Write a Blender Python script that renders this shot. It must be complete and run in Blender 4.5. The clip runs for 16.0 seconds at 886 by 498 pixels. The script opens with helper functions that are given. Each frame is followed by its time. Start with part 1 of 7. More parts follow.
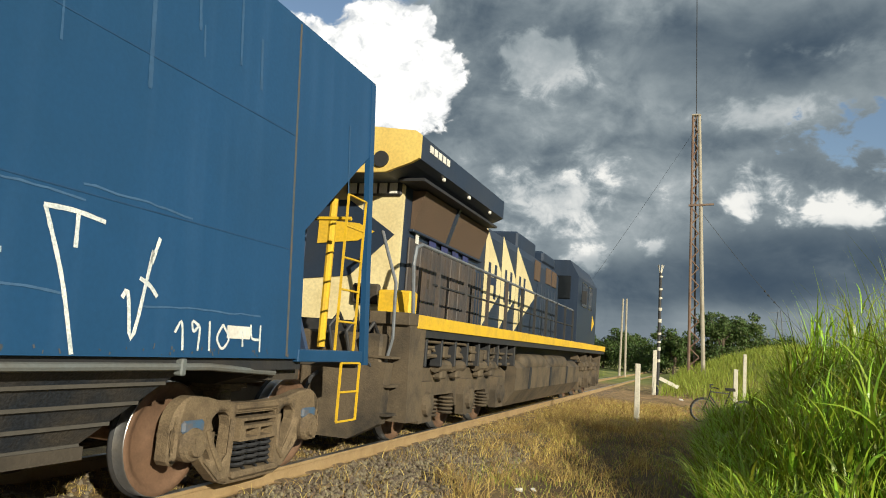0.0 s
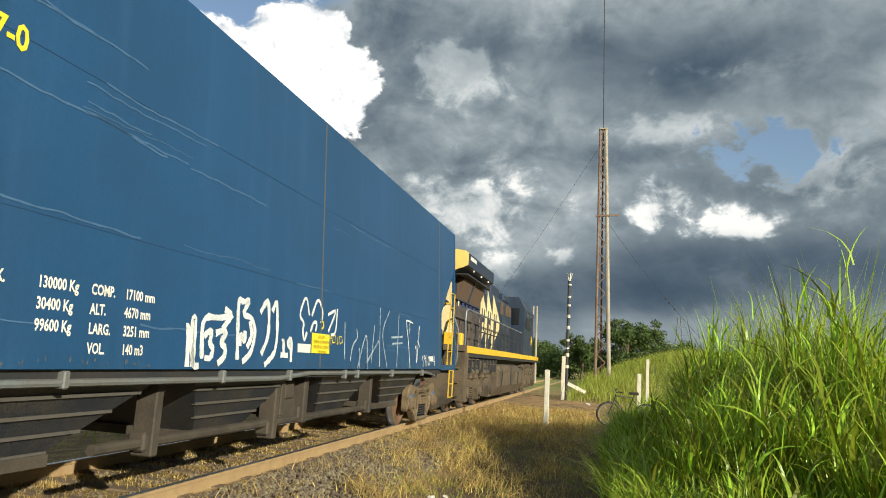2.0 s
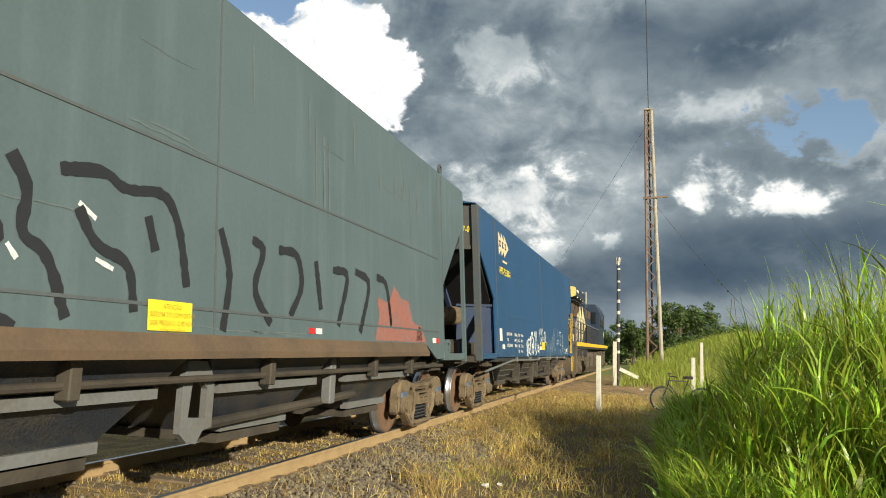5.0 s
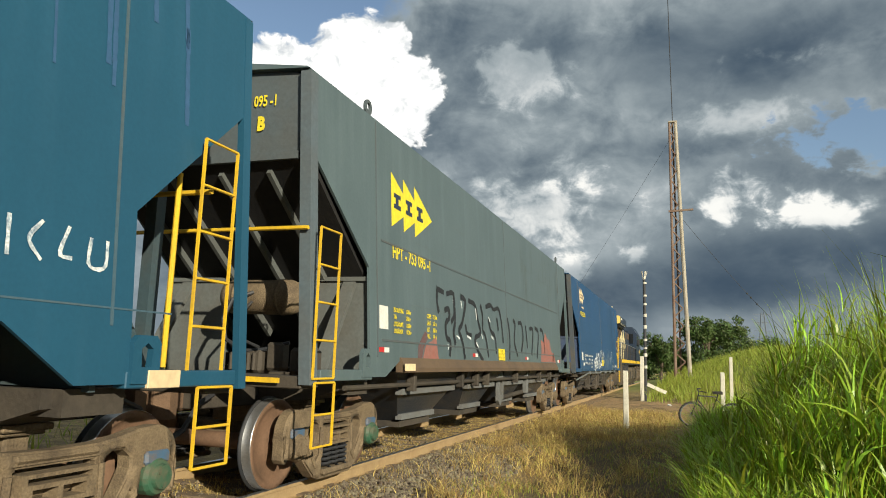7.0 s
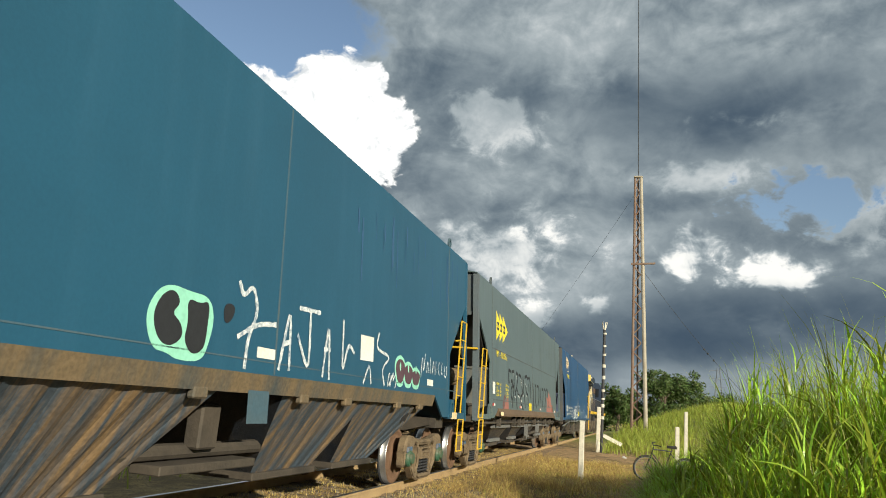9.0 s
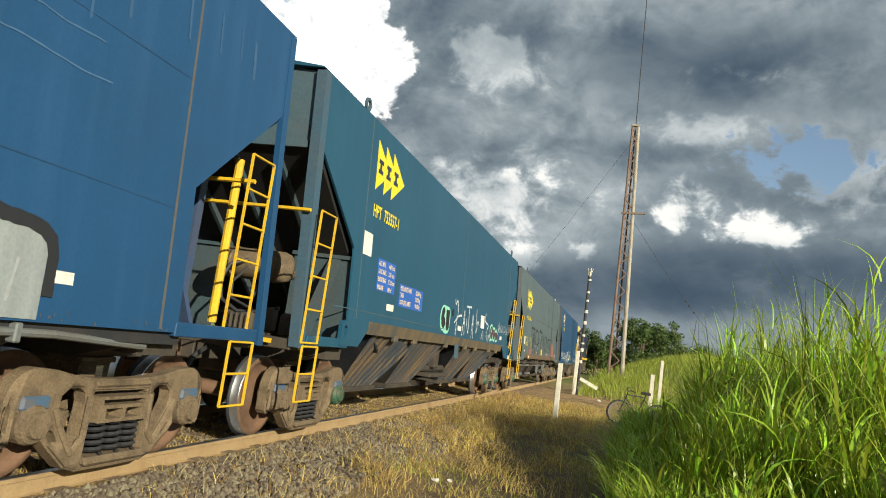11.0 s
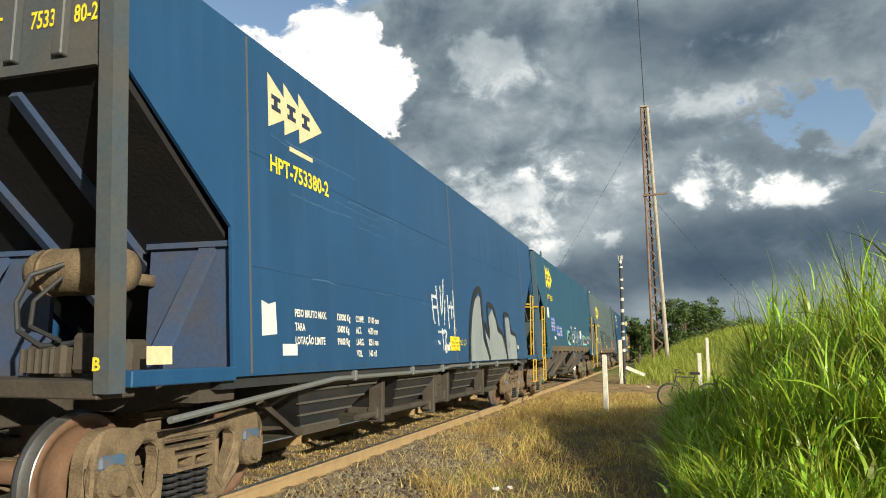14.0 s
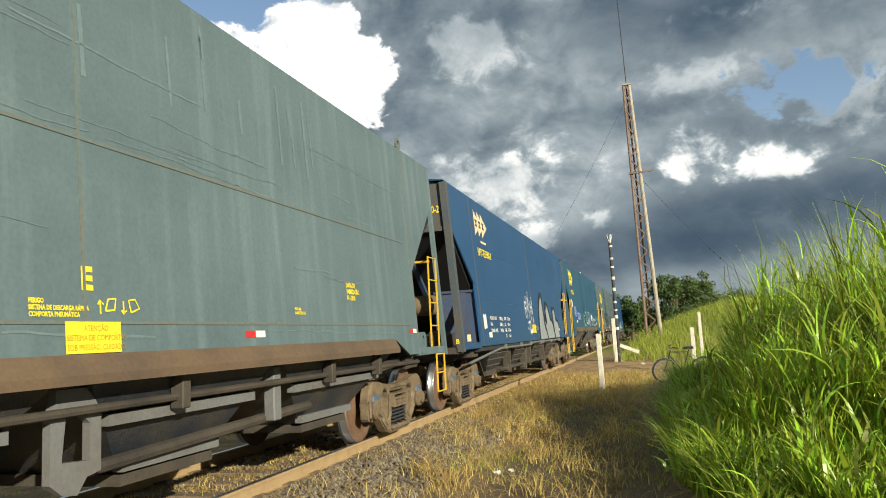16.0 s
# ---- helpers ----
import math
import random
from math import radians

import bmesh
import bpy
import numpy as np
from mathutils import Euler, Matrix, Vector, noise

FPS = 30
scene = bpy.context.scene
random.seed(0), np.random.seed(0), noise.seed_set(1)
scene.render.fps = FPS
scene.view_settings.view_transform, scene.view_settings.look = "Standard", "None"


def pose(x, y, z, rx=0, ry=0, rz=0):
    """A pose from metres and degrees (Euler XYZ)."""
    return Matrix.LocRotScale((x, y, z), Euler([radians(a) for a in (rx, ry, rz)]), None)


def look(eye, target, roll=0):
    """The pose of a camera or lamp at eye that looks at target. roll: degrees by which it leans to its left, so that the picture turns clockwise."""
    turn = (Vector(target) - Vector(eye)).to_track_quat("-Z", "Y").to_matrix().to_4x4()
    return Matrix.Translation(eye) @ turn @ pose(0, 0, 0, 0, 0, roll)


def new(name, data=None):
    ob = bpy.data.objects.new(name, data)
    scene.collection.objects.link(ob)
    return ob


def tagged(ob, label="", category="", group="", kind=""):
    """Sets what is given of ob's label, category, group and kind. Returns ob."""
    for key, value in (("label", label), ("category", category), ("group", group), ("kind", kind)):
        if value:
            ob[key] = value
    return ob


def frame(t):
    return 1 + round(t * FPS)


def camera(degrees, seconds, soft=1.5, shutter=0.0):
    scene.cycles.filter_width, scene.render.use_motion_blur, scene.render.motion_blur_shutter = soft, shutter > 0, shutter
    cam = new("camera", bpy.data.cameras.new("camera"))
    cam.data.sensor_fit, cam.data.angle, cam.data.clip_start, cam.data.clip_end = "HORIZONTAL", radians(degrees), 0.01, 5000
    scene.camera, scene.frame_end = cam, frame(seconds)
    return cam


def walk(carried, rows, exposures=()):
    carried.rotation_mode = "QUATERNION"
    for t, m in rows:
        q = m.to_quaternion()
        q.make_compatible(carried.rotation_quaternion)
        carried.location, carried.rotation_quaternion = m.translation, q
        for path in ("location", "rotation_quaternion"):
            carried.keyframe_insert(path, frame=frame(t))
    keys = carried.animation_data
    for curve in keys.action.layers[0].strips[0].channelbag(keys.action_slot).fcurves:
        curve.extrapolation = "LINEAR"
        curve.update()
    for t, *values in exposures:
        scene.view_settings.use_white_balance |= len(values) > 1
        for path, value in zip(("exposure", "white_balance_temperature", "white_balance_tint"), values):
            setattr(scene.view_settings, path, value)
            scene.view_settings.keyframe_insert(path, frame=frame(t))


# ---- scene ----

EYE = (4.935, 0.0, 1.375)   # eye height above the rail tops


def aim(yaw, pitch, roll):
    """A camera pose at the standing place, in degrees."""
    return pose(*EYE, 0, 0, yaw) @ pose(0, 0, 0, 90 + pitch) @ pose(0, 0, 0, 0, 0, roll)


# seconds, yaw, pitch, roll of the hand-held turn on the spot
TURNS = [
    (0.0, 20.29, 7.60, 4.24),
    (0.5, 17.67, 7.24, 3.53),
    (1.0, 17.11, 6.01, -0.06),
    (1.5, 16.61, 6.23, 2.55),
    (2.0, 13.36, 8.70, 3.64),
    (2.5, 12.93, 7.48, 3.16),
    (3.0, 13.78, 7.52, 3.01),
    (3.5, 14.73, 7.59, 3.01),
    (3.7, 15.37, 7.86, 3.70),
    (5.8, 17.87, 7.57, 1.47),
    (6.0, 17.07, 8.36, 2.98),
    (6.5, 16.96, 8.91, 1.77),
    (7.0, 19.02, 8.82, 1.93),
    (7.5, 16.47, 10.35, 3.41),
    (8.0, 14.06, 10.17, 3.97),
    (8.5, 16.05, 12.90, 3.78),
    (9.0, 16.37, 12.24, 4.73),
    (9.5, 16.81, 10.40, 3.54),
    (9.7, 16.27, 8.49, 4.60),
    (11.8, 14.40, 6.96, 8.62),
    (12.0, 10.93, 7.29, 5.57),
    (12.5, 10.65, 7.46, 1.06),
    (13.0, 12.51, 7.81, 1.56),
    (13.5, 16.04, 8.14, 0.38),
    (14.0, 17.15, 8.04, 0.02),
    (14.5, 17.10, 8.61, -0.66),
    (15.0, 15.57, 8.67, -0.13),
    (15.5, 15.14, 7.96, -0.31),
    (16.0, 16.35, 7.04, -3.00),
]
cam = camera(63.7, 16.0, 1.0)
walk(cam, [(t, aim(y, p, r)) for t, y, p, r in TURNS], [(0.0, 0.30), (1.0, 0.54), (2.5, 0.46), (3.5, 0.66), (6.0, 0.44), (7.0, 0.41), (9.0, 0.48), (12.5, 0.48), (14.5, 0.58), (16.0, 0.58)])

# seconds and metres that the train has rolled (rear of the first wagon against the camera)
ROLL = [(0.0, -9.100), (0.5, -6.783), (1.0, -4.464), (1.5, -2.143), (2.0, 0.178), (2.5, 2.500), (3.0, 4.823), (3.5, 7.146), (3.7, 8.075), (5.8, 17.835), (6.0, 18.765), (6.5, 21.090), (7.0, 23.407), (7.5, 25.707), (8.0, 28.002), (8.5, 30.293), (9.0, 32.581), (9.5, 34.861), (9.7, 35.772), (11.8, 45.331), (12.0, 46.241), (12.5, 48.515), (13.0, 50.789), (13.5, 53.056), (14.0, 55.310), (14.5, 57.547), (15.0, 59.770), (15.5, 61.980), (16.0, 64.183)]

# ---- sky, sun ----
SUN_FROM = Vector((0.74 * math.cos(radians(18.5)), -0.673 * math.cos(radians(18.5)), math.sin(radians(18.5)))).normalized()
sun = new("sun", bpy.data.lights.new("sun", "SUN"))
sun.data.energy, sun.data.angle, sun.data.color = 4.5, radians(0.6), (1.0, 0.93, 0.74)
sun.matrix_world = look((0, 0, 30), Vector((0, 0, 30)) - SUN_FROM)
world = bpy.data.worlds.new("world")
scene.world = world
world.use_nodes = True
wn, wl = world.node_tree.nodes, world.node_tree.links
wn.clear()


def w_math(op, a, b=None, c=None, clamp=False):
    n = wn.new("ShaderNodeMath")
    n.operation, n.use_clamp = op, clamp
    for i, v in enumerate((a, b, c)):
        if v is None:
            continue
        if isinstance(v, (int, float)):
            n.inputs[i].default_value = v
        else:
            wl.new(v, n.inputs[i])
    return n.outputs[0]


def w_step(v, lo, hi):
    n = wn.new("ShaderNodeMapRange")
    n.interpolation_type = "SMOOTHSTEP"
    n.inputs["From Min"].default_value, n.inputs["From Max"].default_value = lo, hi
    wl.new(v, n.inputs["Value"])
    return n.outputs[0]


def w_mix(f, a, b):
    n = wn.new("ShaderNodeMix")
    n.data_type = "RGBA"
    wl.new(f, n.inputs["Factor"])
    for key, v in (("A", a), ("B", b)):
        if isinstance(v, tuple):
            n.inputs[key].default_value = (*v, 1)
        else:
            wl.new(v, n.inputs[key])
    return n.outputs["Result"]


w_tc = wn.new("ShaderNodeTexCoord")
w_sep = wn.new("ShaderNodeSeparateXYZ")
wl.new(w_tc.outputs["Generated"], w_sep.inputs[0])
AZ = w_math("MULTIPLY", w_math("ARCTAN2", w_sep.outputs[0], w_sep.outputs[1]), 57.2958)
EL = w_math("MULTIPLY", w_math("ARCSINE", w_sep.outputs[2]), 57.2958)


def w_noise(sx, sy, scale, detail=8, rough=0.58, warp=0.4, seed=0.0):
    """Cloud noise over azimuth and elevation, in degrees."""
    comb = wn.new("ShaderNodeCombineXYZ")
    wl.new(w_math("MULTIPLY", AZ, sx), comb.inputs[0])
    wl.new(w_math("MULTIPLY", EL, sy), comb.inputs[1])
    comb.inputs[2].default_value = seed
    n = wn.new("ShaderNodeTexNoise")
    n.inputs["Scale"].default_value, n.inputs["Detail"].default_value = scale, detail
    n.inputs["Roughness"].default_value, n.inputs["Distortion"].default_value = rough, warp
    wl.new(comb.outputs[0], n.inputs["Vector"])
    return n.outputs["Fac"]


def w_spot(az, el, ra, re):
    """1 at a direction, falling to 0 at an ellipse round it."""
    a = w_math("DIVIDE", w_math("SUBTRACT", AZ, az), ra)
    e = w_math("DIVIDE", w_math("SUBTRACT", EL, el), re)
    d = w_math("SQRT", w_math("ADD", w_math("MULTIPLY", a, a), w_math("MULTIPLY", e, e)))
    return w_math("SUBTRACT", 1.0, d)


w_sky = wn.new("ShaderNodeTexSky")
w_sky.sky_type, w_sky.sun_disc = "NISHITA", False
w_sky.sun_elevation, w_sky.sun_rotation = radians(18.5), math.atan2(SUN_FROM.x, SUN_FROM.y)
blue = wn.new("ShaderNodeVectorMath")
blue.operation = "SCALE"
blue.inputs["Scale"].default_value = 0.105
wl.new(w_sky.outputs[0], blue.inputs[0])
n_big = w_noise(0.070, 0.115, 1.0, 10, 0.55, 0.35, 3.1)
n_mid = w_noise(0.19, 0.26, 1.0, 9, 0.56, 0.5, 7.7)
n_fine = w_noise(0.55, 0.70, 1.0, 8, 0.58, 0.4, 1.3)
n_flat = w_noise(0.045, 0.60, 1.0, 6, 0.55, 0.3, 5.2)


def w_off(v, amount):
    return w_math("MULTIPLY", w_math("SUBTRACT", v, 0.5), amount)


# how light the cloud is: 0 slate, 1 sunlit white
cloud = w_math("ADD", 0.54, w_math("ADD", w_off(n_big, 0.95), w_math("ADD", w_off(n_mid, 0.75), w_off(n_fine, 0.36))))
SHADED = ((-5.0, 25.5, 11.0, 3.2, -0.16), (11.0, 22.5, 15.0, 3.4, -0.24), (1.5, 16.2, 6.5, 2.0, -0.13), (8.0, 13.8, 7.0, 1.9, -0.12),
          (9.5, 7.6, 15.0, 3.4, -0.42), (-6.0, 5.6, 14.0, 2.6, -0.30), (-19.0, 15.8, 4.0, 2.2, -0.10), (-16.0, 22.8, 4.5, 4.5, -0.08))
LIT = ((-11.0, 12.2, 6.5, 3.4, 0.24), (-9.0, 15.0, 2.8, 1.6, 0.16), (2.6, 11.9, 3.2, 2.2, 0.42), (8.6, 11.3, 5.0, 1.4, 0.50), (-4.0, 9.0, 1.9, 1.2, 0.30),
       (-8.2, 7.4, 2.6, 1.2, 0.30), (-13.0, 22.6, 4.5, 2.8, 0.20), (5.0, 18.6, 5.0, 1.6, 0.14), (15.0, 14.8, 4.0, 2.2, 0.18), (6.5, 22.6, 3.0, 0.9, 0.22))
ragged = w_math("ADD", w_off(n_mid, 2.6), w_off(n_fine, 1.7))
for az_, el_, ra_, re_, amount_ in SHADED + LIT:
    blot = w_step(w_math("ADD", w_spot(az_, el_, ra_ * 1.25, re_ * 1.25), w_math("MULTIPLY", ragged, 0.3 if amount_ < 0 else 1.05)), -0.05 if amount_ < 0 else 0.18, 0.85)
    cloud = w_math("ADD", cloud, w_math("MULTIPLY", blot, amount_))
ramp = wn.new("ShaderNodeValToRGB")
ramp.color_ramp.interpolation = "B_SPLINE"
stops = ((0.0, (0.040, 0.066, 0.100)), (0.22, (0.076, 0.108, 0.140)), (0.42, (0.158, 0.198, 0.225)), (0.60, (0.262, 0.308, 0.328)), (0.78, (0.42, 0.46, 0.475)), (1.0, (0.88, 0.87, 0.82)))
ramp.color_ramp.elements[0].position, ramp.color_ramp.elements[0].color = stops[0][0], (*stops[0][1], 1)
ramp.color_ramp.elements[1].position, ramp.color_ramp.elements[1].color = stops[-1][0], (*stops[-1][1], 1)
for at_, col_ in stops[1:-1]:
    ramp.color_ramp.elements.new(at_).color = (*col_, 1)
wl.new(cloud, ramp.inputs["Fac"])
sky_col = ramp.outputs["Color"]
# paler streaks under the slate band
under = w_math("MULTIPLY", w_step(w_math("ADD", EL, w_math("MULTIPLY", n_flat, 5.0)), 6.9, 4.2), 0.85)
sky_col = w_mix(under, sky_col, (0.185, 0.225, 0.255))
# openings to the blue
gap = w_step(w_math("ADD", w_spot(11.3, 17.0, 5.2, 2.4), w_math("MULTIPLY", ragged, 1.5)), 0.10, 0.60)
gap_l = w_step(w_math("ADD", w_spot(-36.0, 28.0, 14.0, 6.5), w_math("MULTIPLY", ragged, 0.2)), 0.05, 0.25)
sky_col = w_mix(w_math("MAXIMUM", gap, gap_l), sky_col, blue.outputs[0])
# the sunlit cumulus tower
tower = None
for spot_ in ((-26.5, 23.2, 4.6, 3.9), (-22.6, 21.4, 3.4, 3.0), (-33.5, 21.6, 6.0, 2.9), (-24.5, 19.0, 4.6, 3.2), (-29.5, 20.0, 5.0, 3.4), (-24.0, 24.8, 2.0, 1.8)):
    v_ = w_spot(*spot_)
    tower = v_ if tower is None else w_math("MAXIMUM", tower, v_)
tower = w_math("ADD", tower, w_math("ADD", w_off(n_mid, 0.55), w_off(n_fine, 0.75)))
billow = w_step(w_math("ADD", n_fine, w_math("MULTIPLY", tower, 0.35)), 0.38, 0.72)
sky_col = w_mix(w_step(tower, 0.03, 0.17), sky_col, w_mix(billow, (0.56, 0.59, 0.61), (1.05, 1.04, 1.00)))
w_bg = wn.new("ShaderNodeBackground")
w_bg.inputs["Strength"].default_value = 0.92
wl.new(sky_col, w_bg.inputs[0])
w_out = wn.new("ShaderNodeOutputWorld")
wl.new(w_bg.outputs[0], w_out.inputs[0])

# ---- small helpers ----
def part(name, bm, material, parent=None, label="", smooth=False):
    """Links a bmesh as one mesh object under a thing or part."""
    me = bpy.data.meshes.new(name)
    bm.to_mesh(me)
    bm.free()
    if smooth:
        for p in me.polygons:
            p.use_smooth = True
    me.materials.append(material)
    ob = new(name, me)
    ob.parent = parent
    return tagged(ob, label)


def box(bm, x0, x1, y0, y1, z0, z1, bevel=0.0):
    made = bmesh.ops.create_cube(bm, size=1.0, matrix=Matrix.LocRotScale(
        ((x0 + x1) / 2, (y0 + y1) / 2, (z0 + z1) / 2), None, (abs(x1 - x0), abs(y1 - y0), abs(z1 - z0))))
    if bevel:
        edges = {e for v in made["verts"] for e in v.link_edges}
        bmesh.ops.bevel(bm, geom=list(edges), offset=bevel, segments=1, affect="EDGES")
    return made["verts"]


def bar(bm, a, b, w, h=None, up=(0, 0, 1)):
    """A square bar from a to b."""
    a, b = Vector(a), Vector(b)
    d = b - a
    q = d.to_track_quat("Y", "Z")
    bmesh.ops.create_cube(bm, size=1.0, matrix=Matrix.LocRotScale((a + b) / 2, q, (w, d.length, h or w)))


def rod(bm, a, b, r, sides=8, r2=None):
    """A round bar from a to b."""
    a, b = Vector(a), Vector(b)
    d = b - a
    q = d.to_track_quat("Z", "Y")
    bmesh.ops.create_cone(bm, cap_ends=True, segments=sides, radius1=r, radius2=r if r2 is None else r2, depth=d.length,
                          matrix=Matrix.LocRotScale((a + b) / 2, q, None))


def pipe(bm, points, r, sides=7):
    for a, b in zip(points, points[1:]):
        rod(bm, a, b, r, sides)
    for p in points[1:-1]:
        bmesh.ops.create_icosphere(bm, subdivisions=1, radius=r * 1.02, matrix=Matrix.Translation(p))


def prism(bm, outline, x0, x1, axis="x"):
    """Extrudes an outline of 2D points between x0 and x1. axis x: points are (y, z); y: (x, z); z: (x, y)."""
    def at(p, d):
        return {"x": (d, p[0], p[1]), "y": (p[0], d, p[1]), "z": (p[0], p[1], d)}[axis]
    a = [bm.verts.new(at(p, x0)) for p in outline]
    b = [bm.verts.new(at(p, x1)) for p in outline]
    n = len(outline)
    faces = [bm.faces.new(a), bm.faces.new(b[::-1])]
    for i in range(n):
        faces.append(bm.faces.new((a[i], b[i], b[(i + 1) % n], a[(i + 1) % n])))
    bmesh.ops.recalc_face_normals(bm, faces=faces)
    return faces


def lathe(bm, profile, sides=24, matrix=Matrix()):
    """Turns a profile of (radius, height) about the x axis."""
    rings = []
    for r, h in profile:
        rings.append([bm.verts.new(matrix @ Vector((h, r * math.cos(2 * math.pi * i / sides), r * math.sin(2 * math.pi * i / sides))))
                      for i in range(sides)])
    for p, q in zip(rings, rings[1:]):
        for i in range(sides):
            bm.faces.new((p[i], p[(i + 1) % sides], q[(i + 1) % sides], q[i]))
    bm.faces.new(rings[0][::-1])
    bm.faces.new(rings[-1])
    bmesh.ops.recalc_face_normals(bm, faces=bm.faces[:])


def empty(name, label="", category="", group=""):
    return tagged(new(name), label, category, group)


# ---- materials ----
def material(name, color, rough=0.7, metal=0.0, stain=None, amount=0.35, scale=1.2, grain=18.0, bump=0.15, streak=0.0, spread=0.12, trans=0.0,
             island=0.0, stretch=None, edge=(0.42, 0.72), gloss=0.5):
    """A surface with large stains, fine grain, optional vertical streaks, and a fine relief."""
    m = bpy.data.materials.new(name)
    m.use_nodes = True
    n, l = m.node_tree.nodes, m.node_tree.links
    b = n["Principled BSDF"]
    tc = n.new("ShaderNodeTexCoord")
    big = n.new("ShaderNodeTexNoise")
    big.inputs["Scale"].default_value, big.inputs["Detail"].default_value, big.inputs["Roughness"].default_value = scale, 6, 0.65
    fine = n.new("ShaderNodeTexNoise")
    fine.inputs["Scale"].default_value, fine.inputs["Detail"].default_value = grain, 4
    if stretch:
        sm = n.new("ShaderNodeMapping")
        sm.inputs["Scale"].default_value = stretch
        l.new(tc.outputs["Object"], sm.inputs["Vector"])
        l.new(sm.outputs[0], big.inputs["Vector"])
    else:
        l.new(tc.outputs["Object"], big.inputs["Vector"])
    l.new(tc.outputs["Object"], fine.inputs["Vector"])
    ramp = n.new("ShaderNodeValToRGB")
    ramp.color_ramp.elements[0].position, ramp.color_ramp.elements[1].position = edge
    l.new(big.outputs["Fac"], ramp.inputs["Fac"])
    amt = n.new("ShaderNodeMath")
    amt.operation = "MULTIPLY"
    amt.inputs[1].default_value = amount
    l.new(ramp.outputs["Color"], amt.inputs[0])
    mix = n.new("ShaderNodeMix")
    mix.data_type = "RGBA"
    mix.inputs["A"].default_value = (*color, 1)
    mix.inputs["B"].default_value = (*(stain or [c * 0.5 for c in color]), 1)
    l.new(amt.outputs[0], mix.inputs["Factor"])
    out = mix.outputs["Result"]
    if streak:
        mp = n.new("ShaderNodeMapping")
        mp.inputs["Scale"].default_value = (3.0, 3.0, 0.12)
        st = n.new("ShaderNodeTexNoise")
        st.inputs["Scale"].default_value, st.inputs["Detail"].default_value = 1.6, 5
        l.new(tc.outputs["Object"], mp.inputs["Vector"])
        l.new(mp.outputs[0], st.inputs["Vector"])
        r2 = n.new("ShaderNodeValToRGB")
        r2.color_ramp.elements[0].position, r2.color_ramp.elements[1].position = 0.5, 0.75
        l.new(st.outputs["Fac"], r2.inputs["Fac"])
        a2 = n.new("ShaderNodeMath")
        a2.operation = "MULTIPLY"
        a2.inputs[1].default_value = streak
        l.new(r2.outputs["Color"], a2.inputs[0])
        m2 = n.new("ShaderNodeMix")
        m2.data_type = "RGBA"
        m2.inputs["B"].default_value = (*[min(1, c * 1.7 + 0.05) for c in color], 1)
        l.new(a2.outputs[0], m2.inputs["Factor"])
        l.new(out, m2.inputs["A"])
        out = m2.outputs["Result"]
    hsv = n.new("ShaderNodeHueSaturation")
    l.new(out, hsv.inputs["Color"])
    val = n.new("ShaderNodeMapRange")
    val.inputs["From Min"].default_value, val.inputs["From Max"].default_value = 0.25, 0.75
    val.inputs["To Min"].default_value, val.inputs["To Max"].default_value = 1 - spread, 1 + spread
    l.new(fine.outputs["Fac"], val.inputs["Value"])
    vout = val.outputs[0]
    if island:
        geo = n.new("ShaderNodeNewGeometry")
        mr = n.new("ShaderNodeMapRange")
        mr.inputs["To Min"].default_value, mr.inputs["To Max"].default_value = 1 - island, 1 + island
        l.new(geo.outputs["Random Per Island"], mr.inputs["Value"])
        mm = n.new("ShaderNodeMath")
        mm.operation = "MULTIPLY"
        l.new(vout, mm.inputs[0])
        l.new(mr.outputs[0], mm.inputs[1])
        vout = mm.outputs[0]
        hr = n.new("ShaderNodeMapRange")
        hr.inputs["To Min"].default_value, hr.inputs["To Max"].default_value = 0.5 - island * 0.06, 0.5 + island * 0.06
        l.new(geo.outputs["Random Per Island"], hr.inputs["Value"])
        l.new(hr.outputs[0], hsv.inputs["Hue"])
    l.new(vout, hsv.inputs["Value"])
    l.new(hsv.outputs[0], b.inputs["Base Color"])
    b.inputs["Roughness"].default_value, b.inputs["Metallic"].default_value = rough, metal
    b.inputs["Specular IOR Level"].default_value = gloss
    if bump:
        bp = n.new("ShaderNodeBump")
        bp.inputs["Strength"].default_value, bp.inputs["Distance"].default_value = bump, 0.02
        l.new(fine.outputs["Fac"], bp.inputs["Height"])
        l.new(bp.outputs[0], b.inputs["Normal"])
    if trans:
        tr = n.new("ShaderNodeBsdfTranslucent")
        l.new(hsv.outputs[0], tr.inputs["Color"])
        ms = n.new("ShaderNodeMixShader")
        ms.inputs[0].default_value = trans
        l.new(b.outputs[0], ms.inputs[1])
        l.new(tr.outputs[0], ms.inputs[2])
        l.new(ms.outputs[0], n["Material Output"].inputs[0])
    return m


RUST = material("rusty_steel", (0.16, 0.095, 0.055), 0.85, 0.1, (0.07, 0.045, 0.03), 0.7, 3.0, 40, 0.3)
DUSTY = material("dusty_steel", (0.072, 0.059, 0.045), 0.8, 0.1, (0.024, 0.021, 0.019), 0.85, 2.0, 30, 0.25)
BLACK = material("black_steel", (0.025, 0.027, 0.032), 0.6, 0.0, (0.06, 0.05, 0.04), 0.5, 2.0, 25, 0.15)
RAIL_SIDE = material("rusty_rail", (0.38, 0.265, 0.135), 0.85, 0.0, (0.25, 0.155, 0.07), 0.6, 5.0, 40, 0.3)
SHINY = material("polished_steel", (0.55, 0.55, 0.56), 0.28, 0.9, (0.3, 0.27, 0.24), 0.4, 5.0, 50, 0.05)
YELLOW = material("yellow_paint", (0.75, 0.47, 0.02), 0.55, 0.0, (0.35, 0.2, 0.05), 0.5, 4.0, 40, 0.1)
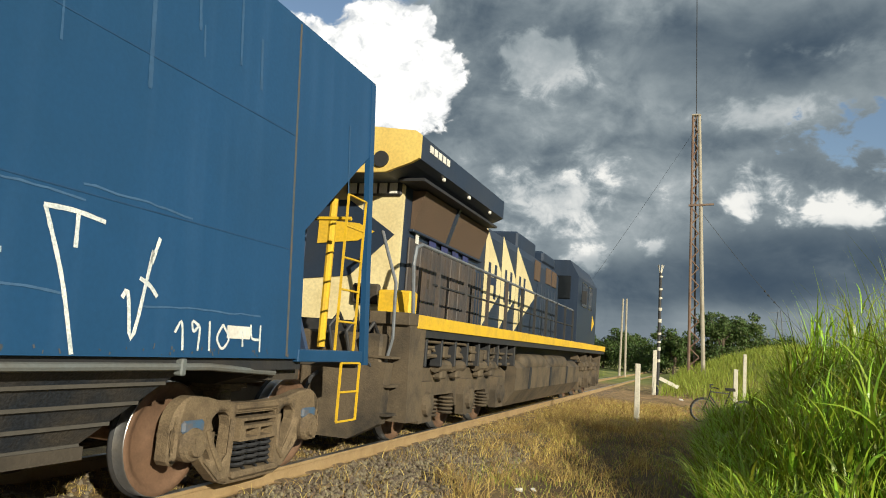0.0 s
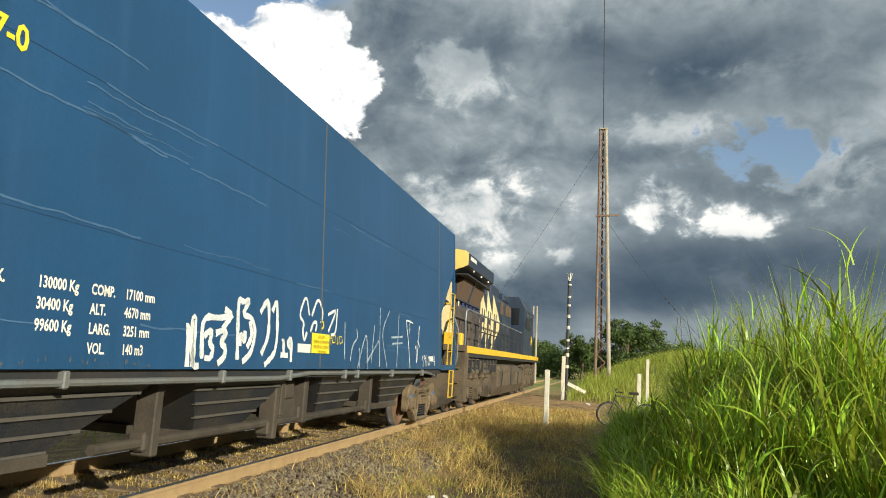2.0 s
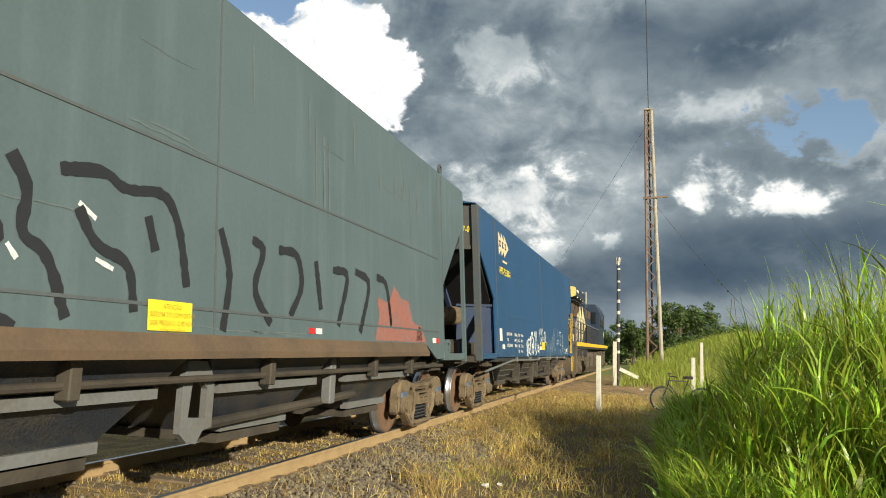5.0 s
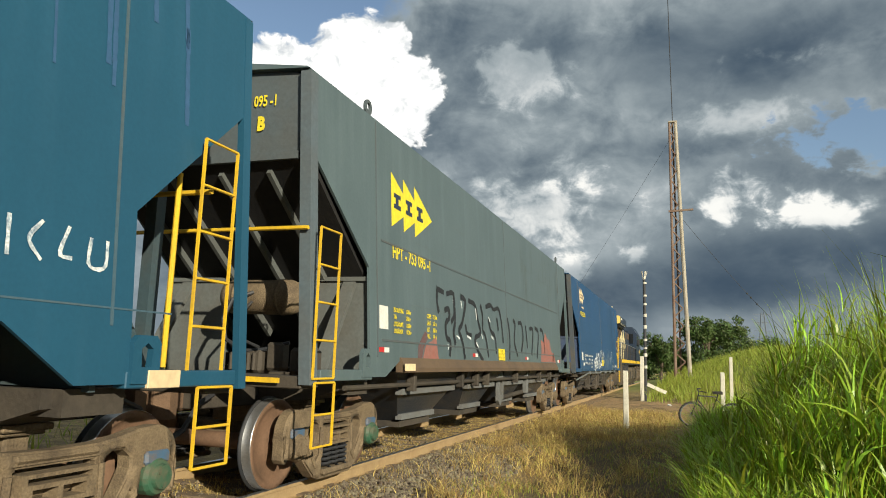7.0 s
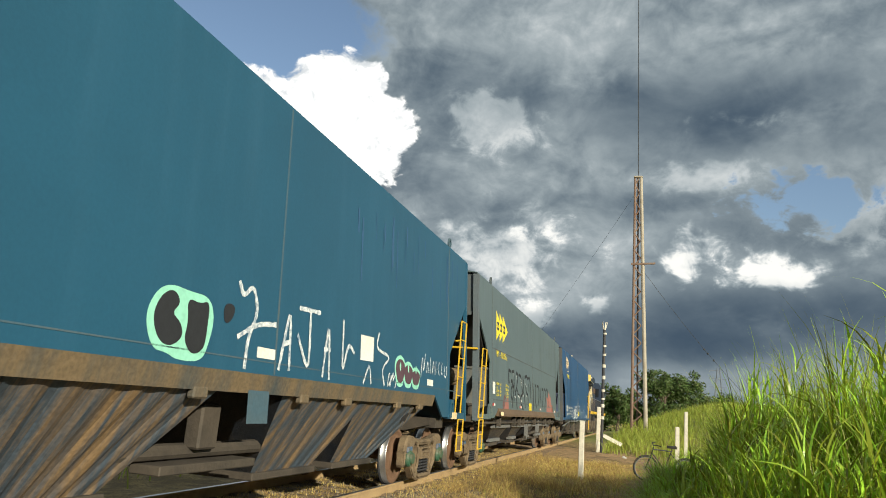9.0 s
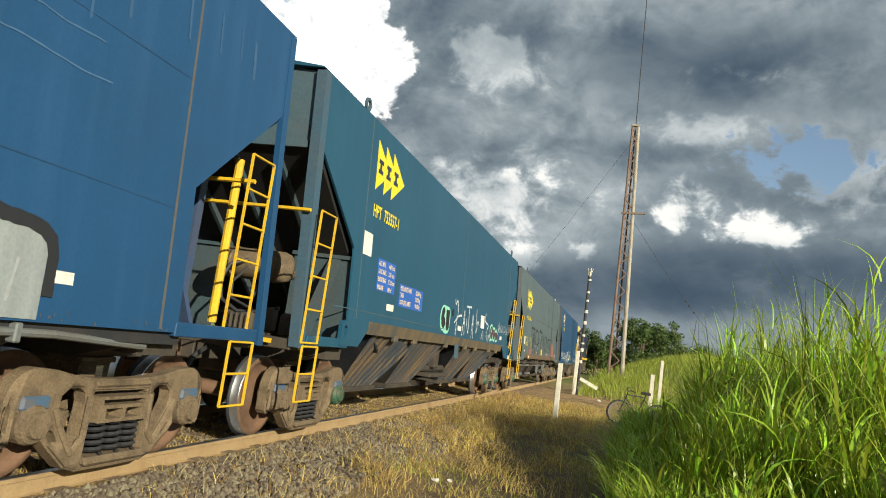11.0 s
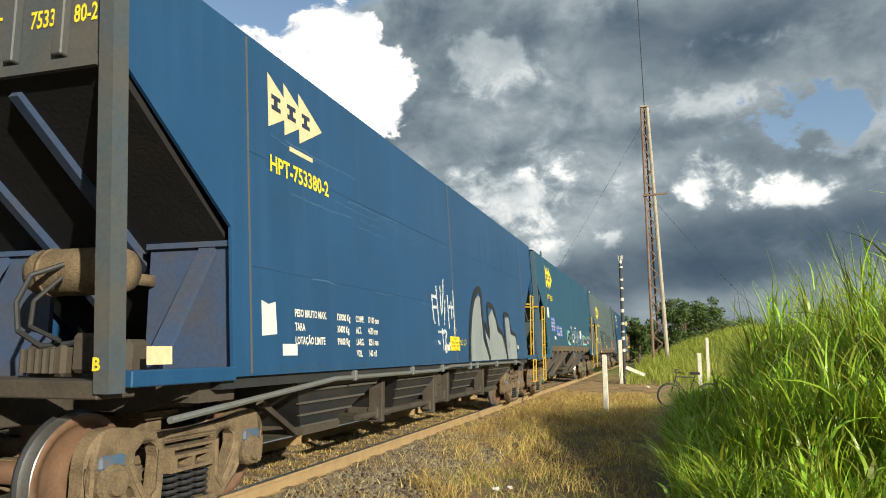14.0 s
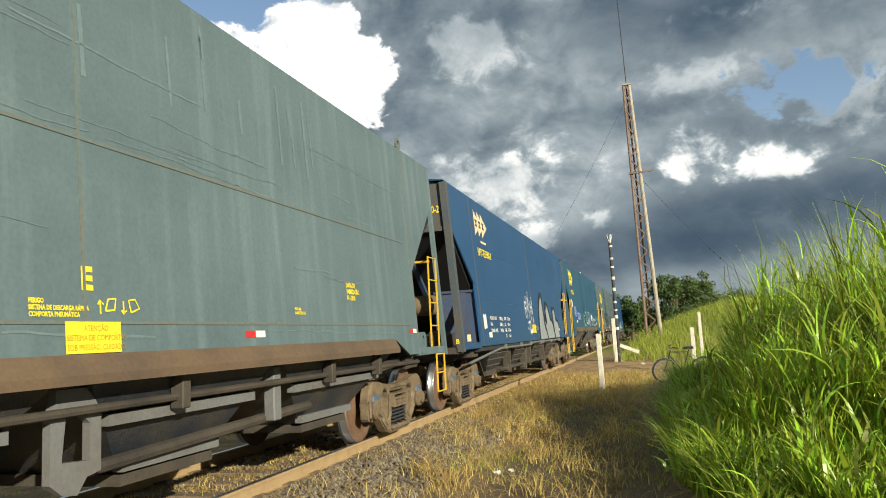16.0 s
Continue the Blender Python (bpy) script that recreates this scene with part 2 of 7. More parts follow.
WHITE = material("white_paint", (0.78, 0.76, 0.70), 0.6, 0.0, (0.5, 0.46, 0.38), 0.5, 3.0, 40, 0.1)

# ---- ground, track ----
def smooth(v, a, b):
    v = np.clip((v - a) / (b - a), 0, 1)
    return v * v * (3 - 2 * v)


def soil_hollow(x, y):
    """The hollow of bare soil between the straw and the green bank, laid where the bank's shade falls."""
    return smooth(x - 0.25 * np.sin(y * 1.1), 2.3, 3.1) * (1 - smooth(x, 4.7, 5.4)) * smooth(y, 3, 5) * (1 - smooth(y + 0.5 * np.sin(x * 2.2), 15.0, 17.0))


def ground_z(x, y):
    """Height of the ground, in metres over the rail tops."""
    x, y = np.asarray(x, float), np.asarray(y, float)
    z = -0.15 - 0.05 * smooth(np.abs(x), 1.1, 2.6)
    z = z + 3.0 * smooth(y, 30, 60) * smooth(x, 0, 12) * (1 - 0.6 * smooth(y, 120, 400))
    z = z + 0.05 * np.sin(x * 1.7 + 0.6 * np.sin(y * 0.9)) * np.sin(y * 1.3) * smooth(np.abs(x), 1.4, 3.0) * (1 - smooth(np.abs(x), 40, 90))
    z = z - 0.13 * soil_hollow(x, y)
    return z


def ground_material():
    m = bpy.data.materials.new("dry_ground")
    m.use_nodes = True
    n, l = m.node_tree.nodes, m.node_tree.links
    b = n["Principled BSDF"]
    b.inputs["Roughness"].default_value = 0.95
    tc = n.new("ShaderNodeTexCoord")

    def noise_of(scale, detail=6):
        t = n.new("ShaderNodeTexNoise")
        t.inputs["Scale"].default_value, t.inputs["Detail"].default_value = scale, detail
        l.new(tc.outputs["Object"], t.inputs["Vector"])
        return t.outputs["Fac"]

    def rng(v, lo, hi):
        t = n.new("ShaderNodeMapRange")
        t.interpolation_type = "SMOOTHSTEP"
        t.inputs["From Min"].default_value, t.inputs["From Max"].default_value = lo, hi
        l.new(v, t.inputs["Value"])
        return t.outputs[0]

    def mix(f, a, c):
        t = n.new("ShaderNodeMix")
        t.data_type = "RGBA"
        l.new(f, t.inputs["Factor"])
        for k, v in (("A", a), ("B", c)):
            if isinstance(v, tuple):
                t.inputs[k].default_value = (*v, 1)
            else:
                l.new(v, t.inputs[k])
        return t.outputs["Result"]

    def mul(a, c, op="MULTIPLY"):
        t = n.new("ShaderNodeMath")
        t.operation = op
        l.new(a, t.inputs[0])
        if isinstance(c, float):
            t.inputs[1].default_value = c
        else:
            l.new(c, t.inputs[1])
        return t.outputs[0]

    sep = n.new("ShaderNodeSeparateXYZ")
    l.new(tc.outputs["Object"], sep.inputs[0])
    fine, mid, big = noise_of(38, 5), noise_of(3.2), noise_of(0.35)
    straw = mix(rng(mid, 0.38, 0.62), (0.24, 0.165, 0.065), (0.50, 0.36, 0.13))
    col = mix(rng(fine, 0.35, 0.65), (0.15, 0.10, 0.05), straw)
    wob = mul(big, 6.0)
    # bare soil, its colour darkened to stand in for the bank's shadow
    wx = mul(sep.outputs[0], mid, "ADD")
    soil_shade = mul(mul(rng(wx, 2.8, 3.7), rng(wx, 6.0, 5.3)), rng(sep.outputs[1], 17.0, 15.0))
    col = mix(soil_shade, col, mix(rng(fine, 0.3, 0.7), (0.060, 0.038, 0.020), (0.16, 0.105, 0.048)))
    # the reddish dirt track that crosses the line
    yy = mul(sep.outputs[1], wob, "ADD")
    dirt = mul(rng(yy, 22.5, 25.0), rng(yy, 40.0, 36.0))
    col = mix(mul(dirt, rng(mid, 0.35, 0.6)), col, mix(rng(fine, 0.3, 0.7), (0.34, 0.20, 0.09), (0.46, 0.29, 0.14)))
    green = rng(yy, 42.0, 52.0)
    field = mix(rng(big, 0.4, 0.6), (0.17, 0.21, 0.04), (0.28, 0.28, 0.07))
    col = mix(green, col, field)
    l.new(col, b.inputs["Base Color"])
    bp = n.new("ShaderNodeBump")
    bp.inputs["Strength"].default_value, bp.inputs["Distance"].default_value = 0.6, 0.04
    l.new(fine, bp.inputs["Height"])
    l.new(bp.outputs[0], b.inputs["Normal"])
    return m


xs = np.concatenate([[-2500, -900, -300, -100, -50, -25, -12], np.arange(-6, 14.01, 0.35), [18, 25, 35, 50, 80, 150, 400, 1000, 2500]])
ys = np.concatenate([[-1500, -300, -80, -30, -12, -5], np.arange(-2, 40, 0.4), np.arange(40, 90, 3), [100, 130, 180, 260, 400, 800, 1600, 3500]])
gx, gy = np.meshgrid(xs, ys)
gz = ground_z(gx, gy)
nx = len(xs)
me = bpy.data.meshes.new("ground")
me.from_pydata(np.stack([gx, gy, gz], -1).reshape(-1, 3).tolist(), [],
               [(j * nx + i, j * nx + i + 1, (j + 1) * nx + i + 1, (j + 1) * nx + i) for j in range(len(ys) - 1) for i in range(nx - 1)])
me.materials.append(ground_material())
tagged(new("ground", me), "dry brown ground with straw and reddish dirt", "ground", kind="structure")

for sx in (-0.835, 0.835):
    bm = bmesh.new()
    prism(bm, [(sx - 0.07, -0.20), (sx + 0.07, -0.20), (sx + 0.07, -0.165), (sx + 0.012, -0.14), (sx + 0.012, -0.045), (sx + 0.036, -0.035), (sx + 0.036, -0.004),
               (sx - 0.036, -0.004), (sx - 0.036, -0.035), (sx - 0.012, -0.045), (sx - 0.012, -0.14), (sx - 0.07, -0.165)], -120, 420, "y")
    rail = tagged(part("rail", bm, RAIL_SIDE), "rusty steel rail with a polished running surface", "rail", "rails of the track", "structure")
    bm = bmesh.new()
    box(bm, sx - 0.030, sx + 0.030, -120, 420, -0.006, 0.0)
    part("running_surface", bm, SHINY, rail, "polished rail head")
SLEEPER = material("weathered_sleeper", (0.20, 0.145, 0.09), 0.9, 0, (0.1, 0.075, 0.05), 0.6, 3, 40, 0.4)
bm = bmesh.new()
box(bm, -1.35, 1.35, -0.11, 0.11, -0.26, -0.135, 0.01)
SLEEPER_ME = bpy.data.meshes.new("sleeper")
bm.to_mesh(SLEEPER_ME)
bm.free()
SLEEPER_ME.materials.append(SLEEPER)
for i in range(70):
    o = tagged(new("sleeper", SLEEPER_ME), "weathered sleeper half buried in ballast", "sleeper", "sleepers of the track", "structure")
    o.location = (random.uniform(-0.05, 0.05), -2 + i * 0.62, random.uniform(-0.012, 0.004))


# ---- grasses and stones (uncountable) ----
def blades(name, roots, height, width, droop, mat, label, category, seg=5, seed=1, side=None):
    """Arching tapered leaves from arrays of roots and heights, joined into one mesh."""
    r = np.random.default_rng(seed)
    n = len(roots)
    ang = r.uniform(0, 2 * np.pi, n) if side is None else side + r.normal(0, 0.9, n)
    out = np.stack([np.cos(ang), np.sin(ang)], 1)
    bend = droop * r.uniform(0.35, 1.5, n)
    s = np.linspace(0, 1, seg + 1)
    hor = (bend[:, None] * s[None] ** 2.2 + 0.10 * s[None]) * height[:, None]
    ver = (s[None] - 0.42 * bend[:, None] * s[None] ** 3) * height[:, None]
    cen = np.empty((n, seg + 1, 3))
    cen[:, :, 0] = roots[:, None, 0] + out[:, None, 0] * hor
    cen[:, :, 1] = roots[:, None, 1] + out[:, None, 1] * hor
    cen[:, :, 2] = roots[:, None, 2] + ver
    wid = width * r.uniform(0.6, 1.35, n)[:, None] * (1 - s[None] ** 1.6 * 0.93) * 0.5
    tw = ang + np.pi / 2 + r.normal(0, 0.5, n)
    px = np.stack([np.cos(tw), np.sin(tw), r.normal(0, 0.25, n)], 1)
    v = np.stack([cen - px[:, None] * wid[..., None], cen + px[:, None] * wid[..., None]], 2)
    idx = np.arange(n * (seg + 1) * 2).reshape(n, seg + 1, 2)
    f = np.stack([idx[:, :-1, 0], idx[:, :-1, 1], idx[:, 1:, 1], idx[:, 1:, 0]], -1).reshape(-1, 4)
    me = bpy.data.meshes.new(name)
    me.from_pydata(v.reshape(-1, 3).tolist(), [], f.tolist())
    me.materials.append(mat)
    return tagged(new(name, me), label, category, kind="stuff")


LEAF = material("tall_grass_leaf", (0.34, 0.45, 0.034), 0.38, 0, (0.11, 0.19, 0.014), 0.5, 0.9, 9, 0.0, trans=0.25, island=0.6)
STRAW = material("dry_straw", (0.62, 0.44, 0.15), 0.8, 0, (0.20, 0.13, 0.055), 0.85, 1.2, 9, 0.0, trans=0.25, island=0.4)
MEADOW = material("meadow_grass", (0.36, 0.40, 0.06), 0.7, 0, (0.17, 0.24, 0.03), 0.6, 0.2, 9, 0.0, trans=0.35, island=0.35)
STEM = material("seed_stem", (0.36, 0.38, 0.12), 0.7, 0, (0.45, 0.36, 0.14), 0.6, 2.0, 9, 0.0, trans=0.2, island=0.3)
rg = np.random.default_rng(11)


def on_ground(x, y):
    return np.stack([x, y, ground_z(x, y) - 0.02], 1)


def tall_height(x, y):
    """How tall the bank of green grass stands."""
    edge = 4.98 + 0.12 * np.sin(y * 2.1) + 0.09 * np.clip(y - 14.5, 0, 20) + 0.16 * np.clip(8.5 - y, 0, 6)
    d = np.clip(x - edge, 0, 2.7)
    h = np.minimum(0.32 + 0.62 * d + 0.58 * d * d, 2.15 + 0.42 * d)
    h = np.minimum(h, 0.80 + 0.12 * np.clip(y - 5, -5, 5) + 2.6 * smooth(y, 7.6, 10.2) + 0.7 * smooth(x, 6.6, 7.4) * smooth(y, 5.4, 6.6))
    h = h * (1 - 0.50 * smooth(y, 13.5, 18)) * (1 - 0.20 * smooth(x, 7.9, 9.2))
    return np.where(x < edge, 0, h * (0.90 + 0.13 * np.sin(x * 2.9 + 1.1) * np.sin(y * 1.7)))


def tufted(n, x0, x1, y0, y1, per, spread, seed, lean=False):
    """Roots gathered in tufts; with lean also the way each root faces outwards."""
    r = np.random.default_rng(seed)
    cx, cy = r.uniform(x0, x1, n), r.uniform(y0, y1, n)
    dx, dy = r.normal(0, spread, n * per), r.normal(0, spread, n * per)
    x, y = np.repeat(cx, per) + dx, np.repeat(cy, per) + dy
    return (x, y, np.arctan2(dy, dx)) if lean else (x, y)


x, y, way = tufted(620, 4.9, 12.0, 4.2, 19.0, 50, 0.11, 5, True)
tall = np.repeat(np.random.default_rng(15).uniform(0.55, 1.08, 620), 50)
h = tall_height(x, y) * tall
near = (np.hypot(x - 4.935, y) > 4.6) & (h > 0.2)
x, y, way, h = x[near], y[near], way[near], h[near] * rg.uniform(0.60, 1.06, near.sum())
keep = np.random.default_rng(3).random(len(x)) < 0.62
blades("tall_grass", on_ground(x[keep], y[keep]), h[keep] * 1.06, 0.029, 0.20, LEAF, "tall bright green guinea grass with arching leaves", "grass", 7, 2, way[keep])
# leaves that leave the stalks at every height
lift = np.random.default_rng(4)
root = on_ground(x, y)
hh, ways = h, way + lift.normal(0, 0.9, len(h))
root[:, 2] += hh * lift.uniform(0.10, 0.86, len(hh))
blades("grass_leaves", root, lift.uniform(0.35, 0.95, len(hh)) * np.clip(hh / 1.6, 0.4, 1.0), 0.036, 0.62, LEAF, "bright green arching leaves of the tall grass", "grass", 5, 12, ways)
x, y = tufted(420, 5.0, 12.0, 8.0, 17.0, 4, 0.2, 6)
h = tall_height(x, y)
ok = h > 0.3
blades("grass_stems", on_ground(x[ok], y[ok]), h[ok] * rg.uniform(0.8, 1.12, ok.sum()), 0.010, 0.28, STEM, "pale seed stems among the tall grass", "grass", 5, 3)
x, y, way = tufted(230, 4.85, 6.2, 5.6, 15.5, 22, 0.09, 16, True)
ok = (np.hypot(x - 4.935, y) > 5.2) & (x > 4.95 + 0.16 * np.clip(8.5 - y, 0, 6))
blades("edge_grass", on_ground(x[ok], y[ok]), rg.uniform(0.35, 0.85, ok.sum()), 0.020, 0.62, LEAF, "arching green grass at the bank's edge", "grass", 6, 4, way[ok])
x, y, way = tufted(80, 5.25, 6.5, 14.5, 19.0, 24, 0.10, 29, True)
blades("trackside_tuft", on_ground(x, y), rg.uniform(0.45, 1.05, len(x)), 0.022, 0.45, LEAF, "dark green grass tufts beside the bicycle", "grass", 6, 30, way)
# straw between and beside the rails
x, y = tufted(1500, 1.1, 4.9, 5.0, 26.0, 14, 0.11, 8)
ok = np.repeat(np.random.default_rng(41).random(1500), 14) > np.maximum(0.45 * soil_hollow(x, y), 0.55 * (1 - smooth(x, 1.9, 2.6)) * (1 - smooth(y, 9.5, 12)))
x, y = x[ok], y[ok]
blades("dry_grass", on_ground(x, y), rg.uniform(0.06, 0.26, len(x)), 0.007, 0.8, STRAW, "flattened dry straw beside the track", "grass", 3, 5)
x, y = tufted(240, 1.25, 4.3, 6.5, 26.0, 40, 0.12, 9)
ok = np.repeat(np.random.default_rng(42).random(240), 40) > np.maximum(0.75 * soil_hollow(x, y), 1.0 - smooth(x, 1.9, 2.6) * smooth(y, 6.5, 8) - smooth(y, 9.5, 12))
x, y = x[ok], y[ok]
blades("straw_tuft", on_ground(x, y), rg.uniform(0.15, 0.42, len(x)), 0.009, 0.95, STRAW, "tufts of tall dry straw beside the track", "grass", 4, 6)
x, y = tufted(1700, -0.75, 0.72, 3.0, 30.0, 8, 0.08, 10)
ok = np.abs(x) < 0.74
blades("straw_between_rails", on_ground(x[ok], y[ok]) + np.array([0, 0, 0.02]), rg.uniform(0.03, 0.11, ok.sum()), 0.006, 0.9, STRAW, "short dry straw between the rails", "grass", 2, 7)
x, y = tufted(500, 2.2, 5.0, 8.0, 26.0, 9, 0.16, 12)
blades("green_tuft", on_ground(x, y), rg.uniform(0.06, 0.20, len(x)), 0.008, 0.6, MEADOW, "low green tufts in the straw", "grass", 3, 8)
# meadow on the rise beyond the track
r2 = np.random.default_rng(21)
x, y = r2.uniform(3.2, 16, 16000), r2.uniform(33, 70, 16000)
ok = x > 2.4 + 0.02 * y + 0.8 * np.sin(y * 0.5)
blades("meadow", on_ground(x[ok], y[ok]), r2.uniform(0.3, 0.95, ok.sum()), 0.03, 0.45, MEADOW, "yellow-green meadow grass on the rise", "grass", 3, 9)
x, y = r2.uniform(5.4, 12, 2600), r2.uniform(19, 34, 2600)
ok = x > 5.0 + 0.085 * (y - 16)
blades("meadow_edge", on_ground(x[ok], y[ok]), r2.uniform(0.35, 1.0, ok.sum()), 0.022, 0.5, LEAF, "green grass round the white posts", "grass", 4, 10)
x, y = r2.uniform(-30, -2.2, 9000), r2.uniform(1, 60, 9000)
blades("far_side_grass", on_ground(x, y), r2.uniform(0.25, 0.8, len(x)), 0.03, 0.45, MEADOW, "green grass beyond the track", "grass", 3, 19)

STONE = material("ballast_stone", (0.17, 0.135, 0.092), 0.9, 0, (0.10, 0.082, 0.06), 0.6, 3.0, 30, 0.3, island=0.45)
tb = bmesh.new()
bmesh.ops.create_icosphere(tb, subdivisions=1, radius=1.0)
sv = np.array([v.co for v in tb.verts])
sf = np.array([[v.index for v in f.verts] for f in tb.faces])
tb.free()
ns = 9500
r3 = np.random.default_rng(31)
sx_ = np.where(r3.random(ns) < 0.93, 0.98 + 1.5 * r3.random(ns) ** 1.2, r3.uniform(-0.75, 0.72, ns))
sy_ = 3.2 + 10.5 * r3.random(ns) ** 1.1
siz = r3.uniform(0.014, 0.036, ns)
vv = sv[None] * siz[:, None, None] * r3.uniform(0.6, 1.25, (ns, 1, 3)) * r3.uniform(0.82, 1.15, (ns, len(sv), 1))
vv[:, :, 0] += sx_[:, None]
vv[:, :, 1] += sy_[:, None]
vv[:, :, 2] += (ground_z(sx_, sy_) + siz * 0.25)[:, None]
me = bpy.data.meshes.new("ballast")
me.from_pydata(vv.reshape(-1, 3).tolist(), [], (sf[None] + (np.arange(ns) * len(sv))[:, None, None]).reshape(-1, 3).tolist())
me.materials.append(STONE)
tagged(new("ballast", me), "grey broken ballast stones beside the rail", "gravel", kind="stuff")
PAPER = material("paper_scrap", (0.62, 0.6, 0.56), 0.9)
for px, py, sc in ((2.95, 8.6, 0.07), (3.05, 8.9, 0.05), (4.2, 31.0, 0.12)):
    bm = bmesh.new()
    bmesh.ops.create_icosphere(bm, subdivisions=2, radius=sc)
    for v in bm.verts:
        v.co *= 0.7 + 0.5 * noise.noise(v.co * 22)
        v.co.z *= 0.55
    o = tagged(part("paper_scrap", bm, PAPER), "crumpled pale paper scrap on the straw", "litter", "litter by the track")
    o.location = (px, py, float(ground_z(px, py)) + sc * 0.3)

# ---- hopper wagons ----
PITCH, LONG = 17.16, 16.25          # coupler to coupler, body length
TOP, SILL = 4.31, 1.15
AXLES, WHEEL_R = (-0.9, 0.9), 0.457


def side_x(z):
    """The sides lean in a little towards the roof."""
    return 1.49 - 0.0633 * (z - 1.3)


def sheet(bm, outline, thick=0.03, sgn=1, proud=0.0):
    """A plate on the leaning side, from an outline of (y, z)."""
    a = [bm.verts.new((sgn * (side_x(z) + proud), y, z)) for y, z in outline]
    b = [bm.verts.new((sgn * (side_x(z) + proud - thick), y, z)) for y, z in outline]
    n = len(outline)
    f = [bm.faces.new(a), bm.faces.new(b[::-1])]
    f += [bm.faces.new((a[i], b[i], b[(i + 1) % n], a[(i + 1) % n])) for i in range(n)]
    bmesh.ops.recalc_face_normals(bm, faces=f)


def stroke(bm, pts, w=0.05, proud=0.004, rough=0.0):
    """A painted line of width w along points (y, z) of the side; rough makes its edges uneven."""
    n = len(pts)
    fine = []
    for i in range(n - 1):
        (y0, z0), (y1, z1) = pts[i], pts[i + 1]
        k = max(1, int(math.hypot(y1 - y0, z1 - z0) / 0.035)) if rough else 1
        fine += [(y0 + (y1 - y0) * j / k, z0 + (z1 - z0) * j / k) for j in range(k)]
    fine.append(pts[-1])
    rows = []
    for i, (y, z) in enumerate(fine):
        a, b = fine[max(0, i - 1)], fine[min(len(fine) - 1, i + 1)]
        dy, dz = b[0] - a[0], b[1] - a[1]
        d = math.hypot(dy, dz) or 1
        h = w / 2 * (1 + 0.45 * rough * random.uniform(-1, 1))
        ny, nz = -dz / d * h, dy / d * h
        rows.append([bm.verts.new((side_x(zz) + proud, yy, zz)) for yy, zz in ((y + ny, z + nz), (y - ny, z - nz))])
    for p, q in zip(rows, rows[1:]):
        bm.faces.new((p[0], p[1], q[1], q[0]))


def letters(text, size, y, z, mat, parent, bold=0.0, squeeze=1.0, spot="side", depth=0.0, name="lettering", x=None, lean=True):
    """Painted letters as a mesh: on the side at (y, z), or on the rear end at x, z, with y its depth."""
    cu = bpy.data.curves.new(name, "FONT")
    cu.body, cu.size, cu.offset, cu.resolution_u = text, size, bold, 2
    tmp = bpy.data.objects.new(name, cu)
    me = bpy.data.meshes.new_from_object(tmp)
    bpy.data.objects.remove(tmp)
    bpy.data.curves.remove(cu)
    for v in me.vertices:
        a, b = v.co.x * squeeze, v.co.y
        v.co = (((x if x is not None else side_x(z + b)) + 0.005, y + a, z + b) if spot == "side" else (x + a, y, z + b))
    me.materials.clear()
    me.materials.append(mat)
    ob = new(name, me)
    ob.parent = parent
    return ob


def decal(outline, mat, parent, name, label="", proud=0.004):
    bm = bmesh.new()
    sheet(bm, outline, 0.003, 1, proud)
    return part(name, bm, mat, parent, label)


def rect(y0, y1, z0, z1):
    return [(y0, z0), (y1, z0), (y1, z1), (y0, z1)]


def logo(y, z, w, h, parent, mat, ink):
    """Three overlapping arrow heads with plain dark bars."""
    step = w * 0.27
    for i in range(3):
        a = y + i * step
        decal([(a, z), (a + w * 0.46, z + h * 0.5), (a, z + h)] if i == 2 else
              [(a, z), (a + step, z + h * 0.29), (a + step, z + h * 0.71), (a, z + h)], mat, parent, "arrow_head")
        decal(rect(a + 0.05 * w, a + 0.2 * w, z + 0.36 * h, z + 0.44 * h), ink, parent, "mark", proud=0.008)
        decal(rect(a + 0.05 * w, a + 0.2 * w, z + 0.56 * h, z + 0.64 * h), ink, parent, "mark", proud=0.008)
        decal(rect(a + 0.09 * w, a + 0.15 * w, z + 0.44 * h, z + 0.56 * h), ink, parent, "mark", proud=0.008)


# -- bogie --
def wheelset_mesh():
    bm = bmesh.new()
    for s in (1, -1):
        m = Matrix.Translation((s * 0.80, 0, 0)) @ Matrix.Diagonal((s, 1, 1, 1))
        lathe(bm, [(0.10, 0.09), (0.11, 0.10), (0.20, 0.055), (0.33, 0.035), (0.385, 0.055), (0.40, 0.075), (0.452, 0.07), (WHEEL_R, 0.06),
                   (WHEEL_R + 0.004, -0.03), (WHEEL_R + 0.026, -0.045), (WHEEL_R + 0.022, -0.065), (0.40, -0.068), (0.37, -0.03), (0.15, -0.05)], 40, m)
    rod(bm, (-1.12, 0, 0), (1.12, 0, 0), 0.085, 14)
    me = bpy.data.meshes.new("wheelset")
    bm.to_mesh(me)
    bm.free()
    for m in (WHEEL_RUST, SHINY, BLACK):
        me.materials.append(m)
    for p in me.polygons:
        p.use_smooth = True
        r = math.hypot(p.center.y, p.center.z)
        if abs(p.center.x) < 0.9 and r > 0.445 and abs(abs(p.center.x) - 0.8) < 0.068:
            p.material_index = 1 if abs(p.center.x) > 0.775 else 2
    return me


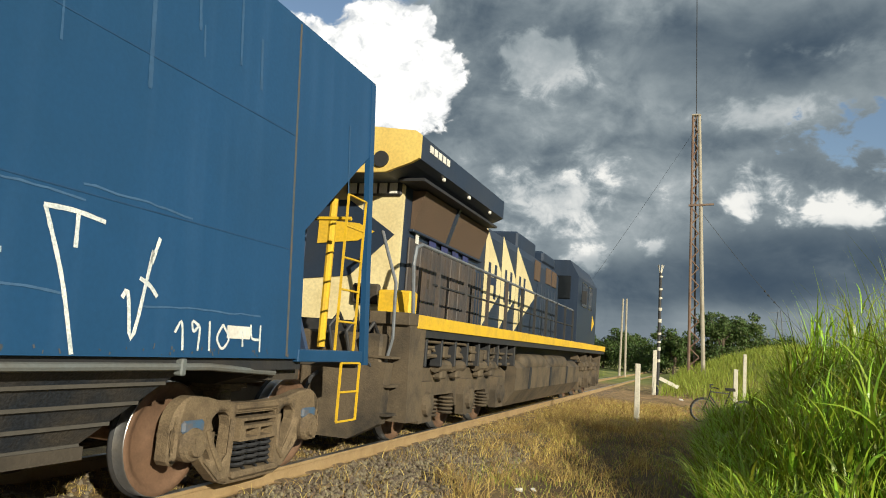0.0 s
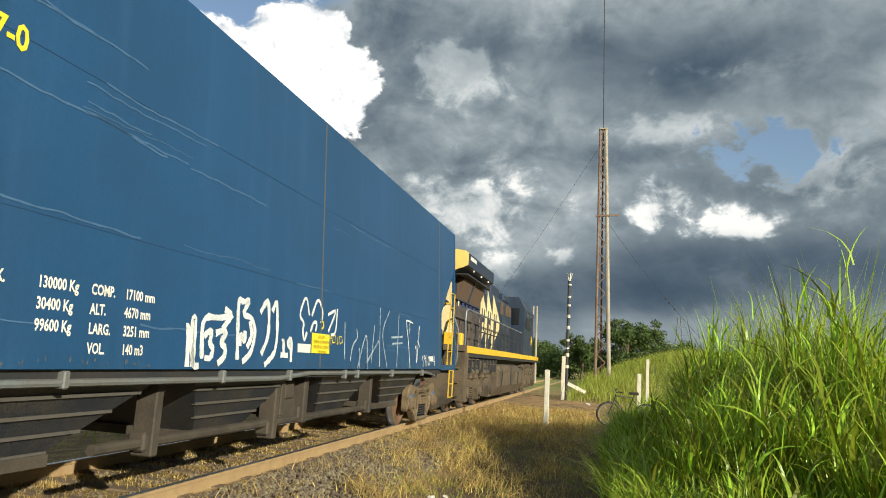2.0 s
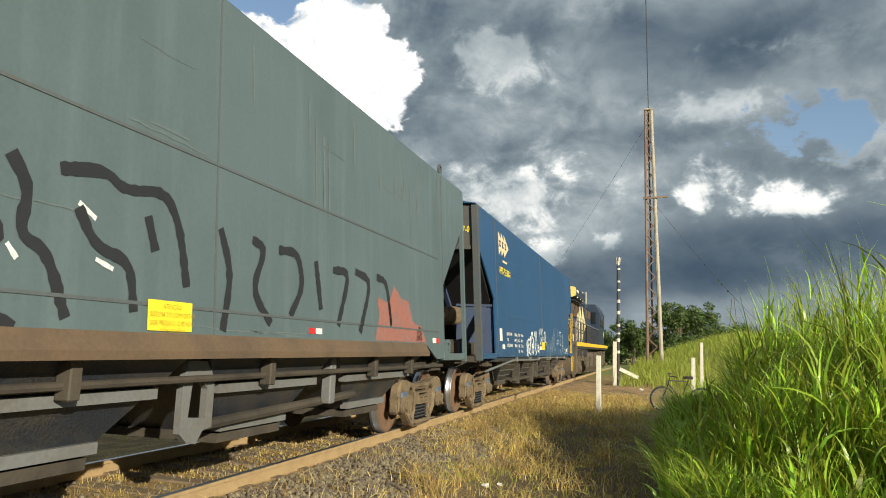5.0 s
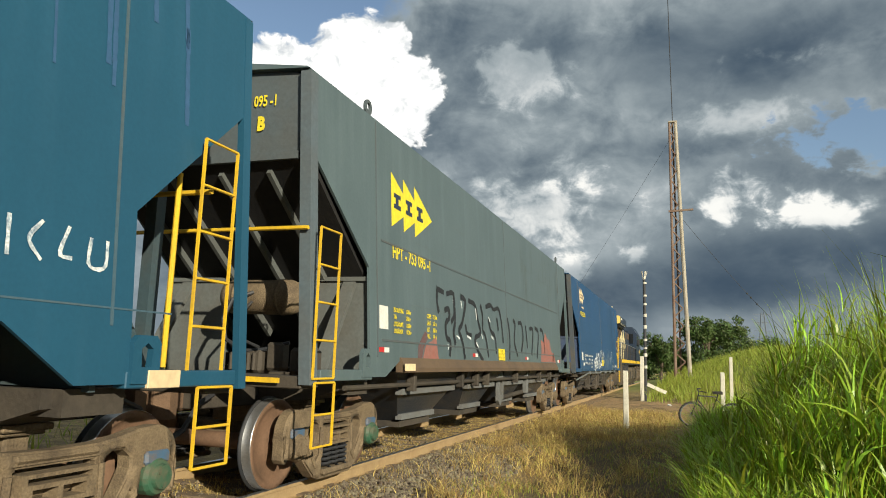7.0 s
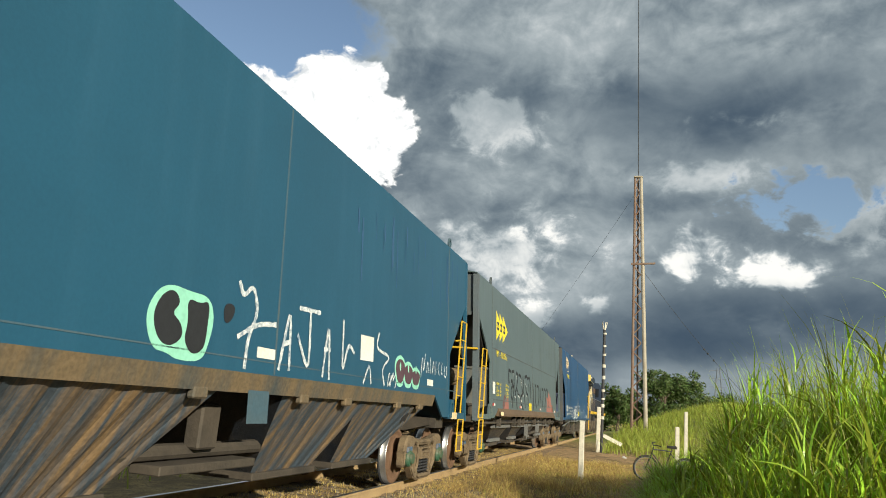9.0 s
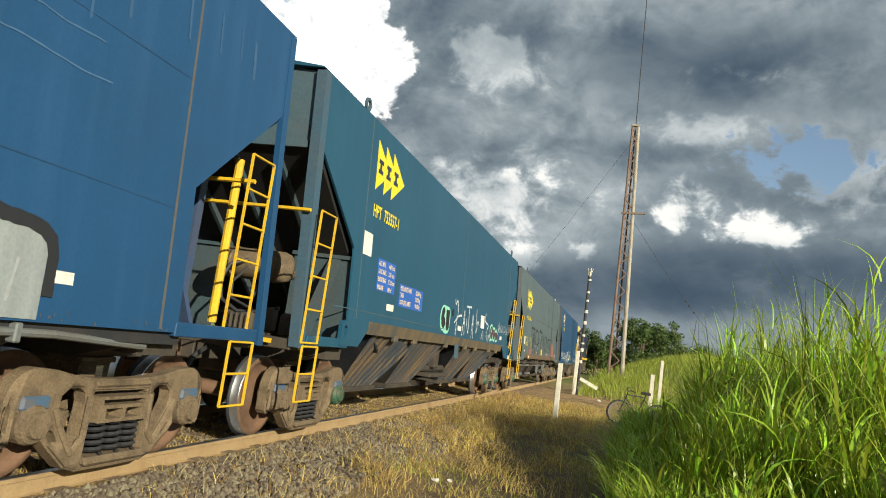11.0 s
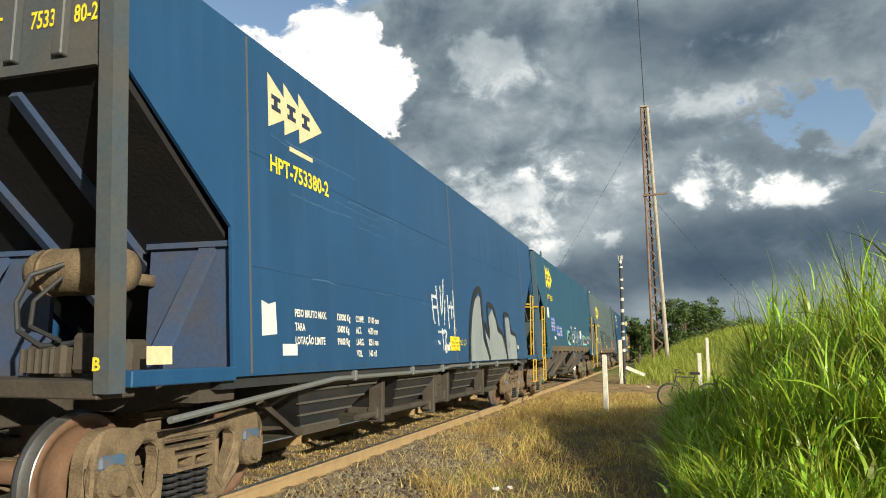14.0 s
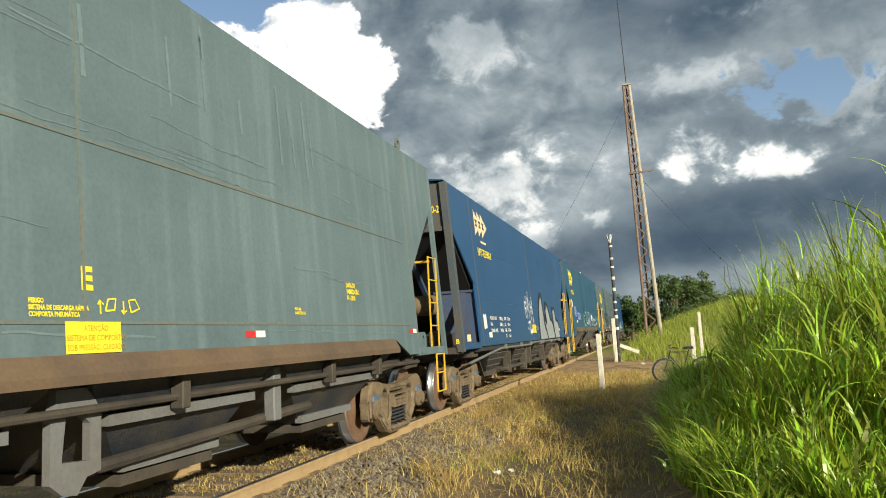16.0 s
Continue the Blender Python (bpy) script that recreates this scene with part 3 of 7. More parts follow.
WHEEL_RUST = material("rusty_wheel", (0.20, 0.115, 0.07), 0.75, 0.2, (0.09, 0.055, 0.035), 0.7, 4.0, 45, 0.15)
BOGIE = material("dusty_cast_steel", (0.185, 0.135, 0.080), 0.85, 0.0, (0.065, 0.046, 0.030), 0.85, 5.0, 60, 0.45, spread=0.3)
BLUE_CAP = material("blue_adapter", (0.06, 0.13, 0.22), 0.6, 0, (0.15, 0.1, 0.06), 0.9, 9)
GREEN_CAP = material("green_cap", (0.035, 0.105, 0.06), 0.6, 0, (0.13, 0.09, 0.06), 0.9, 8)
WHEELSET = wheelset_mesh()


def ring_plate(bm, outer, holes, x0, x1):
    """A plate between x0 and x1 with holes cut through, from outlines of (y, z)."""
    edges = []
    for loop in (outer, *holes):
        vs = [bm.verts.new((x0, y, z)) for y, z in loop]
        edges += [bm.edges.new((vs[i], vs[(i + 1) % len(vs)])) for i in range(len(vs))]
    got = bmesh.ops.triangle_fill(bm, use_beauty=True, use_dissolve=False, edges=edges)
    faces = [g for g in got["geom"] if isinstance(g, bmesh.types.BMFace)]
    ext = bmesh.ops.extrude_face_region(bm, geom=faces)
    for v in ext["geom"]:
        if isinstance(v, bmesh.types.BMVert):
            v.co.x = x1
    bmesh.ops.recalc_face_normals(bm, faces=bm.faces[:])


def arc(cy, cz, r, a0, a1, n):
    return [(cy + r * math.cos(radians(a0 + (a1 - a0) * i / n)), cz + r * math.sin(radians(a0 + (a1 - a0) * i / n))) for i in range(n + 1)]


def sideframe_mesh():
    """Cast side frame: domed pedestals over the bearings, teardrop windows, an opening for bolster and springs."""
    bm = bmesh.new()
    half = [(0.0, 0.725), (0.34, 0.735), (0.56, 0.765), (0.72, 0.80)] + arc(0.90, 0.57, 0.245, 102, -8, 9) + \
           [(1.15, 0.33), (1.10, 0.28), (1.035, 0.30), (1.03, 0.50), (0.77, 0.50), (0.76, 0.31), (0.70, 0.25), (0.50, 0.085), (0.38, 0.045), (0.0, 0.04)]
    outer = half + [(-y, z) for y, z in half[-2:0:-1]]
    cuts = []
    for s in (1, -1):
        for h in ([(0.385, 0.55), (0.41, 0.63), (0.47, 0.665), (0.57, 0.665), (0.64, 0.61), (0.645, 0.53), (0.58, 0.40), (0.50, 0.27), (0.44, 0.24), (0.40, 0.30)],
                  [(1.07, 0.37), (1.105, 0.35), (1.12, 0.52), (1.10, 0.60), (1.075, 0.57)], [(0.60, 0.235), (0.655, 0.275), (0.715, 0.345), (0.70, 0.39), (0.645, 0.35), (0.60, 0.28)]):
            cuts.append([(s * y, z) for y, z in h])
    cuts.append([(-0.32, 0.13), (0.32, 0.13), (0.32, 0.635), (-0.32, 0.635)])
    ring_plate(bm, outer, cuts, 0.975, 1.115)
    bmesh.ops.bevel(bm, geom=[e for e in bm.edges if len(e.link_faces) == 2 and e.calc_face_angle(0) > 0.9], offset=0.017, segments=2, affect="EDGES")
    me = bpy.data.meshes.new("sideframe")
    bm.to_mesh(me)
    bm.free()
    for p in me.polygons:
        p.use_smooth = p.area < 0.004
    me.materials.append(BOGIE)
    return me


def sill_mesh(name, build):
    """A small casting of the side frame as a mesh of its own."""
    bm = bmesh.new()
    build(bm)
    me = bpy.data.meshes.new(name)
    bm.to_mesh(me)
    bm.free()
    me.materials.append(BOGIE)
    return me


def spring_mesh():
    bm = bmesh.new()
    pts = [Vector((0.075 * math.cos(a), 0.075 * math.sin(a), 0.17 + 0.25 * i / 60)) for i in range(61) for a in (i * 2 * math.pi * 5 / 60,)]
    ring = [[bm.verts.new(p + Vector((math.cos(a) * 0.018 * p.x / 0.075, math.cos(a) * 0.018 * p.y / 0.075, math.sin(a) * 0.018)))
             for a in (0, 1.57, 3.14, 4.71)] for p in pts]
    for a, b in zip(ring, ring[1:]):
        for i in range(4):
            bm.faces.new((a[i], a[(i + 1) % 4], b[(i + 1) % 4], b[i]))
    me = bpy.data.meshes.new("spring")
    bm.to_mesh(me)
    bm.free()
    me.materials.append(BLACK)
    return me


def shared(name, me, parent, m):
    ob = new(name, me)
    ob.parent = parent
    ob.matrix_basis = m
    return ob


SIDEFRAME, SPRING = sideframe_mesh(), spring_mesh()
SPRING_SEAT = sill_mesh("spring_seat", lambda b: box(b, 0.80, 1.17, -0.35, 0.35, 0.085, 0.15, 0.02))
TOP_CHORD = sill_mesh("top_chord", lambda b: box(b, 0.95, 1.135, -0.33, 0.33, 0.665, 0.715, 0.018))
BOLSTER_END = sill_mesh("bolster_end", lambda b: ring_plate(b, [(-0.29, 0.40), (0.29, 0.40), (0.29, 0.60), (-0.29, 0.60)],
                        [[(-0.25, 0.535), (0.25, 0.535), (0.25, 0.575), (-0.25, 0.575)], [(-0.21, 0.43), (-0.02, 0.43), (-0.02, 0.505), (-0.21, 0.505)],
                         [(0.02, 0.43), (0.21, 0.43), (0.21, 0.505), (0.02, 0.505)]], 1.03, 1.155))
LIP = sill_mesh("window_lip", lambda b: pipe(b, [(1.112, 0.36, 0.60), (1.112, 0.37, 0.30), (1.112, 0.47, 0.19), (1.112, 0.60, 0.36), (1.112, 0.70, 0.53)], 0.028, 7))
WHEELS = []


def cap_mesh(mat):
    bm = bmesh.new()
    lathe(bm, [(0.140, -0.10), (0.142, 0.03), (0.125, 0.065), (0.098, 0.072), (0.088, 0.105), (0.03, 0.11)], 18)
    for i in range(3):
        a = i * 2.094 + 0.4
        rod(bm, (0.06, 0.06 * math.cos(a), 0.06 * math.sin(a)), (0.115, 0.06 * math.cos(a), 0.06 * math.sin(a)), 0.016, 6)
    me = bpy.data.meshes.new("bearing_cap")
    bm.to_mesh(me)
    bm.free()
    me.materials.append(mat)
    return me


CAPS = [cap_mesh(BOGIE), cap_mesh(GREEN_CAP)]
bm = bmesh.new()
box(bm, -0.075, 0.085, -0.13, 0.13, 0.0, 0.10, 0.02)
ADAPTER = bpy.data.meshes.new("adapter")
bm.to_mesh(ADAPTER)
bm.free()
ADAPTER.materials.append(BLUE_CAP)
bm = bmesh.new()
box(bm, -1.04, 1.04, -0.22, 0.22, 0.42, 0.60, 0.03)
box(bm, -0.35, 0.35, -0.35, 0.35, 0.60, 0.84, 0.03)
for s_ in (1, -1):
    box(bm, s_ * 0.55, s_ * 0.75, -0.10, 0.10, 0.60, 0.80, 0.02)
    bar(bm, (-0.9, s_ * 0.36, 0.40), (0.9, s_ * 0.36, 0.40), 0.10, 0.12)
    for w_ in (1, -1):
        box(bm, w_ * 0.76, w_ * 0.88, s_ * 0.37, s_ * 0.46, 0.30, 0.56, 0.02)
BOLSTER = bpy.data.meshes.new("bolster")
bm.to_mesh(BOLSTER)
bm.free()
BOLSTER.materials.append(BOGIE)


def bogie(parent, y, green=()):
    base = new("bogie")
    base.parent = parent
    base.location = (0, y, 0)
    for s in (1, -1):
        turn = Matrix.Diagonal((s, 1, 1, 1))
        shared("sideframe", SIDEFRAME, base, pose(0, 0, 0, 0, 0, 0 if s > 0 else 180))
        for name_, me_ in (("spring_seat", SPRING_SEAT), ("top_chord", TOP_CHORD), ("bolster_end", BOLSTER_END), ("window_lip", LIP)):
            shared(name_, me_, base, pose(0, 0, 0, 0, 0, 0 if s > 0 else 180))
        shared("window_lip", LIP, base, Matrix.Diagonal((s, -s, 1, 1)))
        for k in (-1, 0, 1):
            shared("spring", SPRING, base, pose(s * 1.06, k * 0.19, -0.02))
            shared("spring", SPRING, base, pose(s * 0.90, k * 0.18 + 0.02, 0, 0, 0, 40))
        for a in AXLES:
            shared("bearing_cap", CAPS[1 if (a > 0) in green and s > 0 else 0], base, pose(s * 1.10, a, WHEEL_R - 0.02, 0, 0, 0 if s > 0 else 180))
            shared("adapter", ADAPTER, base, pose(s * 1.06, a, WHEEL_R + 0.07))
    shared("bolster", BOLSTER, base, Matrix())
    for a in AXLES:
        w = shared("wheelset", WHEELSET, base, pose(0, a, WHEEL_R))
        WHEELS.append((w, a, WHEEL_R, 0.0))
    return base


# -- ladders, couplers, hoses --
def ladder(parent, x, y0, y1, z0, z1, mat, along="y", rungs=None, r=0.012, name="ladder"):
    bm = bmesh.new()
    at = (lambda a, z: (x, a, z)) if along == "y" else (lambda a, z: (a, x, z))
    bar(bm, at(y0, z0), at(y0, z1), 0.024, 0.014)
    bar(bm, at(y1, z0), at(y1, z1), 0.024, 0.014)
    n = rungs or max(2, round((z1 - z0) / 0.36))
    for i in range(n + 1):
        z = z0 + (z1 - z0) * i / n
        rod(bm, at(y0, z), at(y1, z), r, 6)
    return part(name, bm, mat, parent, "yellow steel ladder")


def coupler(parent, y, s):
    bm = bmesh.new()
    box(bm, -0.11, 0.11, y - s * 0.3, y + s * 0.28, 0.78, 0.98, 0.03)
    prism(bm, [(-0.2, y + s * 0.25), (0.2, y + s * 0.25), (0.22, y + s * 0.38), (0.1, y + s * 0.47), (-0.14, y + s * 0.47), (-0.22, y + s * 0.36)],
          0.72, 1.04, "z")
    part("coupler", bm, RUST, parent, "rusty knuckle coupler")
    bm = bmesh.new()
    pipe(bm, [(0.35, y - s * 0.1, 0.95), (0.36, y + s * 0.14, 0.86), (0.33, y + s * 0.30, 0.62), (0.25, y + s * 0.46, 0.52)], 0.026)
    part("brake_hose", bm, BLACK, parent, "black rubber brake hose")


def wagon(style, paint, dark, ladders, letter_mat, green=((), ())):
    """One covered hopper. style: ribbed, banded or corrugated lower hoppers."""
    label = {"ribbed": "blue steel covered hopper wagon with graffiti, on the rails",
             "banded": "grey-green steel covered hopper wagon with rusty side sill",
             "corrugated": "teal steel hopper wagon with rust-streaked corrugated chutes"}[style]
    base = empty("hopper_wagon", label, "wagon", "wagons of the train")
    LONG = 16.25 if style == "ribbed" else 16.08
    low = {"ribbed": SILL, "banded": 1.36, "corrugated": 1.50}[style]
    r0, r1 = 1.40, LONG - (1.28 if style == "corrugated" else 1.40)
    toe, brow = {"ribbed": (2.34, 3.48), "banded": (2.38, 3.66), "corrugated": (2.30, 3.45)}[style]
    for s in (1, -1):
        bm = bmesh.new()
        foot = [(r0, SILL), (r1, SILL)]
        if style != "ribbed":       # chamfered lower corners over the bogies
            foot = [(r0, SILL), (r0 + 0.45, SILL), (r0 + 0.95, low), (r1 - 0.95, low), (r1 - 0.45, SILL), (r1, SILL)]
        sheet(bm, [(0.0, TOP), (0.0, 3.48), (r0, 2.42)] + foot + [(r1, toe), (LONG, brow), (LONG, TOP)], 0.03, s)
        part("side_sheet", bm, paint, base)
        for y in (0.0, LONG):
            bm = bmesh.new()
            d, k = (0.14, 0.11) if y == 0 else (-0.09, 0.05)
            q = [(side_x(TOP) - k, TOP - 0.02), (side_x(TOP) + 0.012, TOP - 0.02), (side_x(SILL) + 0.012, SILL - 0.06), (side_x(SILL) - k, SILL - 0.06)]
            prism(bm, [(s * a, b) for a, b in q], y - 0.012 * (1 if d > 0 else -1), y + d, "y")
            part("corner_post", bm, POST_PAINT[style] if y == 0 else paint, base)
            bm = bmesh.new()
            ya, yb = (0.2, r0 + 0.04) if y == 0 else (r1 - 0.04, LONG - 0.13)
            box(bm, s * (side_x(SILL) - 0.1), s * (side_x(SILL) + 0.008), ya, yb, SILL - 0.03, SILL + 0.085, 0.008)
            part("foot_rail", bm, paint, base)
        if style == "ribbed":
            bm = bmesh.new()
            box(bm, s * 1.30, s * 1.45, r0 - 0.1, r1 + 0.1, SILL - 0.10, SILL - 0.005)
            part("side_sill", bm, BLACK, base)
        for y in ((1.68, 8.15, 14.62) if style != "banded" else (1.62, 8.15, 14.66)):
            bm = bmesh.new()
            sheet(bm, rect(y - 0.012, y + 0.012, low + 0.02, TOP - 0.03), 0.01, s, 0.006)
            part("weld_seam", bm, SEAM if style == "ribbed" else dark, base)
        for z in ((2.12, 3.18) if style == "ribbed" else ()):
            bm = bmesh.new()
            sheet(bm, rect(1.70, 14.60, z - 0.005, z + 0.005), 0.008, s, 0.003)
            part("plate_seam", bm, BLUE_SEAM, base)
    # roof, end walls, slope sheets
    bm = bmesh.new()
    e, t = side_x(TOP), TOP
    prism(bm, [(-e, t + 0.001), (-e + 0.03, t + 0.02), (-0.55, t + 0.12), (0.55, t + 0.12), (e - 0.03, t + 0.02), (e, t + 0.001),
               (0.5, t + 0.05), (-0.5, t + 0.05)], -0.03, LONG + 0.03, "y")
    part("roof", bm, paint, base)
    bm = bmesh.new()
    box(bm, -0.32, 0.32, 0.9, LONG - 0.9, t + 0.10, t + 0.19, 0.02)
    for i in range(6):
        box(bm, -0.36, 0.36, 1.9 + i * 2.4, 2.5 + i * 2.4, t + 0.16, t + 0.24, 0.03)
    part("roof_hatches", bm, paint, base)
    for y, s in ((0.05, 1), (LONG - 0.05, -1)):
        bm = bmesh.new()
        q = [(-side_x(3.42) + 0.14, 3.42), (side_x(3.42) - 0.14, 3.42), (e - 0.12, t - 0.02), (0.55, t + 0.08), (-0.55, t + 0.08), (-e + 0.12, t - 0.02)]
        prism(bm, q, y, y + s * 0.04, "y")
        box(bm, -1.2, 1.2, y - s * 0.04, y + s * 0.10, 3.36, 3.44)
        part("end_wall", bm, dark, base)
        for x in ((-0.87, -0.42, 0.42, 0.87) if style == "ribbed" else ()):
            bm = bmesh.new()
            box(bm, x - 0.045, x + 0.045, y - s * 0.075, y, 3.46, t - 0.04, 0.01)
            part("end_rib", bm, dark, base)
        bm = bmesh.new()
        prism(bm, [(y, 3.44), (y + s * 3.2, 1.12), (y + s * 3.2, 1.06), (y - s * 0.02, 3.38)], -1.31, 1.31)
        part("slope_sheet", bm, SLOPE_BLACK, base)
        for x in ((-0.55, 0.35) if style == "ribbed" else (-1.0, -0.45, 0.2, 0.8)):
            bm = bmesh.new()
            bar(bm, (x, y + s * 0.10, 3.30), (x, y + s * 2.30, 1.66), 0.09 if style == "ribbed" else 0.05, 0.12)
            part("slope_rib", bm, END_PAINT[style], base)
        for w in (1, -1):
            bm = bmesh.new()
            box(bm, w * 0.55, w * 1.41, y + s * 1.42, y + s * 1.47, SILL - 0.05, 2.30)
            box(bm, w * 0.53, w * 1.42, y + s * 1.38, y + s * 1.50, 2.26, 2.31)
            part("bolster_web", bm, END_PAINT[style], base)
            bm = bmesh.new()
            bar(bm, (w * 1.15, y + s * 0.75, 1.18), (w * 1.15, y + s * 1.42, 2.25), 0.16, 0.05)
            part("web_brace", bm, END_PAINT[style], base)
        bm = bmesh.new()
        box(bm, -1.40, 1.40, y - s * 0.04, y + s * 0.32, 1.05, 1.17, 0.01)
        box(bm, -0.26, 0.26, y - s * 0.10, y + s * 3.2, 0.80, 1.16, 0.01)
        box(bm, -1.35, 1.35, y + s * 1.1, y + s * 1.6, 0.95, 1.12)
        part("end_platform", bm, DUSTY, base)
        for x in ((-0.62, 0.62) if s < 0 else ()):
            bm = bmesh.new()
            bar(bm, (x, y + s * 0.14, 1.17), (x, y + s * 0.14, 3.42), 0.11, 0.11)
            part("end_post", bm, END_PAINT[style], base)
        coupler(base, 0.0 if s > 0 else LONG, -s)
    # air brake gear at the rear end
    bm = bmesh.new()
    lathe(bm, [(0.06, -0.50), (0.17, -0.46), (0.20, -0.38), (0.20, 0.38), (0.17, 0.46), (0.06, 0.50)], 20, pose(0.30, 0.95, 2.02))
    for x in (0.02, 0.58):
        lathe(bm, [(0.208, -0.02), (0.208, 0.02)], 20, pose(x, 0.95, 2.02))
        box(bm, x - 0.03, x + 0.03, 1.10, 1.62, 1.93, 2.03)
    part("air_reservoir", bm, BOGIE, base, "dusty cylindrical air tank", True)
    bm = bmesh.new()
    pipe(bm, [(0.30, 0.76, 2.06), (0.14, 0.60, 1.96), (0.08, 0.54, 1.74), (0.16, 0.5, 1.52), (0.40, 0.5, 1.40), (0.62, 0.55, 1.42), (0.9, 0.6, 1.5)], 0.022)
    part("air_pipe", bm, BLACK, base)
    bm = bmesh.new()
    pipe(bm, [(0.3, 0.74, 1.95), (0.24, 0.55, 1.75), (0.3, 0.48, 1.55), (0.62, 0.45, 1.44)], 0.018)
    part("air_pipe", bm, BLACK, base)
    bm = bmesh.new()
    box(bm, 0.25, 0.62, 0.5, 0.75, 1.17, 1.42, 0.03)
    box(bm, 0.66, 0.86, 0.52, 0.7, 1.2, 1.5, 0.03)
    box(bm, 1.0, 1.28, 0.42, 0.66, 1.17, 1.45, 0.04)
    for i in range(5):
        rod(bm, (0.3 + i * 0.07, 0.44, 1.2), (0.3 + i * 0.07, 0.44, 1.38), 0.025, 6)
    part("brake_valve", bm, DUSTY, base)
    if ladders[0]:
        ladder(base, side_x(1.6) + 0.05, 0.02, 0.45, SILL, 2.64, YELLOW)
        ladder(base, side_x(1.2) + 0.04, 0.04, 0.45, 0.50, SILL - 0.04, YELLOW, rungs=2)
        bm = bmesh.new()
        rod(bm, (-0.9, -0.06, 2.62), (1.42, -0.06, 2.62), 0.022, 6)
        part("grab_bar", bm, YELLOW, base)
        bm = bmesh.new()
        box(bm, -1.2, 1.2, -0.06, -0.045, 1.10, 1.15)
        part("sill_stripe", bm, YELLOW, base)
    if ladders[1]:
        z1 = {"ribbed": 2.85, "banded": 2.68, "corrugated": 3.0}[style]
        ladder(base, side_x(2.4) + 0.03, LONG - 0.66, LONG - 0.25, SILL + 0.05, z1, YELLOW)
        ladder(base, side_x(1.2) + 0.0, LONG - 0.58, LONG - 0.16, 0.52, SILL - 0.04, YELLOW, rungs=2)
        if style == "ribbed":
            bm = bmesh.new()
            rod(bm, (0.95, LONG - 0.06, SILL + 0.1), (0.95, LONG - 0.06, 2.93), 0.045, 9)
            part("hand_pole", bm, YELLOW, base, "yellow steel pole")
        if style == "corrugated":
            bm = bmesh.new()
            rod(bm, (1.20, LONG - 0.62, SILL + 0.1), (1.20, LONG - 0.62, 2.75), 0.022, 8)
            part("hand_pole", bm, YELLOW, base, "yellow steel pole")
        bm = bmesh.new()
        rod(bm, (-0.9, LONG - 0.5, 2.62), (1.42, LONG - 0.5, 2.62), 0.022, 6)
        part("grab_bar", bm, YELLOW, base)
    if style == "ribbed":
        for i in range(7):
            bm = bmesh.new()
            z = 1.7 + i * 0.38
            pipe(bm, [(side_x(z) - 0.05, LONG, z), (side_x(z) - 0.05, LONG + 0.07, z), (side_x(z) - 0.05, LONG + 0.07, z + 0.12), (side_x(z) - 0.05, LONG, z + 0.12)], 0.012, 5)
            part("grab_iron", bm, dark, base)
    if style != "ribbed":
        for y in (r0 - 0.12, r1 + 0.12):
            bm = bmesh.new()
            ring_plate(bm, [(y - 0.13, SILL), (y + 0.13, SILL), (y + 0.13, 1.42), (y + 0.08, 1.47), (y - 0.08, 1.47), (y - 0.13, 1.42)],
                       [[(y - 0.045, 1.26), (y + 0.045, 1.26), (y + 0.055, 1.38), (y, 1.42), (y - 0.055, 1.38)]], side_x(1.3) - 0.02, side_x(1.3) + 0.03)
            part("jacking_loop", bm, paint, base)
        for y in (1.42, LONG - 1.42):
            bm = bmesh.new()
            ring_plate(bm, arc(y, t + 0.08, 0.10, -60, 240, 10), [arc(y, t + 0.09, 0.05, 0, 324, 9)], e - 0.03, e)
            part("lifting_loop", bm, dark, base)
    for y in (1.40, LONG - 1.40):
        bm = bmesh.new()
        prism(bm, [(-1.27, 1.12), (1.27, 1.12), (1.27, 1.0), (0.82, 0.87), (-0.82, 0.87), (-1.27, 1.0)], y - 0.34, y + 0.34, "y")
        part("body_bolster", bm, DUSTY, base)
        for w in (1, -1):
            bm = bmesh.new()
            box(bm, w * 0.50, w * 0.84, y - 0.20, y + 0.20, 0.82, 0.866, 0.01)
            box(bm, w * 0.54, w * 0.80, y - 0.17, y + 0.17, 0.79, 0.822, 0.01)
            part("side_bearing", bm, BOGIE, base)
    bogie(base, 1.40, green[0])
    bogie(base, LONG - 1.40, green[1])
    # side sill band
    if style == "banded":
        for s in (1, -1):
            bm = bmesh.new()
            prism(bm, [(s * 1.44, 1.20), (s * 1.57, 1.20), (s * 1.57, 1.26), (s * 1.50, 1.385), (s * 1.44, 1.385)], 2.3, LONG - 2.45, "y")
            part("sill_band", bm, SILL_BROWN, base, "rust-brown sill band")
            for z in (1.585, 2.80):
                bm = bmesh.new()
                sheet(bm, rect(1.75, LONG - 1.70, z - 0.012, z + 0.012), 0.012, s, 0.007)
                part("plate_seam", bm, dark, base)
    if style == "corrugated":
        for s in (1, -1):
            bm = bmesh.new()
            prism(bm, [(s * 1.40, 1.33), (s * 1.46, 1.33), (s * 1.50, 1.51), (s * 1.42, 1.51)], 2.2, LONG - 2.3, "y")
            part("sill_band", bm, STREAKED, base, "rust-brown sill band")
            bm = bmesh.new()
            sheet(bm, rect(0.9, LONG - 0.9, 1.625, 1.637), 0.01, s, 0.004)
            part("plate_seam", bm, dark, base)
            for y in (3.6, 4.7, 7.0, 8.9, 10.1, 12.0, 13.1):
                bm = bmesh.new()
                box(bm, s * 1.40, s * 1.475, y - 0.1, y + 0.1, 1.26, 1.36, 0.015)
                part("clip", bm, STREAKED, base)
    chutes(style, base)
    return base


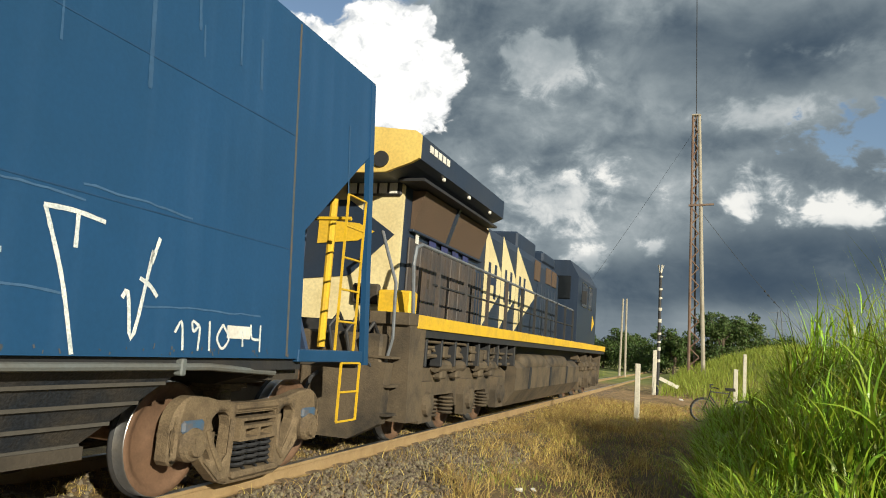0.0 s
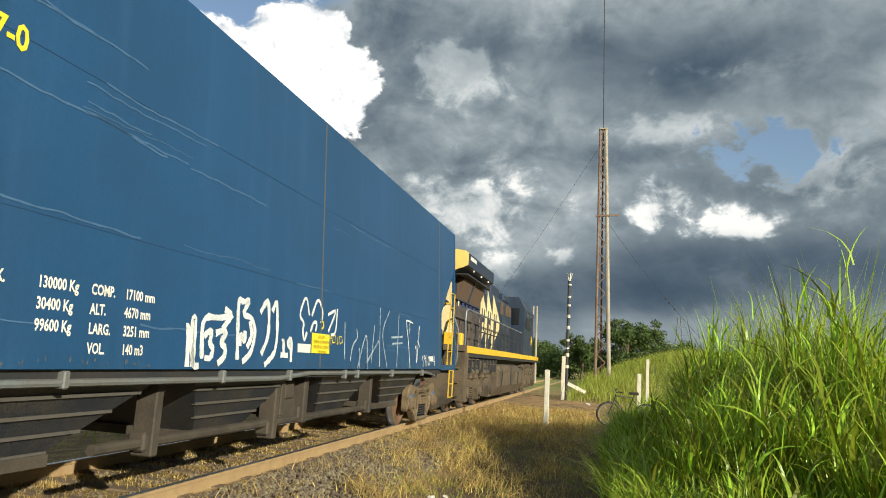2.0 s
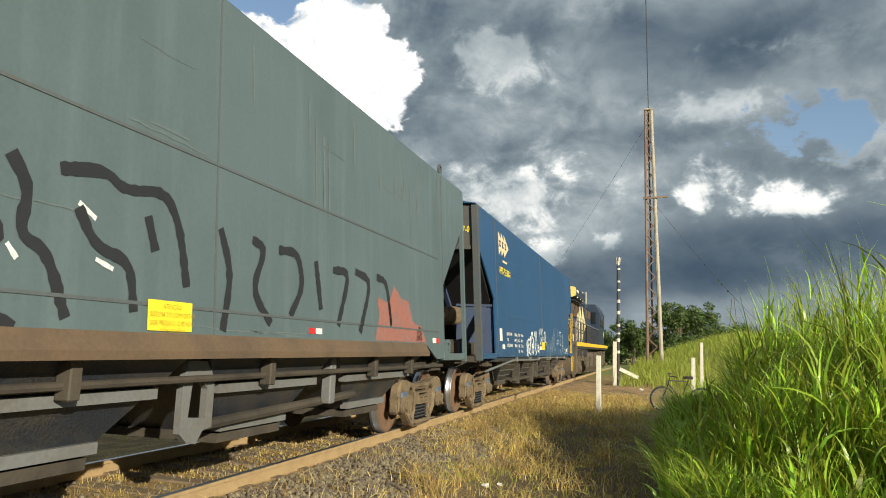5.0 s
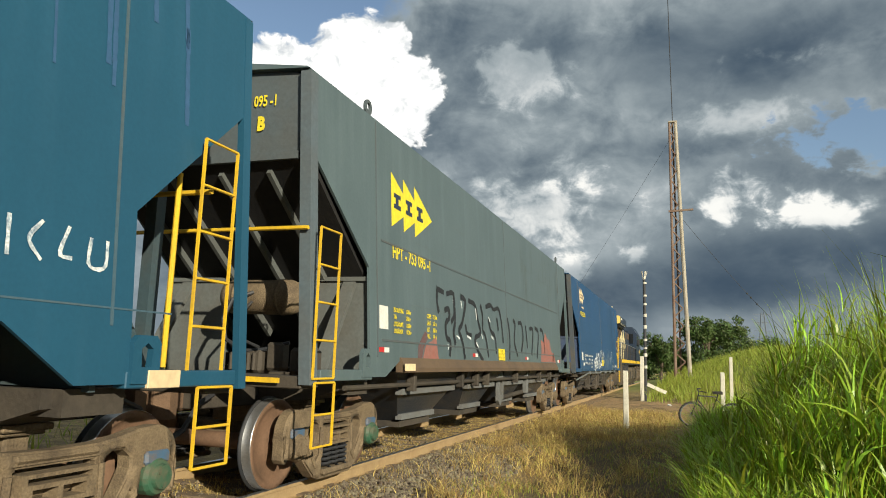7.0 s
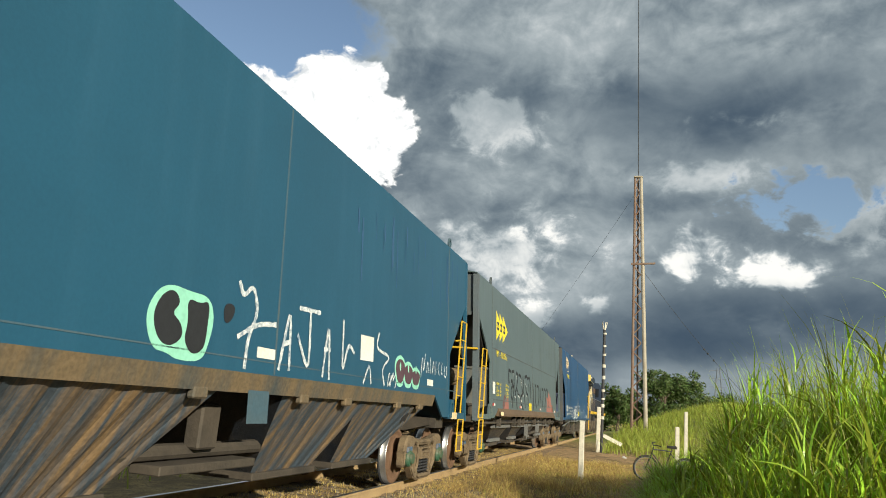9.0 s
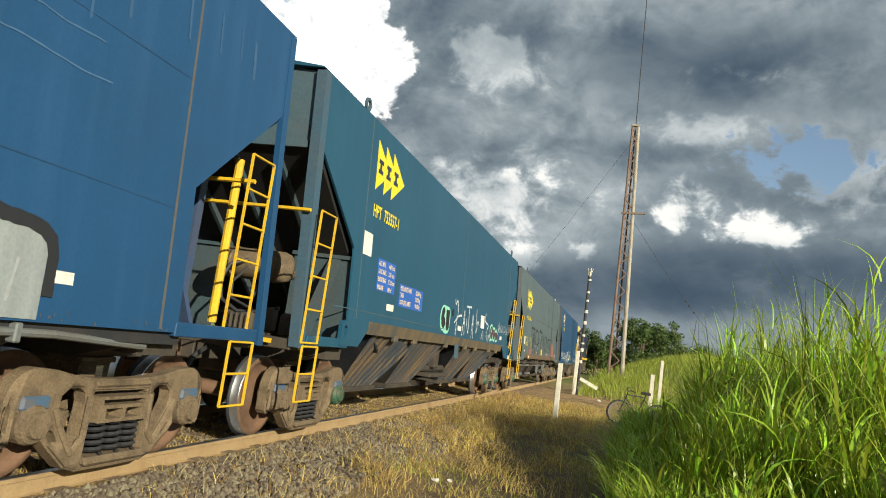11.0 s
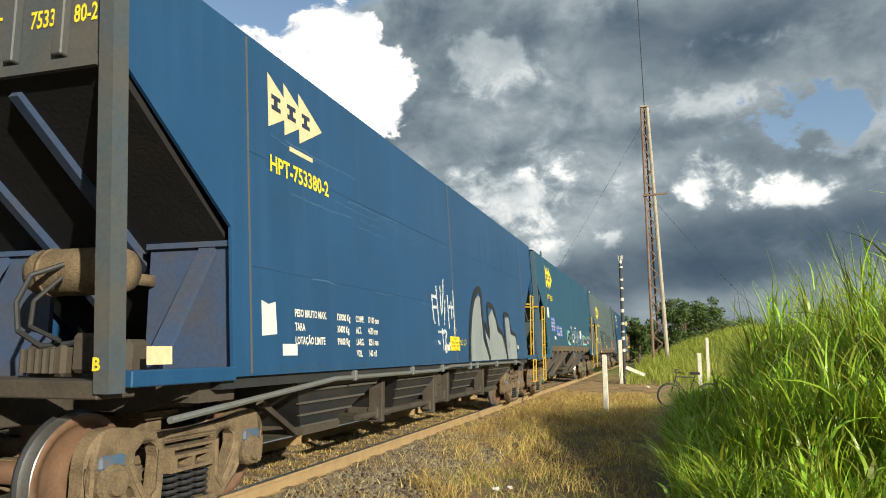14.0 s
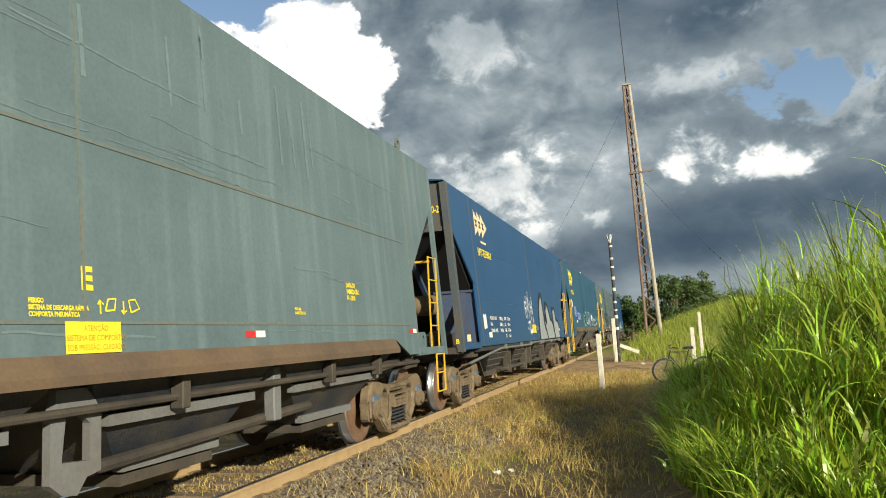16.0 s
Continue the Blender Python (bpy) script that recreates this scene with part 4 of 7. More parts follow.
def chute(base, mat, y0, y1, b0, b1, zt, zb, xt, xb, ribs, rib_mat, style):
    """One discharge chute: a funnel from (y0..y1, zt) to (b0..b1, zb)."""
    bm = bmesh.new()
    topv = [bm.verts.new(p) for p in ((-xt, y0, zt), (xt, y0, zt), (xt, y1, zt), (-xt, y1, zt))]
    botv = [bm.verts.new(p) for p in ((-xb, b0, zb), (xb, b0, zb), (xb, b1, zb), (-xb, b1, zb))]
    bm.faces.new(topv)
    bm.faces.new(botv[::-1])
    for i in range(4):
        bm.faces.new((topv[i], topv[(i + 1) % 4], botv[(i + 1) % 4], botv[i]))
    bmesh.ops.recalc_face_normals(bm, faces=bm.faces[:])
    c = part("chute", bm, mat, base)
    for i in range(ribs):
        f = (i + 0.7) / ribs
        x = xt + (xb - xt) * f + 0.012
        a, b = y0 + (b0 - y0) * f, y1 + (b1 - y1) * f
        z = zt + (zb - zt) * f
        for s in (1, -1):
            bm = bmesh.new()
            if style == "banded":
                box(bm, s * (x - 0.04), s * (x + 0.05), a, b, z - 0.05, z + 0.03)
            else:
                box(bm, s * (x - 0.04), s * (x + 0.008), a, b, z - 0.012, z + 0.012)
            part("rib", bm, rib_mat, c)
    bm = bmesh.new()
    box(bm, -xb - 0.06, xb + 0.06, b0 - 0.07, b1 + 0.07, zb - 0.05, zb + 0.035)
    part("gate_frame", bm, DUSTY, c)
    return c


def chutes(style, base):
    if style == "ribbed":
        for y0, y1, b0, b1 in ((2.75, 5.1, 3.4, 4.2), (5.65, 7.6, 6.2, 7.05), (8.6, 10.55, 9.15, 10.0), (11.1, 13.45, 12.0, 12.8)):
            chute(base, CHUTE_DARK, y0, y1, b0, b1, SILL - 0.1, 0.50, 1.36, 1.06, 4, CHUTE_EDGE, style)
        for s in (1, -1):
            bm = bmesh.new()
            pts = [(s * 1.44, 0.7, 0.86), (s * 1.46, 2.6, 1.0), (s * 1.47, 3.4, 1.06), (s * 1.47, 7.1, 1.05), (s * 1.47, 7.9, 1.10), (s * 1.47, 13.6, 1.08), (s * 1.40, 14.6, 1.02)]
            pipe(bm, pts, 0.028, 8)
            part("train_pipe", bm, PIPE_GREY, base, "pale grey air pipe")
            for y in (3.9, 5.9, 7.35, 9.1, 9.6, 11.3, 13.3):
                bm = bmesh.new()
                box(bm, s * 1.43, s * 1.505, y - 0.028, y + 0.028, 1.02, 1.14, 0.01)
                part("pipe_clamp", bm, PIPE_GREY, base)
            bm = bmesh.new()
            rod(bm, (s * 1.20, 4.6, 0.53), (s * 1.20, 10.8, 0.53), 0.045, 9)
            rod(bm, (s * 1.12, 7.6, 0.72), (s * 1.12, 8.6, 0.72), 0.05, 9)
            part("gate_shaft", bm, DUSTY, base)
            for y, w, z0 in ((5.25, 0.05, 0.42), (7.48, 0.05, 0.36), (7.62, 0.05, 0.60), (8.28, 0.06, 0.48), (10.82, 0.05, 0.45)):
                bm = bmesh.new()
                box(bm, s * 1.10, s * 1.30, y - w, y + w, z0, 1.06, 0.012)
                box(bm, s * 1.10, s * 1.26, y - 0.10, y + 0.10, z0 + 0.04, z0 + 0.20, 0.02)
                part("gate_bracket", bm, DUSTY, base)
            bm = bmesh.new()
            box(bm, s * 0.9, s * 1.22, 7.75, 8.15, 0.55, 0.78, 0.02)
            box(bm, s * 1.0, s * 1.24, 7.80, 8.05, 0.78, 1.0, 0.02)
            part("gate_cylinder", bm, DUSTY, base)
            bm = bmesh.new()
            bar(bm, (s * 1.15, 2.4, 0.86), (s * 1.0, 3.4, 0.46), 0.07, 0.06)
            part("brace", bm, DUSTY, base)
    elif style == "banded":
        for y0, y1, b0, b1 in ((2.5, 5.5, 3.5, 4.6), (5.7, 8.0, 6.3, 7.3), (8.3, 10.6, 9.0, 10.0), (10.8, 13.8, 11.8, 12.8)):
            chute(base, CHUTE_DARK, y0, y1, b0, b1, 1.2, 0.46, 1.38, 1.00, 2, CHUTE_GREY, style)
        for s in (1, -1):
            bm = bmesh.new()
            rod(bm, (s * 1.38, 1.0, 1.03), (s * 1.38, 14.9, 1.03), 0.03, 8)
            rod(bm, (s * 1.15, 8.3, 0.60), (s * 1.22, 11.6, 0.72), 0.05, 8)
            part("train_pipe", bm, DUSTY, base)
            for y in (3.0, 5.2, 6.1, 6.8, 9.2, 11.8, 13.2):
                bm = bmesh.new()
                box(bm, s * 1.33, s * 1.45, y - 0.05, y + 0.05, 0.94, 1.2, 0.01)
                part("pipe_clamp", bm, DUSTY, base)
            for y in (8.12, 10.75):
                bm = bmesh.new()
                if y < 9:
                    c = y + 0.12
                    ring_plate(bm, [(c - 0.16, 1.17), (c + 0.16, 1.17), (c + 0.16, 1.10), (c + 0.22, 1.0), (c + 0.22, 0.62), (c + 0.10, 0.60), (c + 0.02, 0.5), (c - 0.1, 0.52), (c - 0.2, 0.60), (c - 0.2, 1.0), (c - 0.16, 1.10)],
                               [[(c - 0.11, 0.72), (c + 0.12, 0.70), (c + 0.12, 0.94), (c + 0.04, 1.02), (c - 0.08, 1.0)]], s * 1.26, s * 1.32)
                else:
                    box(bm, s * 1.22, s * 1.34, y - 0.07, y + 0.07, 0.66, 1.18, 0.012)
                part("gate_bracket", bm, CHUTE_GREY, base)
    else:
        for y0, y1, b0, b1 in ((2.7, 5.25, 3.0, 4.5), (5.0, 7.35, 5.3, 6.7), (8.55, 10.9, 9.1, 10.5), (10.7, 13.6, 11.2, 12.5)):
            n = 15
            for s in (1, -1):
                bm = bmesh.new()
                rows = []
                for i in range(n * 2 + 1):
                    f = i / (n * 2)
                    d = 0.022 if i % 4 in (1, 2) else 0.0
                    rows.append([bm.verts.new((s * (xx + d), ya + (yb - ya) * f, z)) for xx, ya, yb, z in ((1.40, y0, y1, 1.36), (0.82, b0, b1, 0.46))])
                for p, q in zip(rows, rows[1:]):
                    bm.faces.new((p[0], p[1], q[1], q[0]))
                bmesh.ops.recalc_face_normals(bm, faces=bm.faces[:])
                c = part("chute", bm, CORRUGATED, base, "rust-streaked corrugated chute")
            for y, b, s in ((y0, b0, 1), (y1, b1, -1)):
                bm = bmesh.new()
                vs = [bm.verts.new(p) for p in ((-1.40, y, 1.36), (1.40, y, 1.36), (0.82, b, 0.46), (-0.82, b, 0.46))]
                f = bm.faces.new(vs)
                bmesh.ops.solidify(bm, geom=[f], thickness=0.02)
                part("chute_end", bm, CHUTE_DARK, c)
            bm = bmesh.new()
            box(bm, -0.90, 0.90, b0 - 0.08, b1 + 0.08, 0.40, 0.48, 0.01)
            part("gate_frame", bm, DUSTY, c)
        for s in (1, -1):
            bm = bmesh.new()
            box(bm, s * 0.95, s * 1.12, 7.6, 7.9, 0.80, 1.20, 0.02)
            rod(bm, (s * 0.95, 6.6, 0.78), (s * 0.95, 9.0, 0.78), 0.07, 10)
            box(bm, s * 0.9, s * 1.2, 7.0, 8.5, 0.62, 0.70, 0.01)
            part("gate_cylinder", bm, DUSTY, base)


SEAM = material("rusty_seam", (0.085, 0.095, 0.10), 0.7, 0, (0.14, 0.09, 0.05), 0.7, 3)
BLUE_SEAM = material("blue_seam", (0.017, 0.064, 0.152), 0.5)
# slope sheets: near black all over, about half as bright as BLACK
SLOPE_BLACK = material("near_black_slope_sheet", (0.012, 0.012, 0.014), 0.8, 0, (0.03, 0.025, 0.02), 0.5, 2.0, 25, 0.2)
POST_PAINT = {"ribbed": material("corner_blue_grey", (0.062, 0.080, 0.098), 0.55, 0, (0.11, 0.088, 0.06), 0.8, 1.6, 25, 0.1),
              "banded": material("corner_grey", (0.10, 0.13, 0.15), 0.55, 0, (0.10, 0.08, 0.06), 0.4, 1.6, 25, 0.1),
              "corrugated": material("corner_teal", (0.045, 0.10, 0.15), 0.55, 0, (0.10, 0.08, 0.06), 0.4, 1.6, 25, 0.1)}
END_PAINT = {"ribbed": material("worn_blue", (0.045, 0.075, 0.15), 0.6, 0, (0.09, 0.07, 0.05), 0.6, 2.0, 25, 0.1),
             "banded": material("worn_grey", (0.12, 0.13, 0.125), 0.6, 0, (0.09, 0.07, 0.05), 0.5, 2.0, 25, 0.1),
             "corrugated": material("worn_teal", (0.045, 0.075, 0.09), 0.6, 0, (0.09, 0.07, 0.05), 0.5, 2.0, 25, 0.1)}
SILL_BROWN = material("rust_brown_band", (0.13, 0.085, 0.05), 0.8, 0, (0.06, 0.045, 0.035), 0.7, 1.5, 30, 0.2)
STREAKED = material("rust_stained_band", (0.15, 0.108, 0.06), 0.8, 0, (0.035, 0.055, 0.065), 0.9, 1.2, 30, 0.2, spread=0.25, stretch=(1, 2.5, 0.6))
CORRUGATED = material("rust_streaked_corrugation", (0.045, 0.062, 0.082), 0.65, 0, (0.20, 0.13, 0.065), 0.95, 1.6, 30, 0.2, spread=0.3, stretch=(0.4, 4.5, 0.35), edge=(0.45, 0.62))
CHUTE_DARK = material("dark_chute", (0.022, 0.027, 0.036), 0.45, 0, (0.11, 0.085, 0.055), 0.5, 1.6, 60, 0.3, spread=0.6)
CHUTE_EDGE = material("dusty_edge", (0.085, 0.078, 0.068), 0.8)
CHUTE_GREY = material("grey_rib", (0.15, 0.155, 0.155), 0.7, 0, (0.1, 0.08, 0.06), 0.6, 2.0, 30)
PIPE_GREY = material("pale_pipe", (0.14, 0.155, 0.155), 0.6, 0, (0.12, 0.09, 0.06), 0.6, 2.0, 30)

BLUE = material("blue_paint", (0.017, 0.072, 0.172), 0.40, 0, (0.016, 0.056, 0.118), 0.6, 0.5, 30, 0.03, 0.10, 0.06, gloss=0.28)
GREY = material("grey_paint", (0.098, 0.135, 0.145), 0.42, 0, (0.070, 0.100, 0.108), 0.6, 0.6, 30, 0.03, 0.16, 0.06, gloss=0.28)
TEAL = material("teal_paint", (0.018, 0.084, 0.145), 0.42, 0, (0.016, 0.066, 0.112), 0.6, 0.5, 30, 0.03, 0.08, 0.06, gloss=0.28)
PALE = material("faded_green_paint", (0.112, 0.160, 0.170), 0.6, 0, (0.085, 0.125, 0.138), 0.8, 0.9, 30, 0.05, 0.3, 0.1, gloss=0.28)
BLUE_D = material("blue_paint_worn", (0.070, 0.078, 0.086), 0.6, 0, (0.13, 0.10, 0.065), 0.8, 1.2, 30, 0.1)
GREY_D = material("grey_paint_worn", (0.085, 0.105, 0.115), 0.6, 0, (0.10, 0.08, 0.06), 0.5, 1.2, 30, 0.1)
TEAL_D = material("teal_paint_worn", (0.055, 0.105, 0.14), 0.6, 0, (0.11, 0.10, 0.08), 0.5, 1.2, 30, 0.1)
PALE_D = material("faded_green_worn", (0.12, 0.15, 0.14), 0.7, 0, (0.16, 0.12, 0.08), 0.6, 1.2, 30, 0.1)
PALE_BLUE = material("rubbed_paint", (0.140, 0.195, 0.205), 0.6)
GREY_SCRAPE = material("grey_scrape", (0.125, 0.155, 0.16), 0.6)
SIGN_YELLOW = material("yellow_lettering", (0.82, 0.66, 0.03), 0.6, 0, (0.6, 0.45, 0.05), 0.4, 3)
CREAM = material("cream_lettering", (0.78, 0.60, 0.36), 0.6, 0, (0.5, 0.38, 0.22), 0.4, 3)
CHALK = material("white_graffiti", (0.72, 0.74, 0.72), 0.8, 0, (0.3, 0.38, 0.45), 0.6, 6, 60, 0.0, spread=0.3)
PALE_CHALK = material("faint_scrape", (0.055, 0.13, 0.25), 0.6)
CHALK_WORN = material("worn_white_graffiti", (0.66, 0.69, 0.69), 0.8, 0, (0.05, 0.13, 0.23), 1.0, 16, 70, 0.0, spread=0.35)
CHALK_FAINT = material("faint_white_graffiti", (0.36, 0.44, 0.50), 0.8, 0, (0.06, 0.14, 0.25), 0.9, 9, 70, 0.0, spread=0.35)
FAINT_SHEEN_RUN = material("faint_sheen_run", (0.036, 0.100, 0.205), 0.6)
INK = material("dark_lettering", (0.02, 0.035, 0.07), 0.5)
PLATE_PRINT = material("brown_print", (0.36, 0.25, 0.02), 0.6)
INK_BLACK = material("black_graffiti", (0.018, 0.02, 0.024), 0.7)
SILVER = material("silver_graffiti", (0.25, 0.28, 0.285), 0.6, 0, (0.20, 0.23, 0.25), 0.6, 2.5, 40, 0.0, 0.3)
SILVER_LIGHT = material("light_silver", (0.34, 0.37, 0.37), 0.6)
MINT = material("mint_graffiti", (0.28, 0.66, 0.50), 0.7)
MAROON = material("maroon_graffiti", (0.09, 0.05, 0.065), 0.7)
SIGN_RED = material("red_reflector", (0.55, 0.03, 0.03), 0.4)
FADED_RED = material("faded_red_paint", (0.30, 0.115, 0.09), 0.8, 0, (0.2, 0.13, 0.12), 0.8, 4)
RED_SMEAR = material("dark_red_smear", (0.13, 0.065, 0.062), 0.8, 0, (0.09, 0.11, 0.12), 1.0, 5, 40, 0.0)
LABEL_BLUE = material("blue_label", (0.03, 0.13, 0.50), 0.5)


def eased(pts):
    """An open line with its corners cut twice, as a spray can draws it."""
    for _ in range(2):
        mid = [(a[0] + (b[0] - a[0]) * f, a[1] + (b[1] - a[1]) * f) for a, b in zip(pts, pts[1:]) for f in (0.22, 0.78)]
        pts = [pts[0], *mid[1:-1], pts[-1]]
    return pts


def scribble(parent, mat, strokes, w=0.06, rough=0.25, label="white graffiti strokes"):
    base = new("graffiti")
    base.parent = parent
    tagged(base, label)
    for i, s in enumerate(strokes):
        bm = bmesh.new()
        stroke(bm, eased(s) if rough and len(s) > 2 else s, w, 0.004 + 0.0006 * (i % 6), rough)
        part("painted_stroke", bm, mat, base)
    return base


def common_marks(w, number, mat, logo_mat, ink, y=2.05, z_logo=3.52, h_logo=0.55, w_logo=1.15, z_num=3.08, size=0.235, squeeze=0.9):
    logo(y, z_logo, w_logo, h_logo, w, logo_mat, ink)
    letters(number, size, y, z_num, mat, w, 0.006, squeeze)


def data_table(w, y, z, rows, mat, size=0.105, step=0.135, col=0.78, squeeze=0.78):
    for i, (a, b) in enumerate(rows):
        letters(a, size, y, z - i * step, mat, w, 0.003, squeeze)
        letters(b, size, y + col, z - i * step, mat, w, 0.003, squeeze)


def warning(w, y, z, wide=0.58, high=0.25, letter="", dy=0.0):
    decal(rect(y, y + wide, z, z + high), SIGN_YELLOW, w, "warning_plate", "yellow warning plate with small print", 0.010)
    for i, line in enumerate(("ATENÇÃO:", "SISTEMA DE COMPORTAS", "SOB PRESSÃO, CUIDADO", "COM AS MÃOS")):
        k = len(line) * 0.023
        t = letters(line, 0.052, y + wide / 2 - k / 2, z + high - 0.06 - i * 0.06, PLATE_PRINT, w, 0.0, 0.85)
        for v in t.data.vertices:
            v.co.x += 0.008
    if letter:
        letters(letter, 0.15, y + dy, z + high + 0.06, SIGN_YELLOW, w, 0.004)


def handling_marks(w, y, z, k=1.0):
    """Small yellow pictograms of a gate and its arrows."""
    scribble(w, SIGN_YELLOW, [[(y + a * k, z + b * k) for a, b in line] for line in (
        [(0.0, 0.0), (0.0, 0.13), (0.04, 0.09)], [(0.0, 0.13), (-0.03, 0.09)], [(0.06, 0.03), (0.18, 0.04), (0.20, 0.15), (0.10, 0.14), (0.06, 0.03)],
        [(0.30, 0.13), (0.30, 0.0), (0.34, 0.04)], [(0.30, 0.0), (0.27, 0.04)], [(0.40, 0.02), (0.37, 0.14), (0.46, 0.15), (0.52, 0.06), (0.40, 0.02)])],
        0.014, 0.0, "yellow handling symbols")


def scratches(w, count, seed, mat):
    rng = random.Random(seed)
    bm = bmesh.new()
    for i in range(count):
        y, z = rng.uniform(2, 13), rng.choice((1.45, 2.15, 2.9, 3.1, 3.5)) + rng.uniform(-0.08, 0.08)
        pts, n = [], rng.randint(6, 22)
        for j in range(n):
            pts.append((y + j * 0.09, z))
            z += rng.uniform(-0.012, 0.010)
        stroke(bm, pts, rng.uniform(0.006, 0.016), 0.0035, 0.5)
    tagged(part("scrape_mark", bm, mat, w, "faint scrapes in the paint"), kind="stuff")


# Pale vertical strokes: runs, and reflections in the buckled sheets painted as colour.
def sheen_runs(w, y0, y1, seed, mat, count=26):
    rng = random.Random(seed)
    bm = bmesh.new()
    for i in range(count):
        y, z = rng.uniform(y0, y1), rng.uniform(3.6, 4.2)
        stroke(bm, [(y, z), (y + 0.02, z - rng.uniform(0.2, 1.0))], rng.uniform(0.015, 0.05), 0.0035, 0.5)
    tagged(part("sheen_run_mark", bm, mat, w, "pale runs and painted-on reflection streaks"), kind="stuff")


def sill_wear(w, seed, mat, low=1.155, count=150):
    """Chipped and dirty lower edge of the side."""
    rng = random.Random(seed)
    bm = bmesh.new()
    for i in range(count):
        y = rng.uniform(1.5, 14.7)
        z = low + rng.uniform(0.0, 0.05)
        stroke(bm, [(y, z), (y + rng.uniform(-0.02, 0.02), z + rng.uniform(0.006, 0.04))], rng.uniform(0.005, 0.018), 0.0032, 0.4)
    tagged(part("edge_wear", bm, mat, w, "dirt and chips along the lower edge"), kind="stuff")


WEAR = material("edge_dirt", (0.075, 0.085, 0.105), 0.9)

# first wagon, blue
wagon_one = wagon("ribbed", BLUE, BLUE_D, (False, True), CREAM, ((), ()))
common_marks(wagon_one, "HPT-753387-0", SIGN_YELLOW, CREAM, INK, squeeze=0.90)
decal(rect(2.45, 2.95, 3.38, 3.43), CREAM, wagon_one, "lettering_bar")
decal(rect(1.86, 2.12, 1.52, 1.80), WHITE, wagon_one, "white_patch", "white paint patch")
decal(rect(2.10, 2.38, 1.34, 1.44), WHITE, wagon_one, "white_patch")
data_table(wagon_one, 2.62, 1.66, (("PESO BRUTO MAX.", "130000 Kg"), ("TARA", "30400 Kg"), ("LOTAÇÃO LIMITE", "99600 Kg")), WHITE, col=0.95)
data_table(wagon_one, 4.05, 1.66, (("COMP.", "17100 mm"), ("ALT.", "4670 mm"), ("LARG.", "3251 mm"), ("VOL.", "140 m3")), WHITE, col=0.36)
warning(wagon_one, 7.86, 1.34, 0.56, 0.24, "D", 0.27)
decal(rect(7.48, 7.84, 1.34, 1.44), WHITE, wagon_one, "white_patch")
scribble(wagon_one, CHALK, [
    [(12.04, 1.99), (12.2, 1.6), (12.31, 1.16)], [(12.03, 1.99), (12.25, 2.0), (12.48, 1.97)], [(12.27, 1.98), (12.27, 1.78)],
    [(12.66, 1.52), (12.71, 1.60), (12.76, 1.15), (12.92, 1.93), (12.88, 1.72), (12.96, 1.95)], [(12.80, 1.66), (12.90, 1.62), (12.97, 1.55)]], 0.03)
scribble(wagon_one, CHALK, [[(13.17, 1.32), (13.24, 1.43), (13.26, 1.2)], [(13.42, 1.38), (13.34, 1.42), (13.36, 1.32), (13.44, 1.40), (13.42, 1.2)],
                            [(13.54, 1.42), (13.55, 1.2)], [(13.7, 1.4), (13.62, 1.3), (13.7, 1.2), (13.8, 1.3), (13.7, 1.4)],
                            [(13.95, 1.36), (13.96, 1.24)], [(14.06, 1.42), (14.07, 1.3), (14.18, 1.3)], [(14.2, 1.42), (14.2, 1.2)]], 0.022)
decal(rect(13.76, 14.06, 1.30, 1.40), WHITE, wagon_one, "white_patch")
scribble(wagon_one, CHALK, [
    [(5.22, 1.5), (5.26, 1.51), (5.26, 1.17)],
    [(5.34, 1.17), (5.36, 1.61), (5.3, 1.56), (5.34, 1.17), (5.44, 1.18)],
    [(5.48, 1.24), (5.45, 1.61), (5.77, 1.61), (5.97, 1.66), (5.83, 1.7)],
    [(5.97, 1.66), (5.8, 1.51)],
    [(5.5, 1.43), (5.56, 1.48), (5.63, 1.48), (5.59, 1.38), (5.66, 1.33), (5.62, 1.24), (5.52, 1.25)],
    [(5.69, 1.47), (5.82, 1.51), (5.88, 1.48), (5.77, 1.39), (5.87, 1.35), (5.86, 1.26), (5.74, 1.2)]], 0.06, 0.45)
scribble(wagon_one, CHALK, [
    [(6.1, 1.24), (6.07, 1.84), (6.17, 1.79), (6.31, 1.84), (6.16, 1.67), (6.36, 1.66), (6.45, 1.53), (6.38, 1.31), (6.2, 1.22)],
    [(6.14, 1.37), (6.14, 1.5), (6.23, 1.4), (6.23, 1.52)],
    [(6.28, 1.36), (6.38, 1.48), (6.32, 1.62)],
    [(6.53, 1.72), (6.71, 1.9), (6.74, 1.49), (6.58, 1.3)],
    [(6.8, 1.75), (6.91, 1.91), (6.94, 1.34), (6.66, 1.19)],
    [(7.03, 1.3), (7.21, 1.3)],
    [(7.07, 1.44), (7.1, 1.47), (7.11, 1.3)],
    [(7.3, 1.37), (7.2, 1.42), (7.25, 1.48), (7.3, 1.48), (7.3, 1.23)]], 0.06, 0.45)
scribble(wagon_one, CHALK, [
    [(7.78, 1.78), (7.67, 2.03), (7.48, 1.76), (7.64, 1.68), (7.59, 1.6), (7.65, 1.46), (7.72, 1.58)],
    [(7.85, 1.78), (8.03, 2.03), (8.21, 1.84), (8.13, 1.71)],
    [(7.82, 1.59), (7.9, 1.71), (8.02, 1.71), (7.97, 1.6)],
    [(8.36, 1.83), (8.68, 1.93), (8.38, 1.62)],
    [(8.68, 1.93), (8.64, 1.6), (8.47, 1.58)]], 0.04, 0.4)
